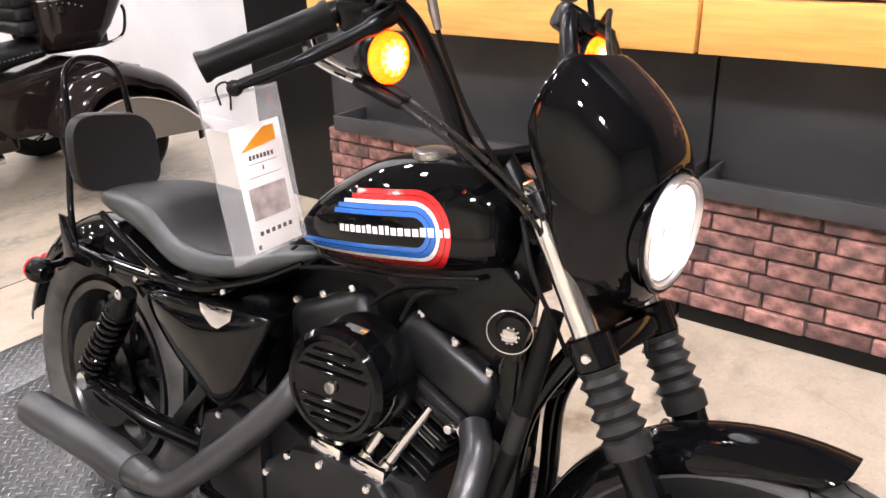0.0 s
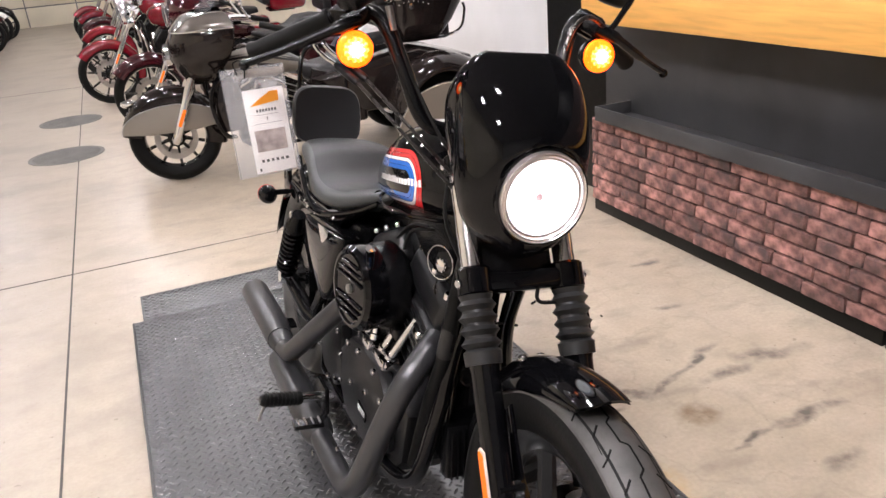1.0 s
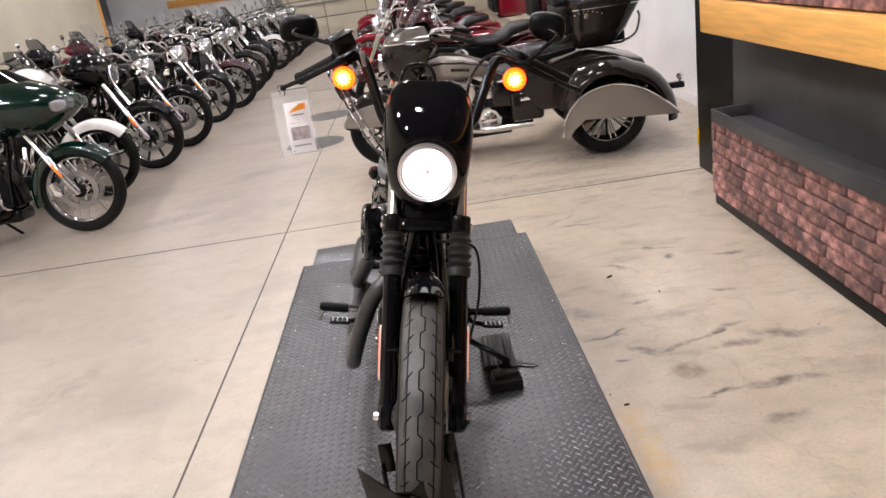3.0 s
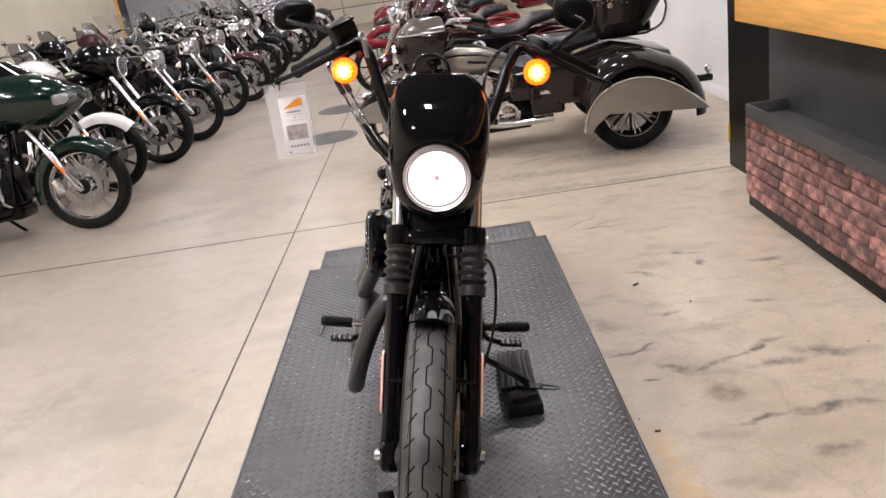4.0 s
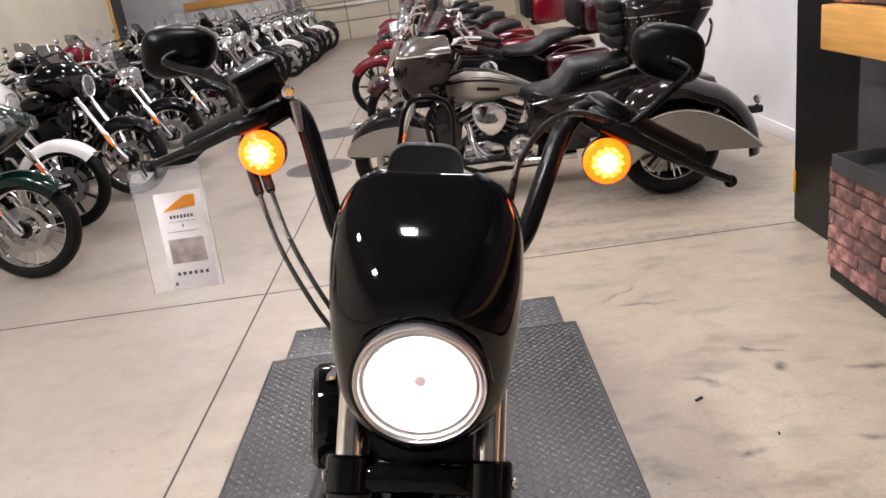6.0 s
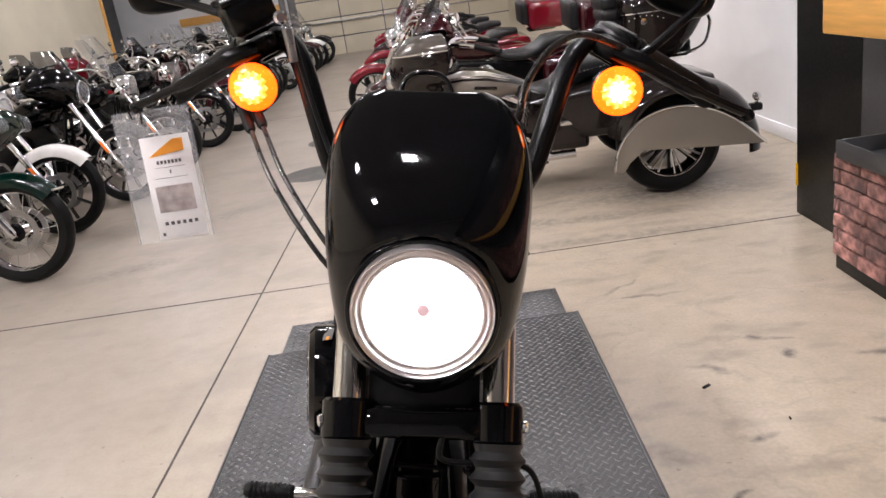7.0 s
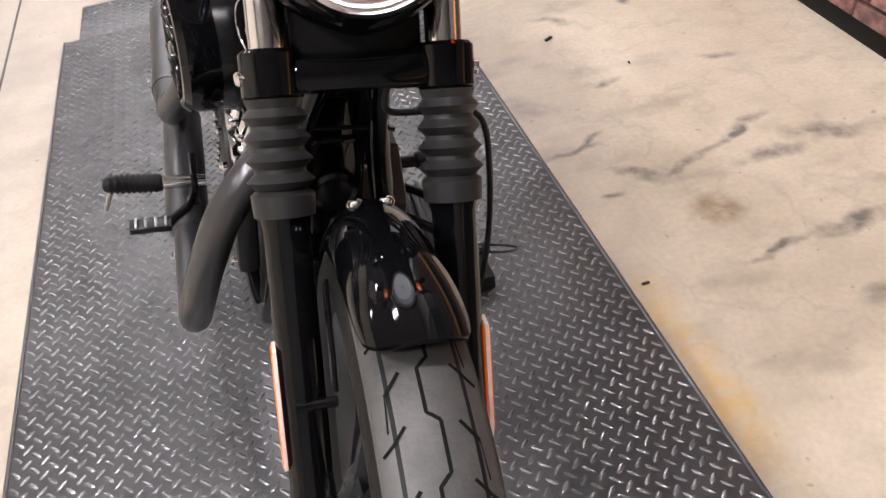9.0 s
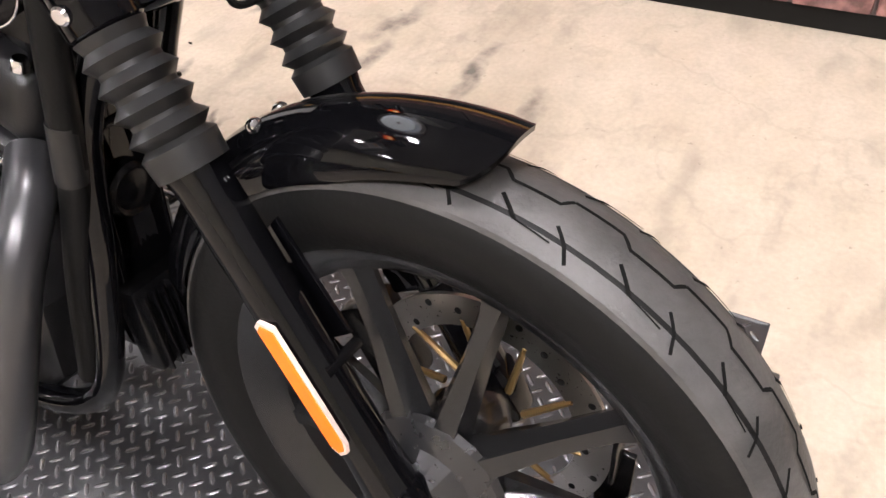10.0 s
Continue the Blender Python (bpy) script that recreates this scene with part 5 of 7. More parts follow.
part("warning_label", Shape().prism([(-0.022, -0.008), (0.022, -0.008), (0.022, 0.008), (-0.022, 0.008)], 0.0006, lab_m), M_INK, air, "small grey printed label with unreadable lines")
part("label_stripe", Shape().prism([(-0.022, -0.003), (-0.010, -0.003), (-0.010, 0.002), (-0.022, 0.002)], 0.0010, lab_m), M_LOGO, air, "orange label corner")
part("intake", Shape().tube([AC, (0, 0.66, 0.60)], 0.03, 16), M_SATIN, bike)
part("breather_bracket", Shape().box((-0.085, 0.60, 0.53), (0.03, 0.05, 0.03), 0.006), M_SATIN, bike)

# horn and ignition unit ahead of the front head
ign = part("ignition_switch", Shape().lathe([(0.012, 0.05), (0.024, 0.03), (0.026, 0.0), (0.024, -0.012), (0.014, -0.016), (0.0005, -0.016)], (-0.078, 0.402, 0.758), (1, 0.35, 0), 24), M_SATIN, bike, "black ignition switch with bright barrel and wire key ring")
part("barrel", Shape().lathe([(0.0115, 0.0), (0.0115, -0.008), (0.006, -0.011), (0.0005, -0.011)], (-0.092, 0.397, 0.757), (1, 0.35, 0), 14), M_CHROME, ign, "bright lock barrel")
part("bezel", Shape().tube([Vector((-0.0885, 0.3985, 0.758)) + Vector((0.35 * 0.015 * math.cos(a), -0.015 * math.cos(a), 0.015 * math.sin(a))) for a in (2 * math.pi * k / 28 for k in range(28))], 0.0022, 8, loop=True), M_STEEL, ign, "bright bezel ring")
part("key_ring", Shape().tube([Vector((-0.100, 0.394, 0.763)) + Vector((0.35 * 0.032 * math.cos(a), -0.032 * math.cos(a), 0.032 * math.sin(a))) for a in (2 * math.pi * k / 28 for k in range(28))], 0.0011, 6, loop=True), M_CHROME, ign, "thin wire key ring")
part("key_tag", Shape().tube(cr([(-0.101, 0.397, 0.728), (-0.103, 0.400, 0.712), (-0.100, 0.402, 0.698)], 4), [0.0016] * 4 + [0.003] * 5, 6), M_CABLE, ign)
for k in range(10):
    a = 2 * math.pi * k / 10
    part("knurl", Shape().tube([(-0.090 + 0.35 * 0.0118 * math.cos(a), 0.397 - 0.0118 * math.cos(a), 0.757 + 0.0118 * math.sin(a)), (-0.098 + 0.35 * 0.0118 * math.cos(a), 0.394 - 0.0118 * math.cos(a), 0.757 + 0.0118 * math.sin(a))], 0.0018, 6), M_CHROME, ign)
part("wire_conduit", Shape().tube(cr([(-0.07, 0.345, 0.80), (-0.075, 0.36, 0.70), (-0.075, 0.385, 0.57), (-0.085, 0.41, 0.45), (-0.09, 0.44, 0.30)], 6), 0.0155, 14), M_RUBBER, bike, "black corrugated wire conduit")
part("conduit_label", Shape().tube([(-0.0755, 0.372, 0.64), (-0.076, 0.384, 0.575)], 0.0162, 14), M_BOOT, bike)
# added block that keeps the gap between the frame tubes dark
filler = part("frame_filler", Shape().box((0.0, 0.430, 0.52), (0.085, 0.045, 0.42), 0.01), M_GLOSS, bike, "black filler block added to darken the gap between the frame tubes")
part("filler_rim", Shape().box((-0.036, 0.405, 0.52), (0.008, 0.010, 0.40), 0.003).box((0.036, 0.405, 0.52), (0.008, 0.010, 0.40), 0.003).box((0, 0.405, 0.60), (0.066, 0.010, 0.008), 0.003), M_GLOSS, filler)
part("horn", Shape().lathe([(0.034, 0.008), (0.034, -0.004), (0.029, -0.009), (0.024, -0.006), (0.012, -0.010), (0.0005, -0.011)], (0.0, 0.404, 0.52), (0, 1, 0.1), 28), M_SATIN, filler, "black horn disc")
part("cross_wire", Shape().tube(cr([(-0.07, 0.375, 0.655), (-0.03, 0.362, 0.648), (0.02, 0.362, 0.645), (0.07, 0.372, 0.632)], 5), 0.003, 8), M_RUBBER, bike)
# added block that keeps the gap under the tank dark
part("tank_gap_filler", Shape().box((0.0, 0.69, 0.72), (0.06, 0.50, 0.17), 0.015), M_SATIN, bike, "black filler block added to darken the gap under the tank")
part("head_bracket", Shape().prism([(0.40, 0.70), (0.56, 0.72), (0.66, 0.77), (0.64, 0.80), (0.44, 0.84), (0.38, 0.80)], 0.012, side_place(-0.062), 0.003), M_SATIN, bike, "black steel head bracket")
for c in ([(-0.03, 0.45, 0.80), (-0.06, 0.55, 0.785), (-0.07, 0.62, 0.765), (-0.075, 0.68, 0.72)], [(-0.02, 0.47, 0.79), (-0.05, 0.60, 0.772), (-0.06, 0.74, 0.765), (-0.06, 0.86, 0.74)], [(-0.05, 0.50, 0.79), (-0.085, 0.57, 0.77), (-0.09, 0.60, 0.72)]):
    part("wire", Shape().tube(cr(c, 6), 0.004, 8), M_RUBBER, bike)

# exhaust
ex1 = part("exhaust_front", Shape().tube(cr([(-0.06, 0.462, 0.575), (-0.10, 0.428, 0.55), (-0.145, 0.415, 0.49), (-0.175, 0.425, 0.40), (-0.195, 0.445, 0.31), (-0.205, 0.475, 0.245), (-0.207, 0.53, 0.212), (-0.207, 0.62, 0.205), (-0.205, 0.80, 0.198)], 8), 0.0255, 20), M_EXHAUST, bike, "black front exhaust pipe")
part("muffler", Shape().tube([(-0.205, 0.74, 0.2), (-0.205, 0.76, 0.199), (-0.205, 0.80, 0.198), (-0.20, 1.18, 0.185), (-0.20, 1.20, 0.184)], [0.027, 0.036, 0.040, 0.041, 0.036], 24), M_EXHAUST, ex1, "black muffler")
ex2 = part("exhaust_rear", Shape().tube(cr([(-0.07, 0.79, 0.60), (-0.11, 0.80, 0.555), (-0.145, 0.82, 0.505), (-0.187, 0.905, 0.405), (-0.210, 0.985, 0.325), (-0.217, 1.03, 0.289), (-0.219, 1.075, 0.275), (-0.218, 1.15, 0.269)], 8), 0.0262, 20), M_EXHAUST, bike, "black rear exhaust pipe")
part("muffler", Shape().tube([(-0.219, 1.09, 0.273), (-0.218, 1.12, 0.271), (-0.217, 1.18, 0.268), (-0.212, 1.24, 0.265), (-0.211, 1.56, 0.251), (-0.211, 1.575, 0.2505), (-0.211, 1.58, 0.250), (-0.211, 1.50, 0.253)], [0.0268, 0.031, 0.037, 0.0405, 0.042, 0.041, 0.034, 0.033], 28), M_EXHAUST, ex2, "black muffler with a round end")
part("clamp", Shape().tube([(-0.2178, 1.15, 0.2695), (-0.2176, 1.16, 0.269)], 0.0362, 24), M_EXHAUST, ex2)
part("hanger", Shape().box((-0.17, 1.3, 0.25), (0.06, 0.06, 0.01), 0.003), M_SATIN, ex2)
bolts([(-0.235, 0.69, 0.19), (-0.2, 0.62, 0.24)], (-1, 0, 0), 0.008, ex1)

# foot controls
for sx in (-1, 1):
    y0, z0 = (0.80, 0.275)
    mount = part("foot_control", Shape().prism([(y0 - 0.035, z0 - 0.03), (y0 + 0.05, z0 - 0.045), (y0 + 0.09, z0 - 0.02), (y0 + 0.05, z0 + 0.03), (y0 - 0.02, z0 + 0.03)], 0.012, side_place(sx * 0.185 - 0.006), 0.003), M_SATIN, bike, "black mid foot control")
    part("peg_root", Shape().tube([(sx * 0.165, y0, z0), (sx * 0.245, y0, z0 + 0.003)], 0.0125, 14), M_CHROME if sx < 0 else M_SATIN, mount, "chrome peg mount" if sx < 0 else "")
    peg = part("foot_peg", Shape().tube([(sx * 0.24, y0, z0 + 0.003), (sx * 0.245, y0, z0 + 0.003), (sx * 0.335, y0, z0 + 0.008), (sx * 0.342, y0, z0 + 0.008)], [0.013, 0.0165, 0.0155, 0.011], 16), M_RUBBER, mount, "ribbed black rubber peg")
    for k in range(9):
        part("peg_rib", Shape().tube([(sx * (0.250 + 0.0095 * k), y0, z0 + 0.0035 + 0.0005 * k), (sx * (0.2545 + 0.0095 * k), y0, z0 + 0.0037 + 0.0005 * k)], 0.0182, 14), M_RUBBER, peg)
    part("feeler", Shape().tube([(sx * 0.33, y0, z0 - 0.005), (sx * 0.345, y0 - 0.004, z0 - 0.045)], 0.004, 8), M_STEEL, mount)
    part("pedal_arm", Shape().tube(cr([(sx * 0.185, 0.80, 0.27), (sx * 0.20, 0.74, 0.265), (sx * 0.225, 0.68, 0.285), (sx * 0.235, 0.655, 0.292)], 5), 0.0085, 10), M_SATIN, mount)
    pad_ = part("pedal_pad", Shape().box((sx * 0.262, 0.655, 0.294), (0.068, 0.03, 0.012), 0.003), M_SATIN, mount, "ribbed pedal pad")
    for k in range(4):
        part("pad_rib", Shape().box((sx * (0.237 + 0.016 * k), 0.655, 0.302), (0.004, 0.026, 0.004), 0.001), M_STEEL, mount)
stand = part("side_stand", Shape().tube(cr([(0.12, 0.80, 0.21), (0.20, 0.76, 0.18), (0.28, 0.72, 0.155), (0.335, 0.685, 0.138)], 6), 0.011, 12), M_SATIN, bike, "black side stand, folded out on the timber block")
part("foot", Shape().box((0.215, 0.47, PZ + 0.069), (0.07, 0.03, 0.008), 0.003, turn=(0, 0, -12)), M_SATIN, stand, m=BIKE.inverted())
part("foot_loop", Shape().tube(cr([(0.235, 0.475, PZ + 0.069), (0.275, 0.462, PZ + 0.067), (0.303, 0.444, PZ + 0.066), (0.280, 0.440, PZ + 0.066), (0.24, 0.452, PZ + 0.068)], 5), 0.003, 8), M_SATIN, stand, "bent dark steel stand tang", m=BIKE.inverted())

# seat
SEAT = [(0.835, 0.776, 0.760, 0.035), (0.87, 0.774, 0.738, 0.07), (0.92, 0.764, 0.712, 0.10), (0.98, 0.752, 0.690, 0.128), (1.05, 0.748, 0.678, 0.148), (1.12, 0.758, 0.678, 0.155), (1.18, 0.782, 0.688, 0.150), (1.23, 0.800, 0.700, 0.142), (1.31, 0.806, 0.715, 0.13), (1.40, 0.798, 0.730, 0.118), (1.46, 0.780, 0.740, 0.10), (1.485, 0.765, 0.745, 0.07)]
sf = cr([Vector((r[0], r[1], r[2])) for r in SEAT], 4)
sw = [v.x for v in cr([Vector((r[3], 0, 0)) for r in SEAT], 4)]


def seat_ring(v, w, a, grow=0.0):
    hz = (v.y - v.z)
    s, c = math.sin(a), math.cos(a)
    return Vector(((w + grow) * math.copysign(abs(c) ** 0.8, c), v.x, v.z + hz * (0.5 + 0.5 * math.copysign(abs(s) ** 0.62, s)) + grow))


seat = part("seat", Shape().rings([[seat_ring(v, w, 2 * math.pi * q / 32) for q in range(32)] for v, w in zip(sf, sw)]), M_VINYL2, bike, "black vinyl two-up seat", sharp=70)
top_rows = [(v, w) for v, w in zip(sf, sw) if 0.96 < v.x < 1.45]
part("seat_top", Shape().rings([[seat_ring(v, w, radians(32 + 116 * q / 16), 0.0022) for q in range(17)] for v, w in top_rows], closed=False, caps=False), M_VINYL, seat, "grained top panel", sharp=70)
part("seat_rail_trim", Shape().tube(cr([(-0.06, 0.86, 0.745), (-0.10, 0.94, 0.70), (-0.145, 1.05, 0.668), (-0.152, 1.15, 0.672), (-0.14, 1.28, 0.70), (-0.12, 1.42, 0.735)], 6), 0.008, 10), M_GLOSS, seat)
bolts([(-0.13, 0.99, 0.672), (-0.15, 1.09, 0.66), (-0.15, 1.20, 0.665)], (-1, 0, 0.3), 0.007, seat)

# oil tank and battery cover
for sx in (-1, 1):
    edge = cr([Vector((y, z, 0)) for y, z in ((0.84, 0.665), (0.96, 0.653), (1.08, 0.640), (1.20, 0.625), (1.207, 0.59), (1.13, 0.52), (1.02, 0.46), (0.975, 0.455), (0.925, 0.50), (0.87, 0.60), (0.84, 0.665))], 4)[:-1]
    mid_y, mid_z = 1.01, 0.585
    dome = [[Vector((sx * x, mid_y + (v.x - mid_y) * g, mid_z + (v.y - mid_z) * g)) for v in edge] for x, g in ((0.108, 1.0), (0.138, 1.0), (0.146, 0.985), (0.152, 0.94), (0.158, 0.80), (0.162, 0.58), (0.164, 0.30), (0.1645, 0.05))]
    cov = part("side_cover", Shape().rings(dome if sx > 0 else [r[::-1] for r in dome]), M_GLOSS, bike, "gloss black domed side cover", sharp=60)
    part("badge", Shape().prism([(0.925, 0.662), (1.02, 0.652), (1.015, 0.635), (0.985, 0.615), (0.965, 0.615), (0.93, 0.64)], 0.004, side_place(sx * 0.160 - (0.004 if sx < 0 else 0)), 0.0015), M_CHROME, cov, "bright shield badge")
part("strut", Shape().box((-0.13, 1.06, 0.44), (0.02, 0.03, 0.22), 0.004, turn=(40, 0, 0)), M_SATIN, bike)

# rear wheel, fender, shocks
RA = Vector((0, 1.515, 0.316))
rw = part("rear_wheel", Shape().lathe([(0.205, -0.055), (0.225, -0.058), (0.225, 0.058), (0.205, 0.055), (0.185, 0.02), (0.185, -0.02)], RA, (1, 0, 0), 48, caps=False, loop=True), M_ALU, bike, "black cast rear rim")
part("tyre", tyre(0.325, 0.15, RA, 64), M_TYRE, rw, "wide black rear tyre")
part("hub", Shape().lathe([(0.03, -0.10), (0.05, -0.06), (0.05, 0.06), (0.03, 0.10)], RA, (1, 0, 0), 24), M_ALU, rw)
for k in range(9):
    a = 2 * math.pi * k / 9
    d = Vector((0, math.sin(a), math.cos(a)))
    part("spoke", Shape().tube([RA + d * 0.04, RA + d * 0.19], [0.016, 0.011], 6), M_ALU, rw)
part("pulley", Shape().lathe([(0.115, 0.07), (0.115, 0.095), (0.06, 0.1), (0.06, 0.07)], RA, (1, 0, 0), 40, caps=False, loop=True), M_SATIN, rw)
part("brake_disc", Shape().lathe([(0.13, -0.078), (0.13, -0.074), (0.08, -0.074), (0.08, -0.078)], RA, (1, 0, 0), 40, caps=False, loop=True), M_SATIN, rw)
rings = []
for k in range(19):
    a = radians(-38 + 118 * k / 18)
    ring = []
    for q in range(13):
        th = radians(-80 + 160 * q / 12)
        r = 0.385 - 0.085 * (1 - math.cos(th))
        ring.append(RA + Vector((0.092 * math.sin(th), r * math.sin(a), r * math.cos(a))))
    rings.append(ring)
inner = [[RA + (v - RA) * 0.985 for v in ring] for ring in rings]
part("rear_fender", Shape().rings([r + i[::-1] for r, i in zip(rings, inner)]), M_GLOSS, bike, "gloss black rear fender", sharp=60)
for sx in (-1, 1):
    part("fender_strut", Shape().prism([(1.24, 0.60), (1.55, 0.60), (1.64, 0.55), (1.64, 0.575), (1.56, 0.635), (1.24, 0.635)], 0.016, side_place(sx * 0.105 - 0.008), 0.004), M_GLOSS, bike, "black fender strut")
    bolts([(sx * 0.115, y, 0.617) for y in (1.30, 1.40, 1.50)], (sx, 0, 0), 0.008, bike)
    pa, pb = Vector((sx * 0.150, 1.275, 0.60)), Vector((sx * 0.14, 1.465, 0.338))
    shock = part("shock_absorber", Shape().tube([pa, pa.lerp(pb, 0.12), pa.lerp(pb, 0.14), pa.lerp(pb, 0.20)], [0.018, 0.027, 0.031, 0.031], 20), M_SATIN, bike, "black rear shock absorber")
    dirv = (pb - pa).normalized()
    u = dirv.orthogonal().normalized()
    v = dirv.cross(u)
    coil = [pa.lerp(pb, 0.20 + 0.66 * k / 160) + (u * math.cos(2 * math.pi * k / 16) + v * math.sin(2 * math.pi * k / 16)) * 0.028 for k in range(161)]
    part("spring", Shape().tube(coil, 0.0062, 8), M_GLOSS, shock)
    part("damper", Shape().tube([pa.lerp(pb, 0.2), pb], 0.015, 14), M_SATIN, shock)
    part("lower_eye", Shape().lathe([(0.02, -0.016), (0.022, 0), (0.02, 0.016)], pb, (1, 0, 0), 18), M_CHROME, shock)
    bolts([pa + Vector((sx * 0.02, 0, 0))], (sx, 0, 0), 0.011, shock)
    rs = part("rear_signal", Shape().lathe([(0.0005, -0.04), (0.016, -0.038), (0.026, -0.026), (0.03, -0.008), (0.030, 0.004)], (sx * 0.175, 1.60, 0.575), (0, 1, 0), 24), M_GLOSS, bike, "black bullet rear signal with red lens")
    part("lens", Shape().lathe([(0.0305, 0.003), (0.029, 0.012), (0.015, 0.02), (0.0005, 0.021)], (sx * 0.175, 1.60, 0.575), (0, 1, 0), 24), M_RED_L, rs, "lit red lens")
    part("stalk", Shape().tube([(sx * 0.10, 1.60, 0.585), (sx * 0.17, 1.60, 0.577)], 0.009, 10), M_GLOSS, rs)
part("tail_lamp", Shape().box((0, 1.86, 0.50), (0.08, 0.04, 0.06), 0.012), M_RED_L, bike, "red tail lamp")

# sissy bar with pad
hoop = [(-0.118, 1.53, 0.60), (-0.115, 1.56, 0.70), (-0.095, 1.60, 0.80), (-0.078, 1.63, 0.92), (-0.070, 1.655, 1.0), (-0.045, 1.665, 1.038), (0, 1.668, 1.048), (0.045, 1.665, 1.038), (0.070, 1.655, 1.0), (0.078, 1.63, 0.92), (0.095, 1.60, 0.80), (0.115, 1.56, 0.70), (0.118, 1.53, 0.60)]
sissy = part("sissy_bar", Shape().tube(cr(hoop, 6), 0.0075, 12), M_GLOSS, bike, "black sissy bar hoop")
pr = []
for f, dy in ((0.86, -0.022), (0.96, -0.026), (1.0, -0.015), (1.0, 0.0), (0.95, 0.012), (0.8, 0.016)):
    ring = []
    for q in range(32):
        a = 2 * math.pi * q / 32
        x = f * 0.110 * math.copysign(abs(math.cos(a)) ** 0.45, math.cos(a)) * (1 - 0.10 * max(0, math.sin(a)))
        z = f * 0.088 * math.copysign(abs(math.sin(a)) ** 0.5, math.sin(a))
        ring.append(Vector((x, 1.580 + dy + z * 0.24, 0.842 + z)))
    pr.append(ring)
part("back_pad", Shape().rings(pr), M_VINYL, sissy, "padded black vinyl backrest", sharp=70)
for sx in (-1, 1):
    part("side_plate", Shape().prism([(1.40, 0.60), (1.58, 0.60), (1.60, 0.70), (1.56, 0.70), (1.52, 0.64), (1.40, 0.635)], 0.006, side_place(sx * 0.122 - 0.003), 0.001), M_GLOSS, sissy)

# ---- price tag on the right lever ----
TAGP = Vector((-0.366, 0.392, 1.284))
tag = thing("price_tag", "clear plastic sleeve with a printed price card hung from the lever", "price tag", m=Matrix.Translation(TAGP) @ pose(0, 0, 0, -7, 0, 0))
part("sleeve", Shape().box((0.019, 0.002, -0.099), (0.114, 0.0012, 0.196), 0.0004), M_CLEAR, tag, "clear plastic sleeve")
part("sleeve_edge", Shape().box((0.019, 0.002, -0.003), (0.114, 0.0022, 0.004), 0.0005).box((-0.037, 0.002, -0.099), (0.002, 0.0022, 0.196), 0.0005).box((0.0755, 0.002, -0.099), (0.002, 0.0022, 0.196), 0.0005), M_SCREEN, tag)
part("card", Shape().box((0.031, 0.002, -0.117), (0.074, 0.0008, 0.152), 0.0002), M_PAPER, tag, "white printed card")
part("string", Shape().tube(cr([(0.004, 0.002, -0.020), (0.006, 0, -0.002), (0.0, -0.006, 0.012), (-0.012, -0.002, 0.008), (-0.008, 0.002, -0.012)], 5), 0.0013, 6), M_RUBBER, tag, "thin black tie")
for side in (-1, 1):
    y = 0.002 + side * 0.0007
    def bar(name, x, z, w, h, m_, lab=""):
        part(name, Shape().box((0.031 + x, y, -0.117 + 0.87 * z), (w, 0.0005, 0.87 * h)), m_, tag, lab)
    lo = Shape().prism([(-0.028, -0.012), (0.026, -0.006), (0.027, 0.012), (0.012, 0.012), (-0.006, 0.002)], 0.0005, Matrix.Translation((0.031, y, -0.117 + 0.058)) @ pose(0, 0, 0, 90))
    part("logo", lo, M_LOGO, tag, "orange feather-shaped print")
    bar("logo_foot", 0.02, 0.066, 0.010, 0.014, M_LOGO2, "brown print")
    for k in range(7):
        bar("ink_bar", -0.016 + 0.0055 * k, 0.043, 0.0035, 0.006, M_INK, "handwritten bar")
    bar("ink_line", 0, 0.034, 0.045, 0.0007, M_INK)
    bar("ink_bar", 0.0, 0.026, 0.002, 0.006, M_INK)
    bar("ink_line", 0, 0.016, 0.05, 0.0007, M_INK)
    bar("faded_block", 0, -0.02, 0.056, 0.045, M_PINK, "faded printed block")
    for k in range(6):
        bar("ink_bar", -0.022 + 0.009 * k, -0.062, 0.005, 0.006, M_INK, "handwritten bar")
    bar("ink_bar", -0.029, -0.08, 0.004, 0.006, M_INK)

# ---- other motorcycles in the showroom ----
def arc_fender(centre, r, half, a0, a1, drop, skirt=0.0, n=18):
    """A wrapped fender about an axle, from angle a0 to a1 (0 is up, positive backward); skirt lengthens its sides."""
    c = Vector(centre)
    rings = []
    for k in range(n + 1):
        a = radians(a0 + (a1 - a0) * k / n)
        ring = []
        prof = [(-1.0, -drop - skirt)] if skirt else []
        prof += [(math.sin(radians(t)), -drop * (1 - math.cos(radians(t)))) for t in range(-80, 81, 20)]
        prof += [(1.0, -drop - skirt)] if skirt else []
        for u, d in prof:
            rr = r + d
            ring.append(c + Vector((u * half, rr * math.sin(a), rr * math.cos(a))))
        rings.append(ring)
    inner = [[c + Vector(((v - c).x * 0.95, (v - c).y * 0.985, (v - c).z * 0.985)) for v in ring] for ring in rings]
    return Shape().rings([o + i[::-1] for o, i in zip(rings, inner)])


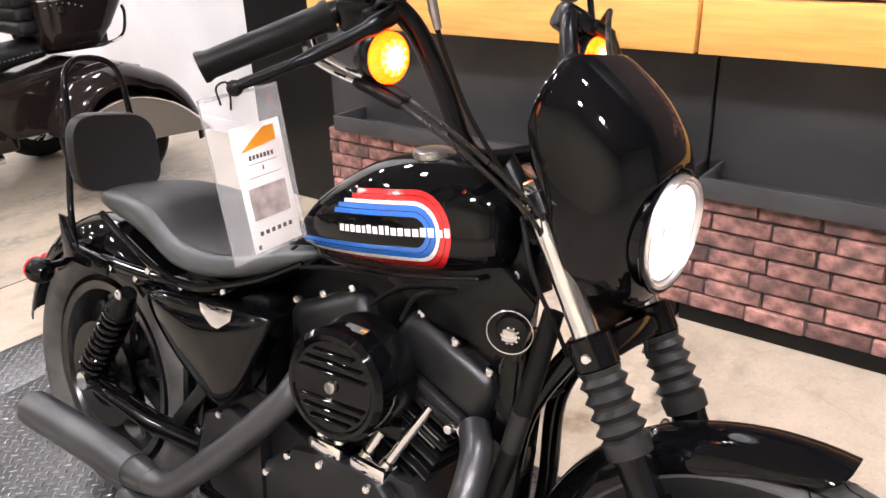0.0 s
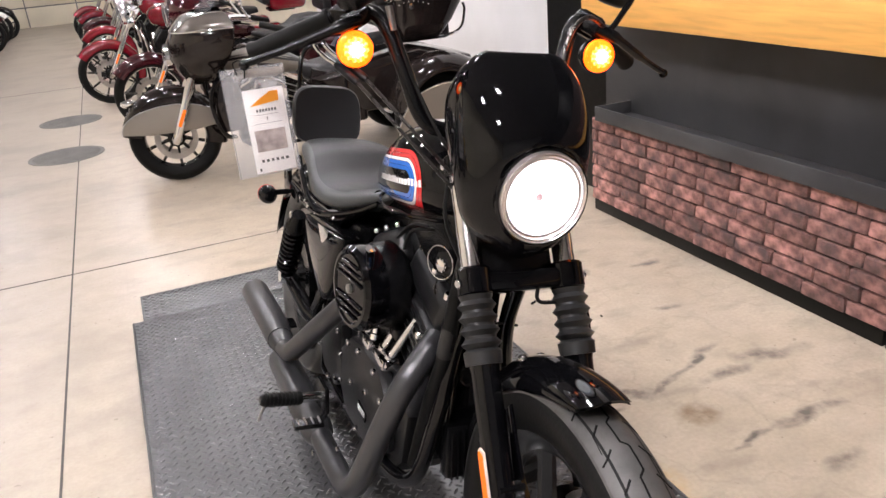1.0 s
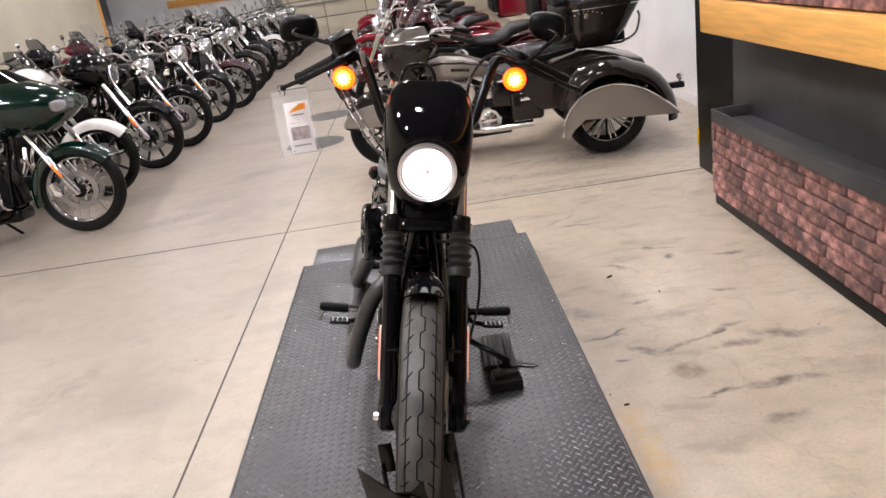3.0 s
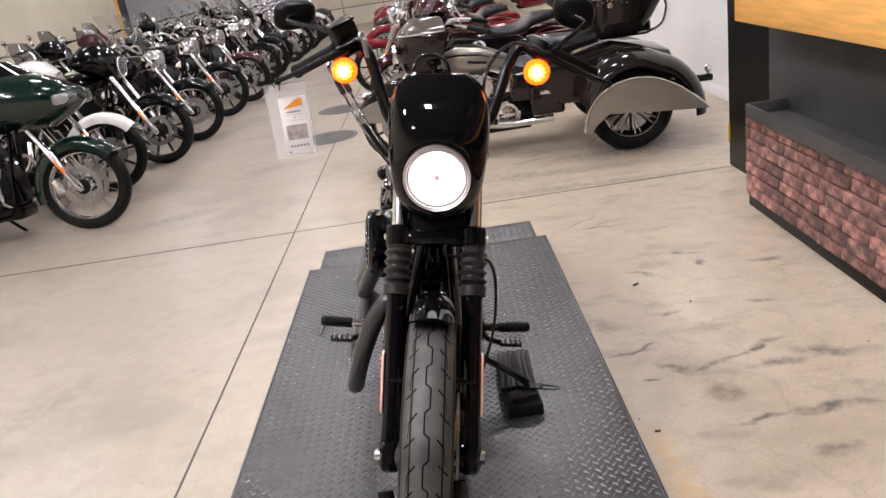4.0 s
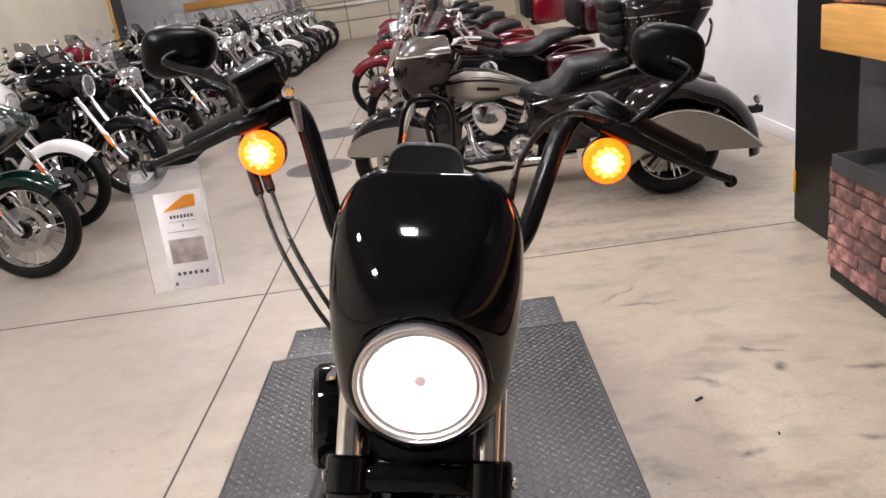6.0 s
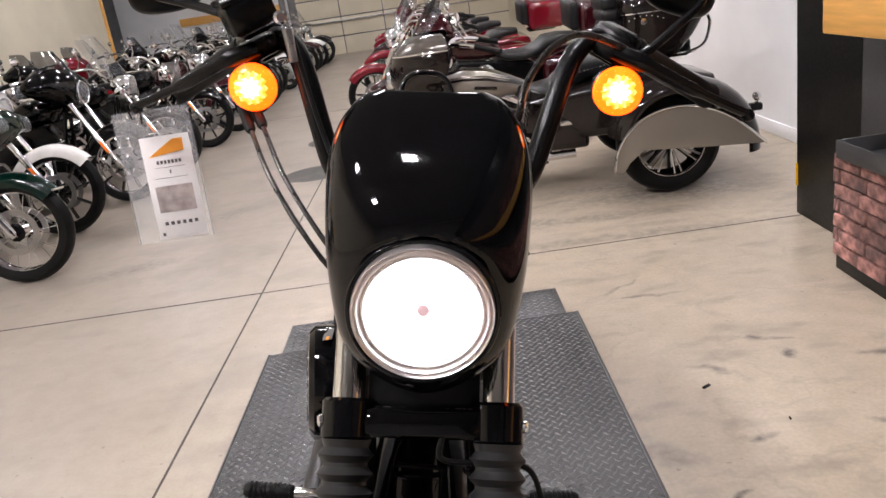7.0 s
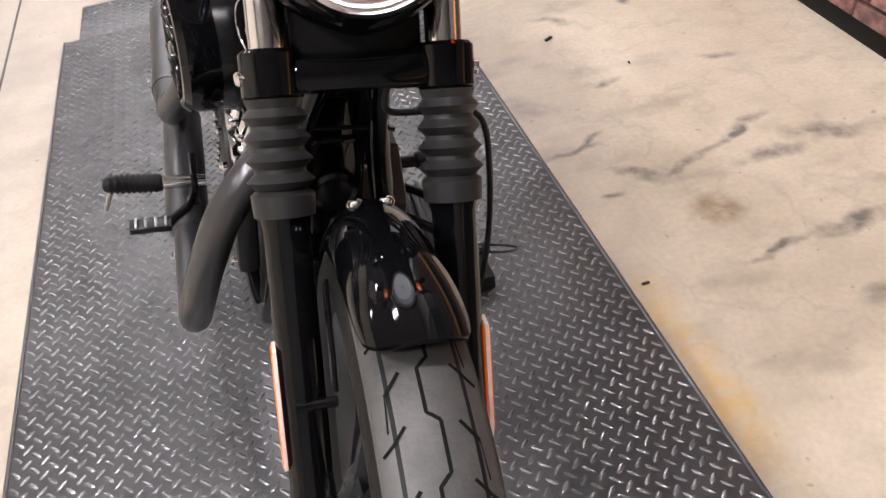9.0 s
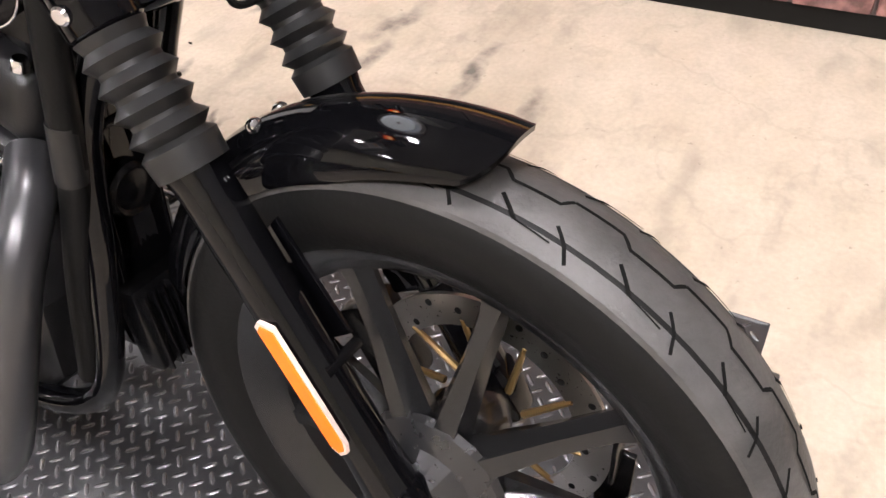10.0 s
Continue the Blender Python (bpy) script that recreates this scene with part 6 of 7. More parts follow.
def wheel(parent, name, centre, r, width, rim_r, rim, spokes, wire=False, n=40, discs=True):
    c = Vector(centre)
    w = part(name, Shape().lathe([(rim_r - 0.008, -width * 0.38), (rim_r + 0.004, -width * 0.4), (rim_r + 0.004, width * 0.4), (rim_r - 0.008, width * 0.38), (rim_r - 0.016, 0.012), (rim_r - 0.016, -0.012)], c, (1, 0, 0), n, caps=False, loop=True), rim, parent)
    h = width / 2
    part("tyre", Shape().lathe([(rim_r - 0.006, -h * 0.78), (rim_r + 0.03, -h), ((rim_r + r) / 2 + 0.01, -h), (r - 0.02, -h * 0.82), (r - 0.004, -h * 0.4), (r, 0), (r - 0.004, h * 0.4), (r - 0.02, h * 0.82), ((rim_r + r) / 2 + 0.01, h), (rim_r + 0.03, h), (rim_r - 0.006, h * 0.78)], c, (1, 0, 0), n, caps=False), M_TYRE2, w, "black tyre")
    part("hub", Shape().lathe([(0.02, -0.07), (0.045, -0.05), (0.045, 0.05), (0.02, 0.07)], c, (1, 0, 0), 16), rim if wire else M_ALU, w)
    for k in range(spokes):
        a = 2 * math.pi * k / spokes
        if wire:
            d, b = Vector((0, math.sin(a), math.cos(a))), Vector((0, math.sin(a + 0.35 * (-1) ** k), math.cos(a + 0.35 * (-1) ** k)))
            part("spoke", Shape().tube([c + b * 0.04 + Vector((0.03 * (-1) ** k, 0, 0)), c + d * (rim_r - 0.02)], 0.0026, 5), rim, w)
        else:
            d, t = Vector((0, math.sin(a), math.cos(a))), Vector((0, math.cos(a), -math.sin(a)))
            sh = Shape()
            rings = [[c + d * rr + t * ww + Vector((x, 0, 0)), c + d * rr - t * ww + Vector((x, 0, 0)), c + d * rr - t * ww - Vector((x, 0, 0)), c + d * rr + t * ww - Vector((x, 0, 0))] for rr, ww, x in ((0.035, 0.012, 0.03), (0.12, 0.007, 0.016), (rim_r - 0.022, 0.010, 0.012))]
            part("spoke", sh.rings(rings), M_ALU, w)
    for sx in (-1, 1) if discs else ():
        part("brake_disc", Shape().lathe([(0.145, -0.0025), (0.145, 0.0025), (0.108, 0.0025), (0.108, -0.0025)], c + Vector((sx * (h + 0.012), 0, 0)), (1, 0, 0), 32, caps=False, loop=True), M_STEEL, w, "steel brake disc")
        part("disc_carrier", Shape().lathe([(0.06, -0.002), (0.045, 0.004), (0.025, 0.004)], c + Vector((sx * (h + 0.012), 0, 0)), (sx, 0, 0), 10), M_SATIN, w)
    return w


def twin_engine(ob, cy, cz, cover=M_CHROME, cyl=M_WRINKLE):
    case = part("engine", Shape().prism([(cy - 0.22, cz - 0.12), (cy - 0.12, cz - 0.17), (cy + 0.34, cz - 0.16), (cy + 0.40, cz - 0.02), (cy + 0.3, cz + 0.1), (cy - 0.12, cz + 0.12), (cy - 0.22, cz + 0.02)], 0.28, side_place(-0.14), 0.02), M_SATIN, ob, "dark engine case")
    for sx in (-1, 1):
        part("cam_cover", Shape().lathe([(0.098, 0.0), (0.095, 0.022), (0.07, 0.034), (0.03, 0.036), (0.0005, 0.036)], (sx * 0.14, cy - 0.02, cz - 0.02), (sx, 0, 0), 24), cover, case, "polished round engine cover")
        part("clutch_cover", Shape().lathe([(0.105, 0.0), (0.10, 0.022), (0.06, 0.036), (0.0005, 0.038)], (sx * 0.14, cy + 0.27, cz - 0.02), (sx, 0, 0), 24), cover, case, "polished clutch cover")
        part("air_cover", Shape().lathe([(0.09, 0.0), (0.09, 0.035), (0.07, 0.05), (0.0005, 0.054)], (sx * 0.12, cy + 0.03, cz + 0.26), (sx, 0, 0), 24), cover, case, "polished air cleaner cover")
    for sgn in (-1, 1):
        lean = radians(23) * sgn
        rot = Matrix.Translation((0, cy, cz)) @ Matrix.Rotation(-lean, 4, "X")
        c = part("cylinder", Shape().box((0, 0, 0.2), (0.13, 0.13, 0.2), 0.02), cyl, case, m=rot)
        for k in range(7):
            part("fin", Shape().box((0, 0, 0.12 + 0.026 * k), (0.165, 0.165, 0.007), 0.002), M_STEEL if k % 2 else cyl, case, m=rot)
        part("rocker_cover", Shape().box((0, 0, 0.345), (0.16, 0.2, 0.075), 0.02), cover, case, "polished rocker cover", m=rot)
        for k in (-1, 1):
            part("pushrod_tube", Shape().tube([Vector((-0.1, k * 0.025, 0.07)), Vector((-0.085, k * 0.035, 0.31))], 0.009, 8), M_CHROME, case, m=rot)
    return case


def cruiser(name, label, paint, style, trim=M_CHROME, covers=M_CHROME, fender=None, rim=M_CHROME, wire=False, bags=True, m=None, wide=1.0):
    ob = thing(name, label, "motorcycle", "parked motorcycles", m=m)
    fender = fender or paint
    fa, ra = Vector((0, 0, 0.335)), Vector((0, 1.63, 0.325))
    rk = radians(29)
    ax = Vector((0, math.sin(rk), math.cos(rk)))
    wheel(ob, "front_wheel", fa, 0.335, 0.11, 0.258, rim, 20 if wire else 9, wire)
    wheel(ob, "rear_wheel", ra, 0.325, 0.16, 0.205, rim, 20 if wire else 7, wire)
    part("front_fender", arc_fender(fa, 0.375, 0.085, -52, 105, 0.06, 0.03), fender, ob, "painted front fender")
    part("fender_tip", Shape().tube([fa + Vector((x, 0.372 * math.sin(radians(-52)), 0.372 * math.cos(radians(-52)))) for x in (-0.07, 0, 0.07)], 0.008, 8), trim, ob)
    part("rear_fender", arc_fender(ra, 0.385, 0.105, -45, 110, 0.07, 0.05), paint, ob, "painted rear fender")
    for sx in (-1, 1):
        leg = part("fork_leg", Shape().tube([fa + ax * s + Vector((sx * 0.115, 0, 0)) for s in (-0.03, 0.0, 0.06, 0.34, 0.36, 0.74)], [0.018, 0.030, 0.027, 0.028, 0.022, 0.022], 16), trim, ob, "polished fork leg")
        part("reflector", Shape().box(fa + ax * 0.2 + Vector((sx * 0.148, -0.004, 0)), (0.008, 0.02, 0.11), 0.003, turn=(-29, 0, 0)), M_ORANGE, leg, "orange fork reflector with a faint painted glow")
        part("caliper", Shape().box(fa + Vector((sx * 0.095, 0.15, 0.03)), (0.05, 0.06, 0.12), 0.012, turn=(-20, 0, 0)), trim, leg)
        part("frame_tube", Shape().tube(cr([(sx * 0.04, 0.42, 0.85), (sx * 0.09, 0.47, 0.5), (sx * 0.12, 0.5, 0.25), (sx * 0.14, 0.62, 0.19), (sx * 0.14, 1.2, 0.2)], 5), 0.017, 10), M_GLOSS, ob)
        part("floorboard", Shape().box((sx * 0.26, 0.66, 0.31), (0.1, 0.28, 0.02), 0.006, turn=(4, 0, 0)), M_RUBBER, ob, "black rubber floorboard")
        part("crash_bar", Shape().tube(cr([(sx * 0.08, 0.46, 0.62), (sx * 0.2, 0.45, 0.60), (sx * 0.31, 0.47, 0.48), (sx * 0.27, 0.49, 0.33), (sx * 0.12, 0.5, 0.26)], 6), 0.014, 10), trim, ob, "polished engine guard")
        part("exhaust", Shape().tube(cr([(sx * 0.1, 0.6, 0.55), (sx * 0.17, 0.62, 0.35), (sx * 0.2, 0.8, 0.24), (sx * 0.23, 1.1, 0.24), (sx * 0.25, 1.5, 0.25), (sx * 0.25, 1.95, 0.26)], 6), [0.026] * 14 + [0.045] * 17, 14), trim, ob, "long polished exhaust")
        if bags:
            bag = part("saddlebag", Shape().box((sx * 0.29, 1.62, 0.55), (0.2, 0.58, 0.32), 0.06, seg=4), paint, ob, "painted hard saddlebag")
            part("latch", Shape().box((sx * 0.395, 1.5, 0.66), (0.012, 0.08, 0.02), 0.004), trim, bag)
    twin_engine(ob, 0.80, 0.36, covers)
    # three made-up black masses that darken the space around the engine
    part("belly_dark_mass", Shape().prism([(0.48, 0.24), (0.56, 0.17), (1.30, 0.18), (1.42, 0.30), (1.40, 0.60), (1.20, 0.70), (0.95, 0.72), (0.60, 0.76), (0.50, 0.62)], 0.20, side_place(-0.10), 0.03), M_SATIN, ob, "black mass in the frame, added to darken the bike's middle")
    part("front_dark_block", Shape().box((0, 0.47, 0.42), (0.20, 0.05, 0.26), 0.012, turn=(-8, 0, 0)), M_SATIN, ob, "black block between the frame tubes, added to darken the front")
    part("chin_dark_block", Shape().box((0, 0.55, 0.22), (0.26, 0.20, 0.10), 0.03, seg=3), M_SATIN, ob, "black block under the engine, added to darken the chin")
    # tank
    rows = [(0.50, 0.93, 0.86, 0.05), (0.53, 0.97, 0.80, 0.11), (0.62, 1.0, 0.77, 0.15), (0.75, 0.99, 0.75, 0.155), (0.90, 0.93, 0.74, 0.12), (0.99, 0.85, 0.75, 0.06)]
    rings = []
    for y, zt, zb, w in rows:
        zc = (zt + zb) / 2
        rings.append([Vector((w * math.copysign(abs(math.cos(a)) ** 0.75, math.cos(a)), y, zc + (zt - zb) / 2 * math.copysign(abs(math.sin(a)) ** 0.75, math.sin(a)))) for a in (2 * math.pi * q / 20 for q in range(20))])
    tank_ = part("fuel_tank", Shape().rings(rings), paint, ob, "painted fuel tank", sharp=60)
    part("console", Shape().box((0, 0.70, 1.0), (0.07, 0.22, 0.025), 0.01), trim, tank_)
    rows = [(0.95, 0.80, 0.74, 0.09), (1.05, 0.78, 0.70, 0.15), (1.20, 0.77, 0.69, 0.18), (1.33, 0.81, 0.70, 0.18), (1.40, 0.87, 0.74, 0.16), (1.55, 0.88, 0.78, 0.14), (1.70, 0.86, 0.80, 0.11)]
    rings = [[Vector((w * math.copysign(abs(math.cos(a)) ** 0.7, math.cos(a)), y, (zt + zb) / 2 + (zt - zb) / 2 * math.copysign(abs(math.sin(a)) ** 0.6, math.sin(a)))) for a in (2 * math.pi * q / 20 for q in range(20))] for y, zt, zb, w in rows]
    part("seat", Shape().rings(rings), M_VINYL, ob, "black vinyl seat", sharp=60)
    # bars
    bar = [(-0.43, 0.78, 1.08), (-0.36, 0.68, 1.12), (-0.22, 0.52, 1.13), (-0.1, 0.45, 1.05), (0, 0.45, 1.04), (0.1, 0.45, 1.05), (0.22, 0.52, 1.13), (0.36, 0.68, 1.12), (0.43, 0.78, 1.08)]
    part("handlebar", Shape().tube(cr(bar, 5), 0.015, 10), trim, ob, "polished handlebar")
    for sx in (-1, 1):
        part("grip", Shape().tube([(sx * 0.35, 0.665, 1.123), (sx * 0.44, 0.795, 1.075)], 0.02, 10), M_RUBBER, ob, "black rubber grip")
        mr = part("mirror", Shape().tube(cr([(sx * 0.30, 0.60, 1.14), (sx * 0.34, 0.56, 1.2), (sx * 0.38, 0.55, 1.26)], 4), 0.006, 8), trim, ob, "mirror on a thin stem")
        part("shell", Shape().ball((sx * 0.39, 0.55, 1.29), 0.06, (1.1, 0.35, 0.65), 14), trim, mr)
    if style == "batwing":
        rings = []
        for z, yf, yb, w in ((0.87, 0.30, 0.38, 0.11), (0.93, 0.265, 0.43, 0.20), (0.99, 0.245, 0.51, 0.33), (1.05, 0.245, 0.56, 0.40), (1.10, 0.26, 0.56, 0.39), (1.16, 0.30, 0.53, 0.31), (1.22, 0.36, 0.50, 0.22)):
            rings.append([Vector((w * math.copysign(abs(math.sin(t)) ** 0.8, math.sin(t)), yb - (yb - yf) * abs(math.cos(t)) ** 0.8, z)) for t in (radians(-90 + 10 * q) for q in range(19))])
        f = part("fairing", Shape().rings([r + [Vector((v.x * 0.95, v.y + 0.012, v.z)) for v in r][::-1] for r in rings]), paint, ob, "painted handlebar fairing", sharp=60)
        part("windshield", Shape().rings([[Vector((w * math.sin(t), yb - (yb - yf) * math.cos(t), z)) for t in (radians(-70 + 10 * q) for q in range(15))] for z, yf, yb, w in ((1.19, 0.335, 0.52, 0.27), (1.30, 0.40, 0.55, 0.25), (1.38, 0.45, 0.57, 0.17))], closed=False, caps=False), M_TINT, f, "dark smoked windshield")
        part("headlight", Shape().lathe([(0.095, 0.03), (0.095, -0.01), (0.085, -0.016), (0.05, -0.03), (0.0005, -0.035)], (0, 0.245, 1.0), (0, 1, 0), 24), M_GLASS, f, "round headlight, off")
        part("headlight_ring", Shape().tube([Vector((0.093 * math.cos(a), 0.234, 1.0 + 0.093 * math.sin(a))) for a in (2 * math.pi * k / 24 for k in range(24))], 0.008, 8, loop=True), trim, f)
        part("reflector_bowl", Shape().lathe([(0.09, 0.02), (0.04, 0.05), (0.0005, 0.052)], (0, 0.25, 1.0), (0, 1, 0), 24), M_CHROME, f)
    elif style == "sharknose":
        rings = []
        for z, yf, yb, w in ((0.80, 0.10, 0.62, 0.16), (0.88, -0.05, 0.70, 0.28), (0.96, -0.16, 0.76, 0.35), (1.04, -0.15, 0.78, 0.37), (1.12, -0.02, 0.76, 0.34), (1.19, 0.14, 0.68, 0.26)):
            rings.append([Vector((w * math.copysign(abs(math.sin(t)) ** 0.75, math.sin(t)), yb - (yb - yf) * abs(math.cos(t)) ** 0.75, z)) for t in (radians(-90 + 10 * q) for q in range(19))])
        f = part("fairing", Shape().rings([r + [Vector((v.x * 0.95, v.y + 0.015, v.z)) for v in r][::-1] for r in rings]), paint, ob, "painted frame-mounted fairing", sharp=60)
        part("nose_cap", Shape().rings([[Vector((w * math.sin(t), yb - (yb - yf) * math.cos(t), z)) for t in (radians(-80 + 10 * q) for q in range(17))] for z, yf, yb, w in ((1.08, -0.095, 0.70, 0.357), (1.14, 0.02, 0.70, 0.325), (1.20, 0.16, 0.68, 0.27), (1.30, 0.32, 0.66, 0.20))], closed=False, caps=False), M_GLOSS, f, "dark screen")
        for sx in (-1, 1):
            part("headlight", Shape().box((sx * 0.18, -0.095, 0.985), (0.17, 0.09, 0.085), 0.025, turn=(0, sx * 6, sx * 22)), M_GLASS, f, "paired headlight, off")
            part("reflector_bowl", Shape().box((sx * 0.185, -0.07, 0.985), (0.15, 0.06, 0.07), 0.02, turn=(0, sx * 6, sx * 22)), M_STEEL, f)
    else:
        nac = part("nacelle", Shape().lathe([(0.105, 0.0), (0.115, 0.03), (0.10, 0.13), (0.05, 0.2), (0.0005, 0.21)], (0, 0.225, 0.93), (0, 1, 0.15), 24), trim, ob, "polished headlight nacelle")
        part("headlight", Shape().lathe([(0.1, 0.0), (0.085, -0.015), (0.04, -0.03), (0.0005, -0.033)], (0, 0.225, 0.93), (0, 1, 0.15), 24), M_GLASS, nac, "round headlight, off")
        for sx in (-1, 1):
            part("aux_lamp", Shape().lathe([(0.05, 0.0), (0.055, 0.02), (0.04, 0.07), (0.0005, 0.09)], (sx * 0.2, 0.26, 0.88), (0, 1, 0), 16), trim, nac, "polished side lamp")
        if style == "windshield":
            part("windshield", Shape().rings([[Vector((w * math.sin(t), y - 0.1 * math.cos(t), z)) for t in (radians(-70 + 10 * q) for q in range(15))] for z, y, w in ((1.0, 0.36, 0.28), (1.2, 0.46, 0.30), (1.38, 0.56, 0.26), (1.46, 0.60, 0.18))], closed=False, caps=False), M_SCREEN, ob, "clear windshield")
    part("tail_lamp", Shape().box((0, 2.02, 0.58), (0.1, 0.04, 0.06), 0.015), M_REDP, ob, "red tail lamp")
    part("side_stand", Shape().tube([(0.12, 0.75, 0.2), (0.27, 0.66, 0.02)], 0.012, 8), M_SATIN, ob)
    return ob


def row_pose(x, y, turn=0.0, lean=6.0):
    return pose(x, y, 0.0, 0, lean, 90 + turn)


# aisle row: one of each kind first, then copies
green = cruiser("touring_motorcycle", "dark green touring motorcycle with frame-mounted fairing and black screen", M_GREEN, "sharknose", fender=M_GREEN,  m=row_pose(-2.66, 3.97, 2), rim=M_CHROME, wire=True)
white = cruiser("touring_motorcycle", "white touring motorcycle with handlebar fairing and polished trim", M_WPAINT, "batwing", m=row_pose(-2.92, 5.12, 4))
black = cruiser("touring_motorcycle", "black bagger motorcycle with handlebar fairing", M_GLOSS, "batwing", covers=M_SATIN, m=row_pose(-2.75, 6.05, -3), trim=M_CHROME)
screen_b = cruiser("cruiser_motorcycle", "black cruiser with clear windshield and wire wheels", M_GLOSS, "windshield", m=row_pose(-2.68, 7.05, 2), wire=True)
naked = cruiser("cruiser_motorcycle", "black cruiser motorcycle with polished engine", M_GLOSS, "naked", covers=M_SATIN, m=row_pose(-2.70, 8.55, 0), bags=False)
maroon = cruiser("cruiser_motorcycle", "maroon cruiser motorcycle with polished trim", M_MAROON, "windshield", m=row_pose(-2.6, 9.6, 3))
redwhite = cruiser("cruiser_motorcycle", "white and red cruiser with polished trim", M_WPAINT, "windshield", m=row_pose(-2.72, 14.4, 1), wire=True)
for src, y, dx in ((naked, 11.1, 0.05), (screen_b, 12.2, 0.0), (black, 13.3, -0.1), (naked, 15.5, 0.02), (screen_b, 16.6, 0.05), (maroon, 17.7, 0), (redwhite, 18.8, 0), (naked, 19.8, 0.05), (screen_b, 20.8, -0.05)):
    copy_thing(src, row_pose(-2.74 + dx, y, 2 * math.sin(y)))
# second row behind it
yellow = cruiser("touring_motorcycle", "yellow touring motorcycle with handlebar fairing", M_YELLOW, "batwing", m=row_pose(-5.0, 4.6, 0))
redb = cruiser("touring_motorcycle", "red metallic touring motorcycle with handlebar fairing", M_REDP, "batwing", m=row_pose(-5.1, 6.7, 0))
for src, y in ((black, 5.6), (screen_b, 7.8), (naked, 8.8), (black, 9.9), (redb, 11.0), (screen_b, 12.1), (naked, 13.2), (black, 14.3), (screen_b, 15.4), (maroon, 16.5), (naked, 17.6), (black, 18.7), (screen_b, 19.8), (naked, 20.9)):
    copy_thing(src, row_pose(-4.95 + 0.1 * math.sin(y * 3), y + 0.25, 3 * math.sin(y)))
# price cards hung from the handlebars of the row
row_tag = thing("price_card", "white price card hung from a handlebar", "price card", "price cards", m=pose(-3.22, 6.5, 1.0, 8, 0, 60))
part("card", Shape().box((0, 0, -0.07), (0.075, 0.0012, 0.13), 0.0004), M_PAPER, row_tag)
part("print_block", Shape().box((0, 0, -0.075), (0.055, 0.0020, 0.05)), M_PINK, row_tag, "faded printed block")
part("string", Shape().tube([(0, 0, -0.006), (0.004, 0, 0.05), (0, 0, 0.11)], 0.0012, 5), M_RUBBER, row_tag)
for x, y, z in ((-3.15, 7.62, 1.0), (-3.2, 8.9, 0.98), (-3.15, 10.0, 1.0), (-3.2, 11.5, 0.98), (-5.5, 7.1, 1.0), (-5.45, 8.4, 1.0), (-5.5, 9.2, 1.0), (-3.0, 4.1, 1.0), (-5.45, 11.5, 1.0), (-5.5, 12.4, 1.0), (-3.2, 13.7, 1.0), (-5.4, 14.7, 1.0)):
    copy_thing(row_tag, pose(x, y, z, 6 * math.sin(y), 5 * math.sin(3 * y), 60 + 20 * math.sin(5 * y)))
# right-hand row, facing the aisle
def right_pose(x, y, turn=0.0):
    return pose(x, y, 0.0, 0, 5, -90 + turn)


red_tour = cruiser("touring_motorcycle", "red touring motorcycle with polished fork and windshield", M_REDP, "windshield", m=right_pose(-0.62, 8.45, 3))
mar_tour = cruiser("touring_motorcycle", "maroon touring motorcycle with black seat", M_MAROON, "batwing", m=right_pose(-0.3, 6.55, 2))
for src, y, x in ((red_tour, 10.6, -0.6), (mar_tour, 12.6, -0.6), (red_tour, 14.6, -0.7), (redb, 16.6, -0.8)):
    copy_thing(src, right_pose(x, y, 2))
for y, mt, x in ((8.45, M_REDP, 1.35), (6.55, M_MAROON, 1.55)):
    tb = thing("top_box", "glossy hard top box with black pad on the touring motorcycle", "top box", "top boxes", m=right_pose(x, y, 2))
    part("shell", Shape().box((0, 0.05, 0.98), (0.5, 0.42, 0.30), 0.07, seg=4), mt, tb, "painted shell")
    part("pad", Shape().box((0, -0.2, 1.02), (0.42, 0.08, 0.24), 0.03, seg=3), M_VINYL, tb, "black backrest pad")
    part("bracket", Shape().tube([(0, 0.05, 0.80), (0, 0.05, 0.88)], 0.03, 8), M_SATIN, tb)
    part("mount", Shape().box((0, 0.0, 0.82), (0.2, 0.3, 0.03), 0.008), M_SATIN, tb)


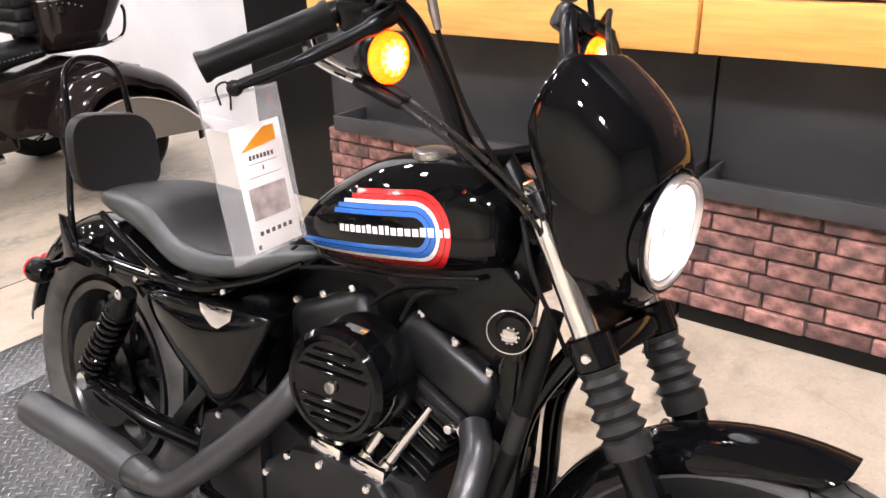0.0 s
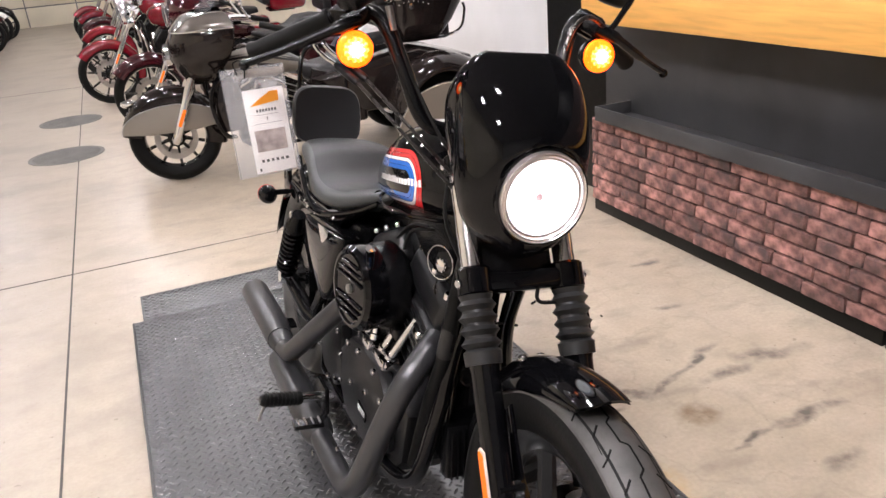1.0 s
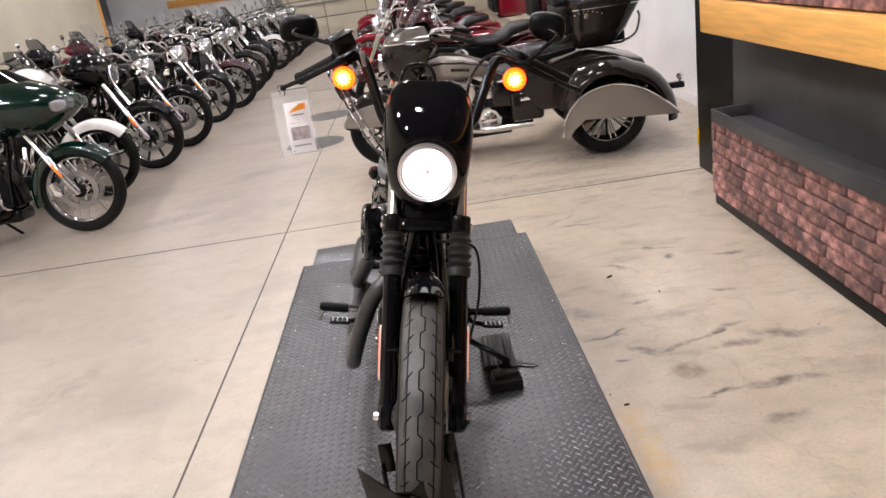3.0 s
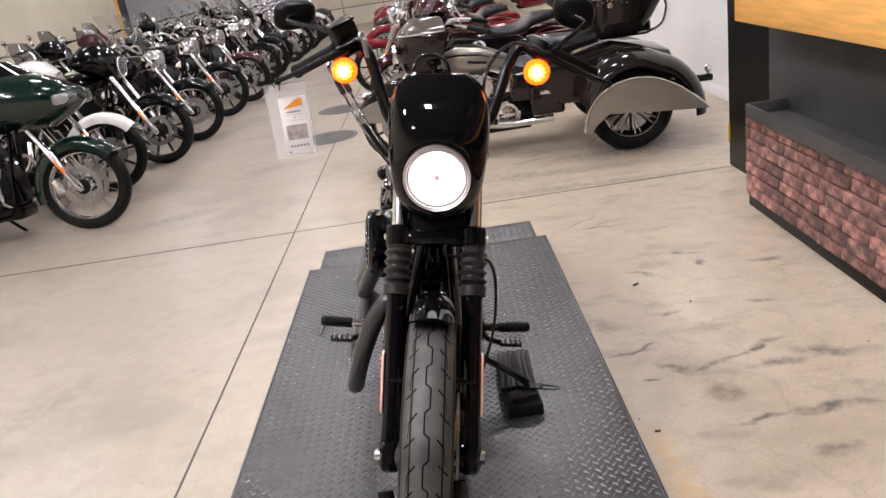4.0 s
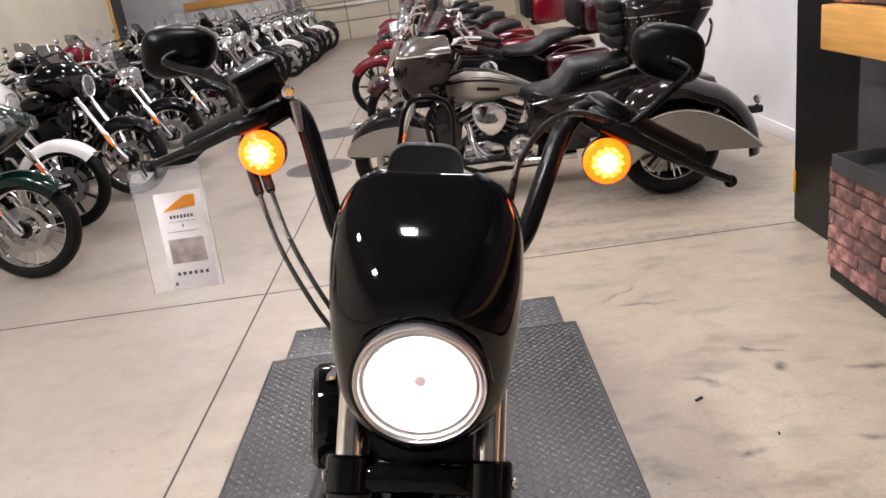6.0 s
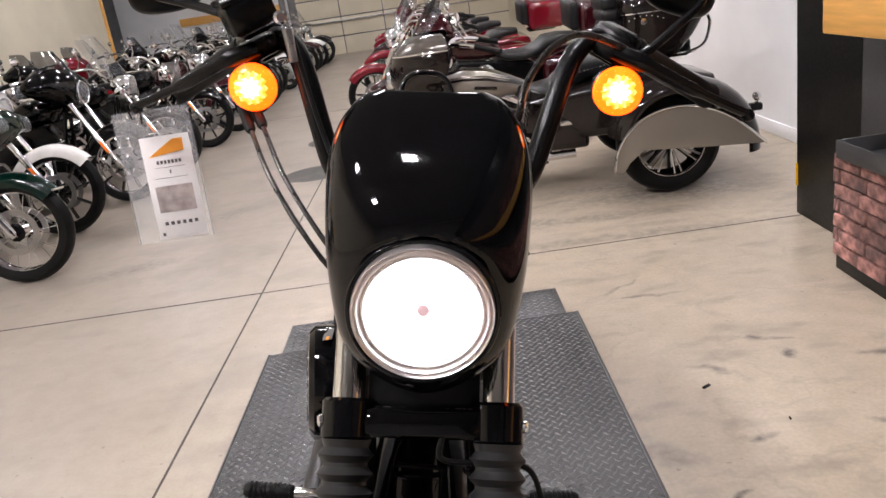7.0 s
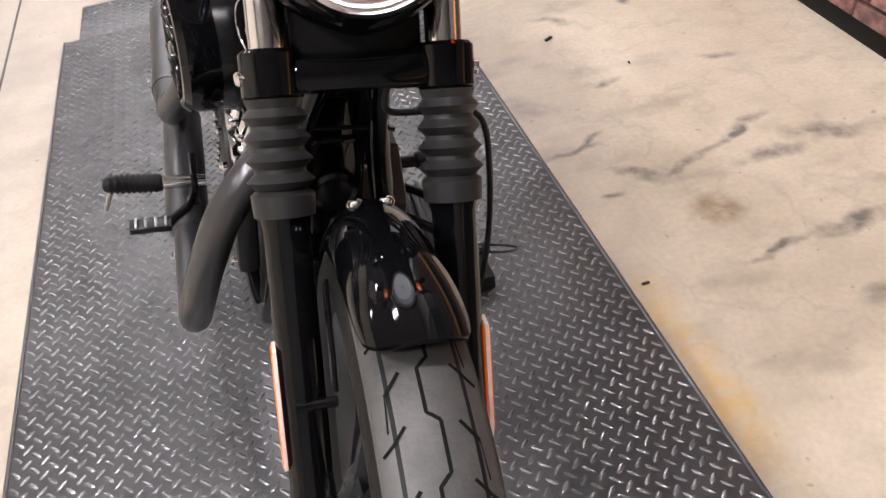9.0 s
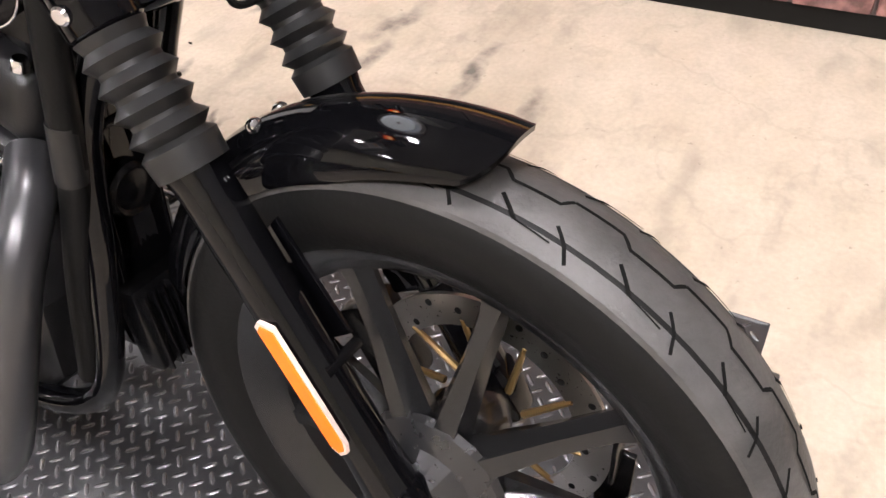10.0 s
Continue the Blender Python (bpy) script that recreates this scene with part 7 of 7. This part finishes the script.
def trike(m):
    """Two-tone touring trike, front wheel ahead, two skirted rear wheels."""
    ob = thing("trike_motorcycle", "dark bronze and silver touring trike with studded saddle and trunk", "trike", m=m)
    fa = Vector((0, 0.17, 0.312))
    rk = radians(24)
    ax = Vector((0, math.sin(rk), math.cos(rk)))
    wheel(ob, "front_wheel", fa, 0.312, 0.13, 0.215, M_ALU, 10)
    part("front_fender", arc_fender(fa, 0.350, 0.108, -80, 104, 0.055, 0.075, 28), M_SMOKE, ob, "dark bronze valanced fender")
    for sx in (-1, 1):
        moon = [(fa.y + 0.335 * math.cos(t), fa.z + 0.075 + 0.165 * math.sin(t) ** 0.9) for t in (math.pi * k / 24 for k in range(25))]
        side = part("fender_valance", Shape().prism(moon + [(fa.y - 0.15, fa.z + 0.05), (fa.y + 0.15, fa.z + 0.05)], 0.014, side_place(sx * 0.114 - 0.007), 0.004), M_SILVER, ob, "silver half-moon fender skirt")
        part("valance_rim", Shape().tube([(sx * 0.122, y, z) for y, z in moon], 0.0045, 6), M_CHROME, side, "bright skirt edging")
    part("fender_lamp", Shape().ball((0, -0.09, 0.575), 0.04, (0.8, 1.4, 0.7), 14), M_CHROME, ob, "polished fender lamp")
    for sx in (-1, 1):
        lg = part("fork_leg", Shape().tube([fa + ax * s + Vector((sx * 0.135, 0, 0)) for s in (-0.03, 0.0, 0.05, 0.36, 0.38, 0.72)], [0.02, 0.034, 0.031, 0.031, 0.026, 0.026], 16), M_CHROME, ob, "polished fork leg")
        part("reflector", Shape().box(fa + ax * 0.16 + Vector((sx * 0.168, 0, 0)), (0.008, 0.022, 0.12), 0.003, turn=(-27, 0, 0)), M_ORANGE, lg, "orange reflector")
        part("crash_bar", Shape().tube(cr([(sx * 0.1, 0.62, 0.70), (sx * 0.28, 0.60, 0.715), (sx * 0.33, 0.50, 0.69), (sx * 0.34, 0.44, 0.60), (sx * 0.33, 0.45, 0.44), (sx * 0.28, 0.50, 0.32), (sx * 0.12, 0.56, 0.27)], 6), 0.016, 10), M_GLOSS, ob, "black engine guard")
        part("floorboard", Shape().box((sx * 0.29, 0.78, 0.29), (0.12, 0.36, 0.025), 0.008), M_SATIN, ob, "black floorboard")
        part("exhaust", Shape().tube(cr([(sx * 0.1, 0.7, 0.5), (sx * 0.18, 0.75, 0.32), (sx * 0.22, 0.95, 0.24), (sx * 0.24, 1.4, 0.24)], 6), 0.03, 12), M_CHROME, ob, "polished exhaust")
        # rear wheel, fender and skirt
        wc = Vector((sx * 0.56, 1.93, 0.315))
        wheel(ob, "rear_wheel", wc, 0.315, 0.20, 0.205, M_GLOSS, 8, discs=False)
        for k in range(16):
            a = 2 * math.pi * k / 16 + (0.09 if k % 2 else -0.09)
            part("wheel_accent", Shape().tube([wc + Vector((sx * 0.075, 0.05 * math.sin(a), 0.05 * math.cos(a))), wc + Vector((sx * 0.095, 0.19 * math.sin(a), 0.19 * math.cos(a)))], [0.005, 0.0085], 6), M_CHROME, ob, "machined wheel accent")
        part("wheel_lip", Shape().tube([wc + Vector((sx * 0.098, 0.203 * math.sin(a), 0.203 * math.cos(a))) for a in (2 * math.pi * k / 40 for k in range(40))], 0.003, 6, loop=True), M_CHROME, ob, "machined rim lip")
        part("side_box", Shape().box((sx * 0.26, 1.36, 0.40), (0.10, 0.26, 0.24), 0.03, seg=3), M_SMOKE, ob, "dark lower side case")
        part("case_latch", Shape().box((sx * 0.315, 1.36, 0.46), (0.008, 0.10, 0.03), 0.003), M_CHROME, ob)
        rings = []
        for k in range(21):
            u = k / 20
            a = radians(-82 + 190 * u)
            rr = 0.382 + 0.02 * math.sin(math.pi * u) + 0.17 * max(0, u - 0.6) / 0.4
            half_w = 0.20 - 0.03 * abs(u - 0.5)
            ring = []
            for t in range(-80, 81, 16):
                s, c = math.sin(radians(t)), math.cos(radians(t))
                r2 = rr - 0.13 * (1 - c)
                ring.append(wc + Vector((s * half_w, r2 * math.sin(a) + 0.02, max(r2 * math.cos(a), -0.12) + 0.02)))
            rings.append(ring)
        inner = [[v * 1.0 + (wc - v) * 0.02 for v in r] for r in rings]
        fd = part("rear_fender", Shape().rings([o + i[::-1] for o, i in zip(rings, inner)]), M_SMOKE, ob, "dark bronze swept rear fender", sharp=60)
        out = [(1.57, 0.20), (1.59, 0.33), (1.66, 0.46), (1.78, 0.56), (1.95, 0.60), (2.12, 0.565), (2.27, 0.475), (2.40, 0.345), (2.46, 0.275), (2.1, 0.30), (1.75, 0.33), (1.66, 0.25), (1.62, 0.18)]
        out = [(a, 0.2 + (b - 0.2) * 0.88) for a, b in out]
        out = [(v.x, v.y) for v in cr([Vector((a, b, 0)) for a, b in out[:9]], 4)] + out[9:]
        skirt = part("skirt", Shape().prism(out, 0.02, side_place(sx * 0.745 - 0.01), 0.006), M_SILVER, fd, "silver half-moon fender skirt")
        part("skirt_rim", Shape().tube([(sx * 0.76, y, z) for y, z in out[:33]], 0.008, 8), M_CHROME, fd, "bright skirt edging")
    # fairing
    rings = []
    for z, yf, yb, w in ((0.66, 0.33, 0.46, 0.14), (0.74, 0.27, 0.53, 0.24), (0.84, 0.23, 0.60, 0.32), (0.94, 0.235, 0.64, 0.37), (1.03, 0.275, 0.65, 0.36), (1.095, 0.345, 0.63, 0.29), (1.12, 0.42, 0.61, 0.22)):
        rings.append([Vector((w * math.copysign(abs(math.sin(t)) ** 0.75, math.sin(t)), yb - (yb - yf) * abs(math.cos(t)) ** 0.75, z)) for t in (radians(-90 + 10 * q) for q in range(19))])
    f = part("fairing", Shape().rings([r + [Vector((v.x * 0.95, v.y + 0.015, v.z)) for v in r][::-1] for r in rings]), M_SMOKE, ob, "dark bronze fairing", sharp=60)
    cap = []
    for z, yf, yb, w in ((1.012, 0.265, 0.655, 0.366), (1.035, 0.277, 0.657, 0.361), (1.055, 0.297, 0.653, 0.340), (1.078, 0.322, 0.645, 0.315), (1.100, 0.348, 0.637, 0.288), (1.125, 0.418, 0.615, 0.222)):
        cap.append([Vector((w * math.copysign(abs(math.sin(t)) ** 0.75, math.sin(t)), yb - (yb - yf) * abs(math.cos(t)) ** 0.75, z + 0.012 * abs(math.sin(t)) ** 3 * (1.125 - z) / 0.113)) for t in (radians(-90 + 7.5 * q) for q in range(25))])
    part("fairing_cap", Shape().rings(cap, closed=False, caps=False), M_PEWTER, f, "pewter fairing top", sharp=60)
    part("cap_trim", Shape().tube(cap[0], 0.006, 8), M_CHROME, f, "bright trim line")
    part("headlight", Shape().lathe([(0.085, 0.03), (0.085, -0.005), (0.05, -0.02), (0.0005, -0.025)], (0, 0.215, 0.85), (0, 1, 0), 24), M_CHROME, f, "round headlight with polished rim")
    part("windshield", Shape().rings([[Vector((w * math.sin(t), y + 0.05 - 0.12 * math.cos(t), z - 0.15)) for t in (radians(-70 + 10 * q) for q in range(15))] for z, y, w in ((1.20, 0.46, 0.28), (1.34, 0.58, 0.27), (1.46, 0.68, 0.20))], closed=False, caps=False), M_SCREEN, f, "clear windshield")
    # tank and seat
    for paint, grow, zlim, nm, lab in ((M_SILVER, 0.0, 0, "fuel_tank", "silver fuel tank with dark top"),):
        rows = [(0.58, 0.81, 0.71, 0.08), (0.62, 0.845, 0.665, 0.14), (0.72, 0.870, 0.638, 0.175), (0.88, 0.845, 0.635, 0.175), (1.04, 0.775, 0.645, 0.14), (1.15, 0.715, 0.655, 0.07)]
        rings = [[Vector((w * math.copysign(abs(math.cos(a)) ** 0.75, math.cos(a)), y, (zt + zb) / 2 + (zt - zb) / 2 * math.copysign(abs(math.sin(a)) ** 0.75, math.sin(a)))) for a in (2 * math.pi * q / 24 for q in range(24))] for y, zt, zb, w in rows]
        tk = part(nm, Shape().rings(rings), paint, ob, lab, sharp=60)
        tops = [[Vector((w * 1.01 * math.cos(a), y, (zt + zb) / 2 + 0.004 + (zt - zb) / 2 * abs(math.sin(a)) ** 0.75)) for a in (radians(14 + 15.2 * q) for q in range(11))] for y, zt, zb, w in rows]
        part("tank_top", Shape().rings(tops, closed=False, caps=False), M_SMOKE, tk, "dark bronze tank top", sharp=60)
        for sx in (-1, 1):
            part("script", Shape().box((sx * 0.174, 0.86, 0.735), (0.006, 0.15, 0.022), 0.002, turn=(-8, 0, 0)), M_SMOKE, tk, "dark marque bar")
    rows = [(1.03, 0.735, 0.65, 0.09), (1.10, 0.722, 0.60, 0.15), (1.19, 0.700, 0.54, 0.20), (1.29, 0.715, 0.52, 0.22), (1.36, 0.775, 0.55, 0.23), (1.41, 0.840, 0.60, 0.22), (1.47, 0.850, 0.66, 0.19), (1.62, 0.835, 0.71, 0.18), (1.80, 0.850, 0.74, 0.17)]
    rings = [[Vector((w * math.copysign(abs(math.cos(a)) ** 0.7, math.cos(a)), y, (zt + zb) / 2 + (zt - zb) / 2 * math.copysign(abs(math.sin(a)) ** 0.6, math.sin(a)))) for a in (2 * math.pi * q / 24 for q in range(24))] for y, zt, zb, w in rows]
    st = part("saddle", Shape().rings(rings), M_VINYL, ob, "black studded leather saddle", sharp=60)
    for sx in (-1, 1):
        for k in range(12):
            u = k / 11
            part("stud", Shape().ball((sx * (0.186 - 0.016 * u), 1.48 + 0.29 * u, 0.755 + 0.035 * u), 0.0065, n=8), M_CHROME, st)
    # large V-twin with dark finned cylinders and polished covers
    ey, ez = 0.86, 0.325
    case = part("engine", Shape().prism([(ey - 0.26, ez - 0.1), (ey - 0.16, ez - 0.17), (ey + 0.36, ez - 0.16), (ey + 0.42, ez - 0.02), (ey + 0.3, ez + 0.1), (ey - 0.14, ez + 0.1), (ey - 0.25, ez + 0.02)], 0.30, side_place(-0.15), 0.02), M_SATIN, ob, "dark engine case")
    for sgn in (-1, 1):
        rot = Matrix.Translation((0, ey, ez)) @ Matrix.Rotation(radians(-24.5) * sgn, 4, "X")
        cyl = part("cylinder", Shape().box((0, 0, 0.2), (0.20, 0.15, 0.22), 0.03, seg=3), M_SATIN, case, "black finned cylinder", m=rot)
        for k in range(11):
            part("fin", Shape().box((0, 0, 0.11 + 0.0195 * k), (0.255, 0.215, 0.006), 0.002), M_STEEL if k % 2 else M_ALU, case, m=rot)
        part("rocker_cover", Shape().box((0, 0, 0.35), (0.24, 0.22, 0.07), 0.025, seg=3), M_CHROME, case, "polished ribbed rocker cover", m=rot)
        for k in range(5):
            part("cover_rib", Shape().box((0, -0.08 + 0.04 * k, 0.388), (0.2, 0.012, 0.012), 0.003), M_CHROME, case, m=rot)
    for sx in (-1, 1):
        heart = [(ey - 0.13, ez + 0.28), (ey - 0.10, ez + 0.315), (ey - 0.02, ez + 0.325), (ey + 0.06, ez + 0.305), (ey + 0.11, ez + 0.25), (ey + 0.10, ez + 0.18), (ey + 0.03, ez + 0.105), (ey - 0.03, ez + 0.095), (ey - 0.09, ez + 0.15), (ey - 0.125, ez + 0.22)]
        heart = [(v.x, v.y) for v in cr([Vector((a, b, 0)) for a, b in heart + heart[:1]], 4)[:-1]]
        cover = part("air_cover", Shape().prism(heart, 0.07, side_place(sx * 0.165 - 0.035), 0.02, 4), M_CHROME, case, "polished heart-shaped air cleaner cover")
        part("cam_cover", Shape().lathe([(0.105, 0.0), (0.104, 0.02), (0.09, 0.032), (0.07, 0.03), (0.06, 0.038), (0.0005, 0.042)], (sx * 0.15, 1.045, 0.30), (sx, 0, 0), 28), M_CHROME, case, "polished round primary cover")
        for k in range(8):
            a = 2 * math.pi * k / 8
            part("cover_bolt", Shape().lathe([(0.009, 0.0), (0.009, 0.01), (0.0005, 0.012)], (sx * 0.178, 1.045 + 0.08 * math.cos(a), 0.30 + 0.08 * math.sin(a)), (sx, 0, 0), 8), M_STEEL, case)
        part("side_cover", Shape().prism([(ey - 0.24, ez - 0.08), (ey - 0.12, ez - 0.13), (ey + 0.06, ez - 0.12), (ey + 0.07, ez + 0.02), (ey - 0.05, ez + 0.07), (ey - 0.2, ez + 0.05)], 0.03, side_place(sx * 0.165 - 0.015), 0.012, 3), M_CHROME, case, "polished gear cover")
        part("chin_panel", Shape().prism([(0.47, 0.34), (0.62, 0.34), (0.66, 0.50), (0.63, 0.66), (0.51, 0.68), (0.46, 0.50)], 0.02, side_place(sx * 0.26 - 0.01), 0.006), M_SMOKE, ob, "dark lower leg shield")
    num = bpy.data.curves.new("displacement_mark", "FONT")
    num.body = "116"
    num.size, num.extrude, num.align_x, num.align_y = 0.07, 0.001, "CENTER", "CENTER"
    digits = new("displacement_mark", num)
    digits.data.materials.append(M_INK)
    digits.parent = case
    digits.matrix_basis = Matrix.Translation((0.202, ey - 0.01, ez + 0.215)) @ SIDE
    tagged(digits, "dark numerals 116 on the polished cover")
    part("body_shell", Shape().prism([(1.12, 0.62), (1.30, 0.50), (1.45, 0.34), (2.2, 0.34), (2.38, 0.45), (2.3, 0.64), (1.9, 0.74), (1.5, 0.68)], 0.66, side_place(-0.33), 0.06, 4), M_SMOKE, ob, "dark bronze rear body")
    part("side_panel", Shape().prism([(1.08, 0.40), (1.40, 0.38), (1.42, 0.60), (1.15, 0.68)], 0.44, side_place(-0.22), 0.03), M_SMOKE, ob)
    # trunk
    trunk_rows = [(0.785, 1.80, 2.09, 0.25), (0.80, 1.775, 2.12, 0.28), (0.90, 1.755, 2.21, 0.30), (1.02, 1.745, 2.29, 0.305), (1.07, 1.745, 2.32, 0.31)]
    lid_rows = [(1.074, 1.74, 2.325, 0.314), (1.11, 1.74, 2.33, 0.314), (1.16, 1.75, 2.31, 0.30), (1.20, 1.80, 2.25, 0.25), (1.215, 1.9, 2.15, 0.15)]

    def box_ring(z, ya, yb, hw):
        ya, yb = ya + 0.0, yb
        return [Vector((hw * math.copysign(abs(math.cos(a)) ** 0.4, math.cos(a)), (ya + yb) / 2 + (yb - ya) / 2 * math.copysign(abs(math.sin(a)) ** 0.4, math.sin(a)), z)) for a in (2 * math.pi * q / 32 for q in range(32))]

    tr = part("trunk", Shape().rings([box_ring(*r) for r in trunk_rows]), M_SMOKE, ob, "dark bronze hard trunk", sharp=60)
    part("lid", Shape().rings([box_ring(*r) for r in lid_rows]), M_SMOKE, tr, sharp=60)
    part("seam", Shape().rings([box_ring(1.069, 1.737, 2.33, 0.316), box_ring(1.076, 1.737, 2.33, 0.316)]), M_CHROME, tr, "bright lid seam", sharp=60)
    for k in range(4):
        part("trunk_pad", Shape().box((0, 1.715 - 0.008 * k, 0.93 + 0.075 * k), (0.46, 0.11, 0.085), 0.03, seg=3), M_VINYL, tr, "black rolled backrest pad")
    for k in range(7):
        part("stud", Shape().ball((0.313, 1.79 + 0.035 * k, 1.035 + 0.02 * math.sin(0.6 * k)), 0.006, n=8), M_CHROME, tr)
    part("emblem", Shape().lathe([(0.02, 0), (0.02, 0.006), (0.0005, 0.007)], (0.308, 1.88, 1.02), (1, 0, 0), 14), M_CHROME, tr)
    part("trunk_mount", Shape().box((0, 2.0, 0.82), (0.34, 0.4, 0.12), 0.03), M_SATIN, tr)
    for sx in (-1, 1):
        part("trunk_rail", Shape().tube(cr([(sx * 0.2, 1.85, 0.80), (sx * 0.24, 2.12, 0.79), (sx * 0.22, 2.26, 0.825), (sx * 0.2, 2.31, 0.94), (sx * 0.2, 2.30, 1.0)], 6), 0.011, 8), M_CHROME, tr, "polished trunk rail")
    bar = [(-0.44, 0.96, 0.98), (-0.36, 0.84, 1.02), (-0.22, 0.67, 1.04), (0, 0.62, 0.96), (0.22, 0.67, 1.04), (0.36, 0.84, 1.02), (0.44, 0.96, 0.98)]
    part("handlebar", Shape().tube(cr(bar, 5), 0.016, 10), M_CHROME, ob, "polished handlebar")
    for sx in (-1, 1):
        part("grip", Shape().tube([(sx * 0.36, 0.83, 1.022), (sx * 0.45, 0.98, 0.975)], 0.021, 10), M_RUBBER, ob)
        mi = part("mirror", Shape().tube([(sx * 0.32, 0.78, 1.04), (sx * 0.38, 0.72, 1.15)], 0.007, 8), M_CHROME, ob, "polished mirror")
        part("shell", Shape().ball((sx * 0.39, 0.715, 1.18), 0.06, (1.1, 0.35, 0.7), 14), M_CHROME, mi)
    hitch = part("hitch", Shape().box((0, 2.52, 0.34), (0.06, 0.34, 0.05), 0.01), M_SATIN, ob, "black tow hitch with steel ball")
    part("ball", Shape().ball((0, 2.66, 0.41), 0.03, n=14), M_CHROME, hitch)
    part("ball_stem", Shape().tube([(0, 2.66, 0.36), (0, 2.66, 0.40)], 0.014, 10), M_CHROME, hitch)
    part("bumper", Shape().tube(cr([(-0.5, 2.3, 0.42), (-0.3, 2.45, 0.42), (0.3, 2.45, 0.42), (0.5, 2.3, 0.42)], 5), 0.02, 10), M_CHROME, ob, "polished rear bumper bar")
    return ob


trike(pose(-0.45, 4.63, 0.0, 0, 0, -90 - 3.7))

# ---- bricks of the display wall, last ----
def brick_mesh(k):
    rng = random.Random(k)
    bm = bmesh.new()
    bmesh.ops.create_cube(bm, size=1)
    for v in bm.verts:
        v.co = Vector((v.co.x * 0.03, v.co.y * 0.196, v.co.z * 0.0555))
    bmesh.ops.bevel(bm, geom=bm.edges[:], offset=0.0045, segments=1, affect="EDGES")
    for v in bm.verts:
        v.co += Vector((rng.uniform(-0.002, 0.002), rng.uniform(-0.003, 0.003), rng.uniform(-0.0022, 0.0022)))
    me = bpy.data.meshes.new("brick")
    bm.to_mesh(me)
    bm.free()
    me.materials.append(M_BRICK)
    return me


BRICKS = [brick_mesh(k) for k in range(9)]
rng = random.Random(5)


def courses(z0, rows, y_end, y_stop, pitch=0.0645):
    for r in range(rows):
        z = z0 + pitch * (r + 0.5)
        y = y_end - (0.103 if r % 2 == 0 else 0.154)
        if r % 2:
            m = pose(WX + 0.012 + rng.uniform(-0.003, 0.003), y_end - 0.0255, z) @ Matrix.Diagonal((1, 0.24, 1, 1))
            share("brick", rng.choice(BRICKS), display, m)
        while y > y_stop:
            m = pose(WX + 0.012 + rng.uniform(-0.005, 0.004), y + rng.uniform(-0.002, 0.002), z, rng.uniform(-0.6, 0.6), rng.uniform(-1, 1), rng.uniform(-0.5, 0.5))
            share("brick", rng.choice(BRICKS), display, m)
            y -= 0.205


courses(0.066, 7, WY, -0.6)
courses(1.18, 5, 2.40, -0.4)
# brick returns on the far end of the plinth
for r in range(7):
    share("brick", rng.choice(BRICKS), display, pose(1.76, WY - 0.008, 0.066 + 0.0645 * (r + 0.5), rz=90) @ Matrix.Diagonal((1, 0.6, 1, 1)))
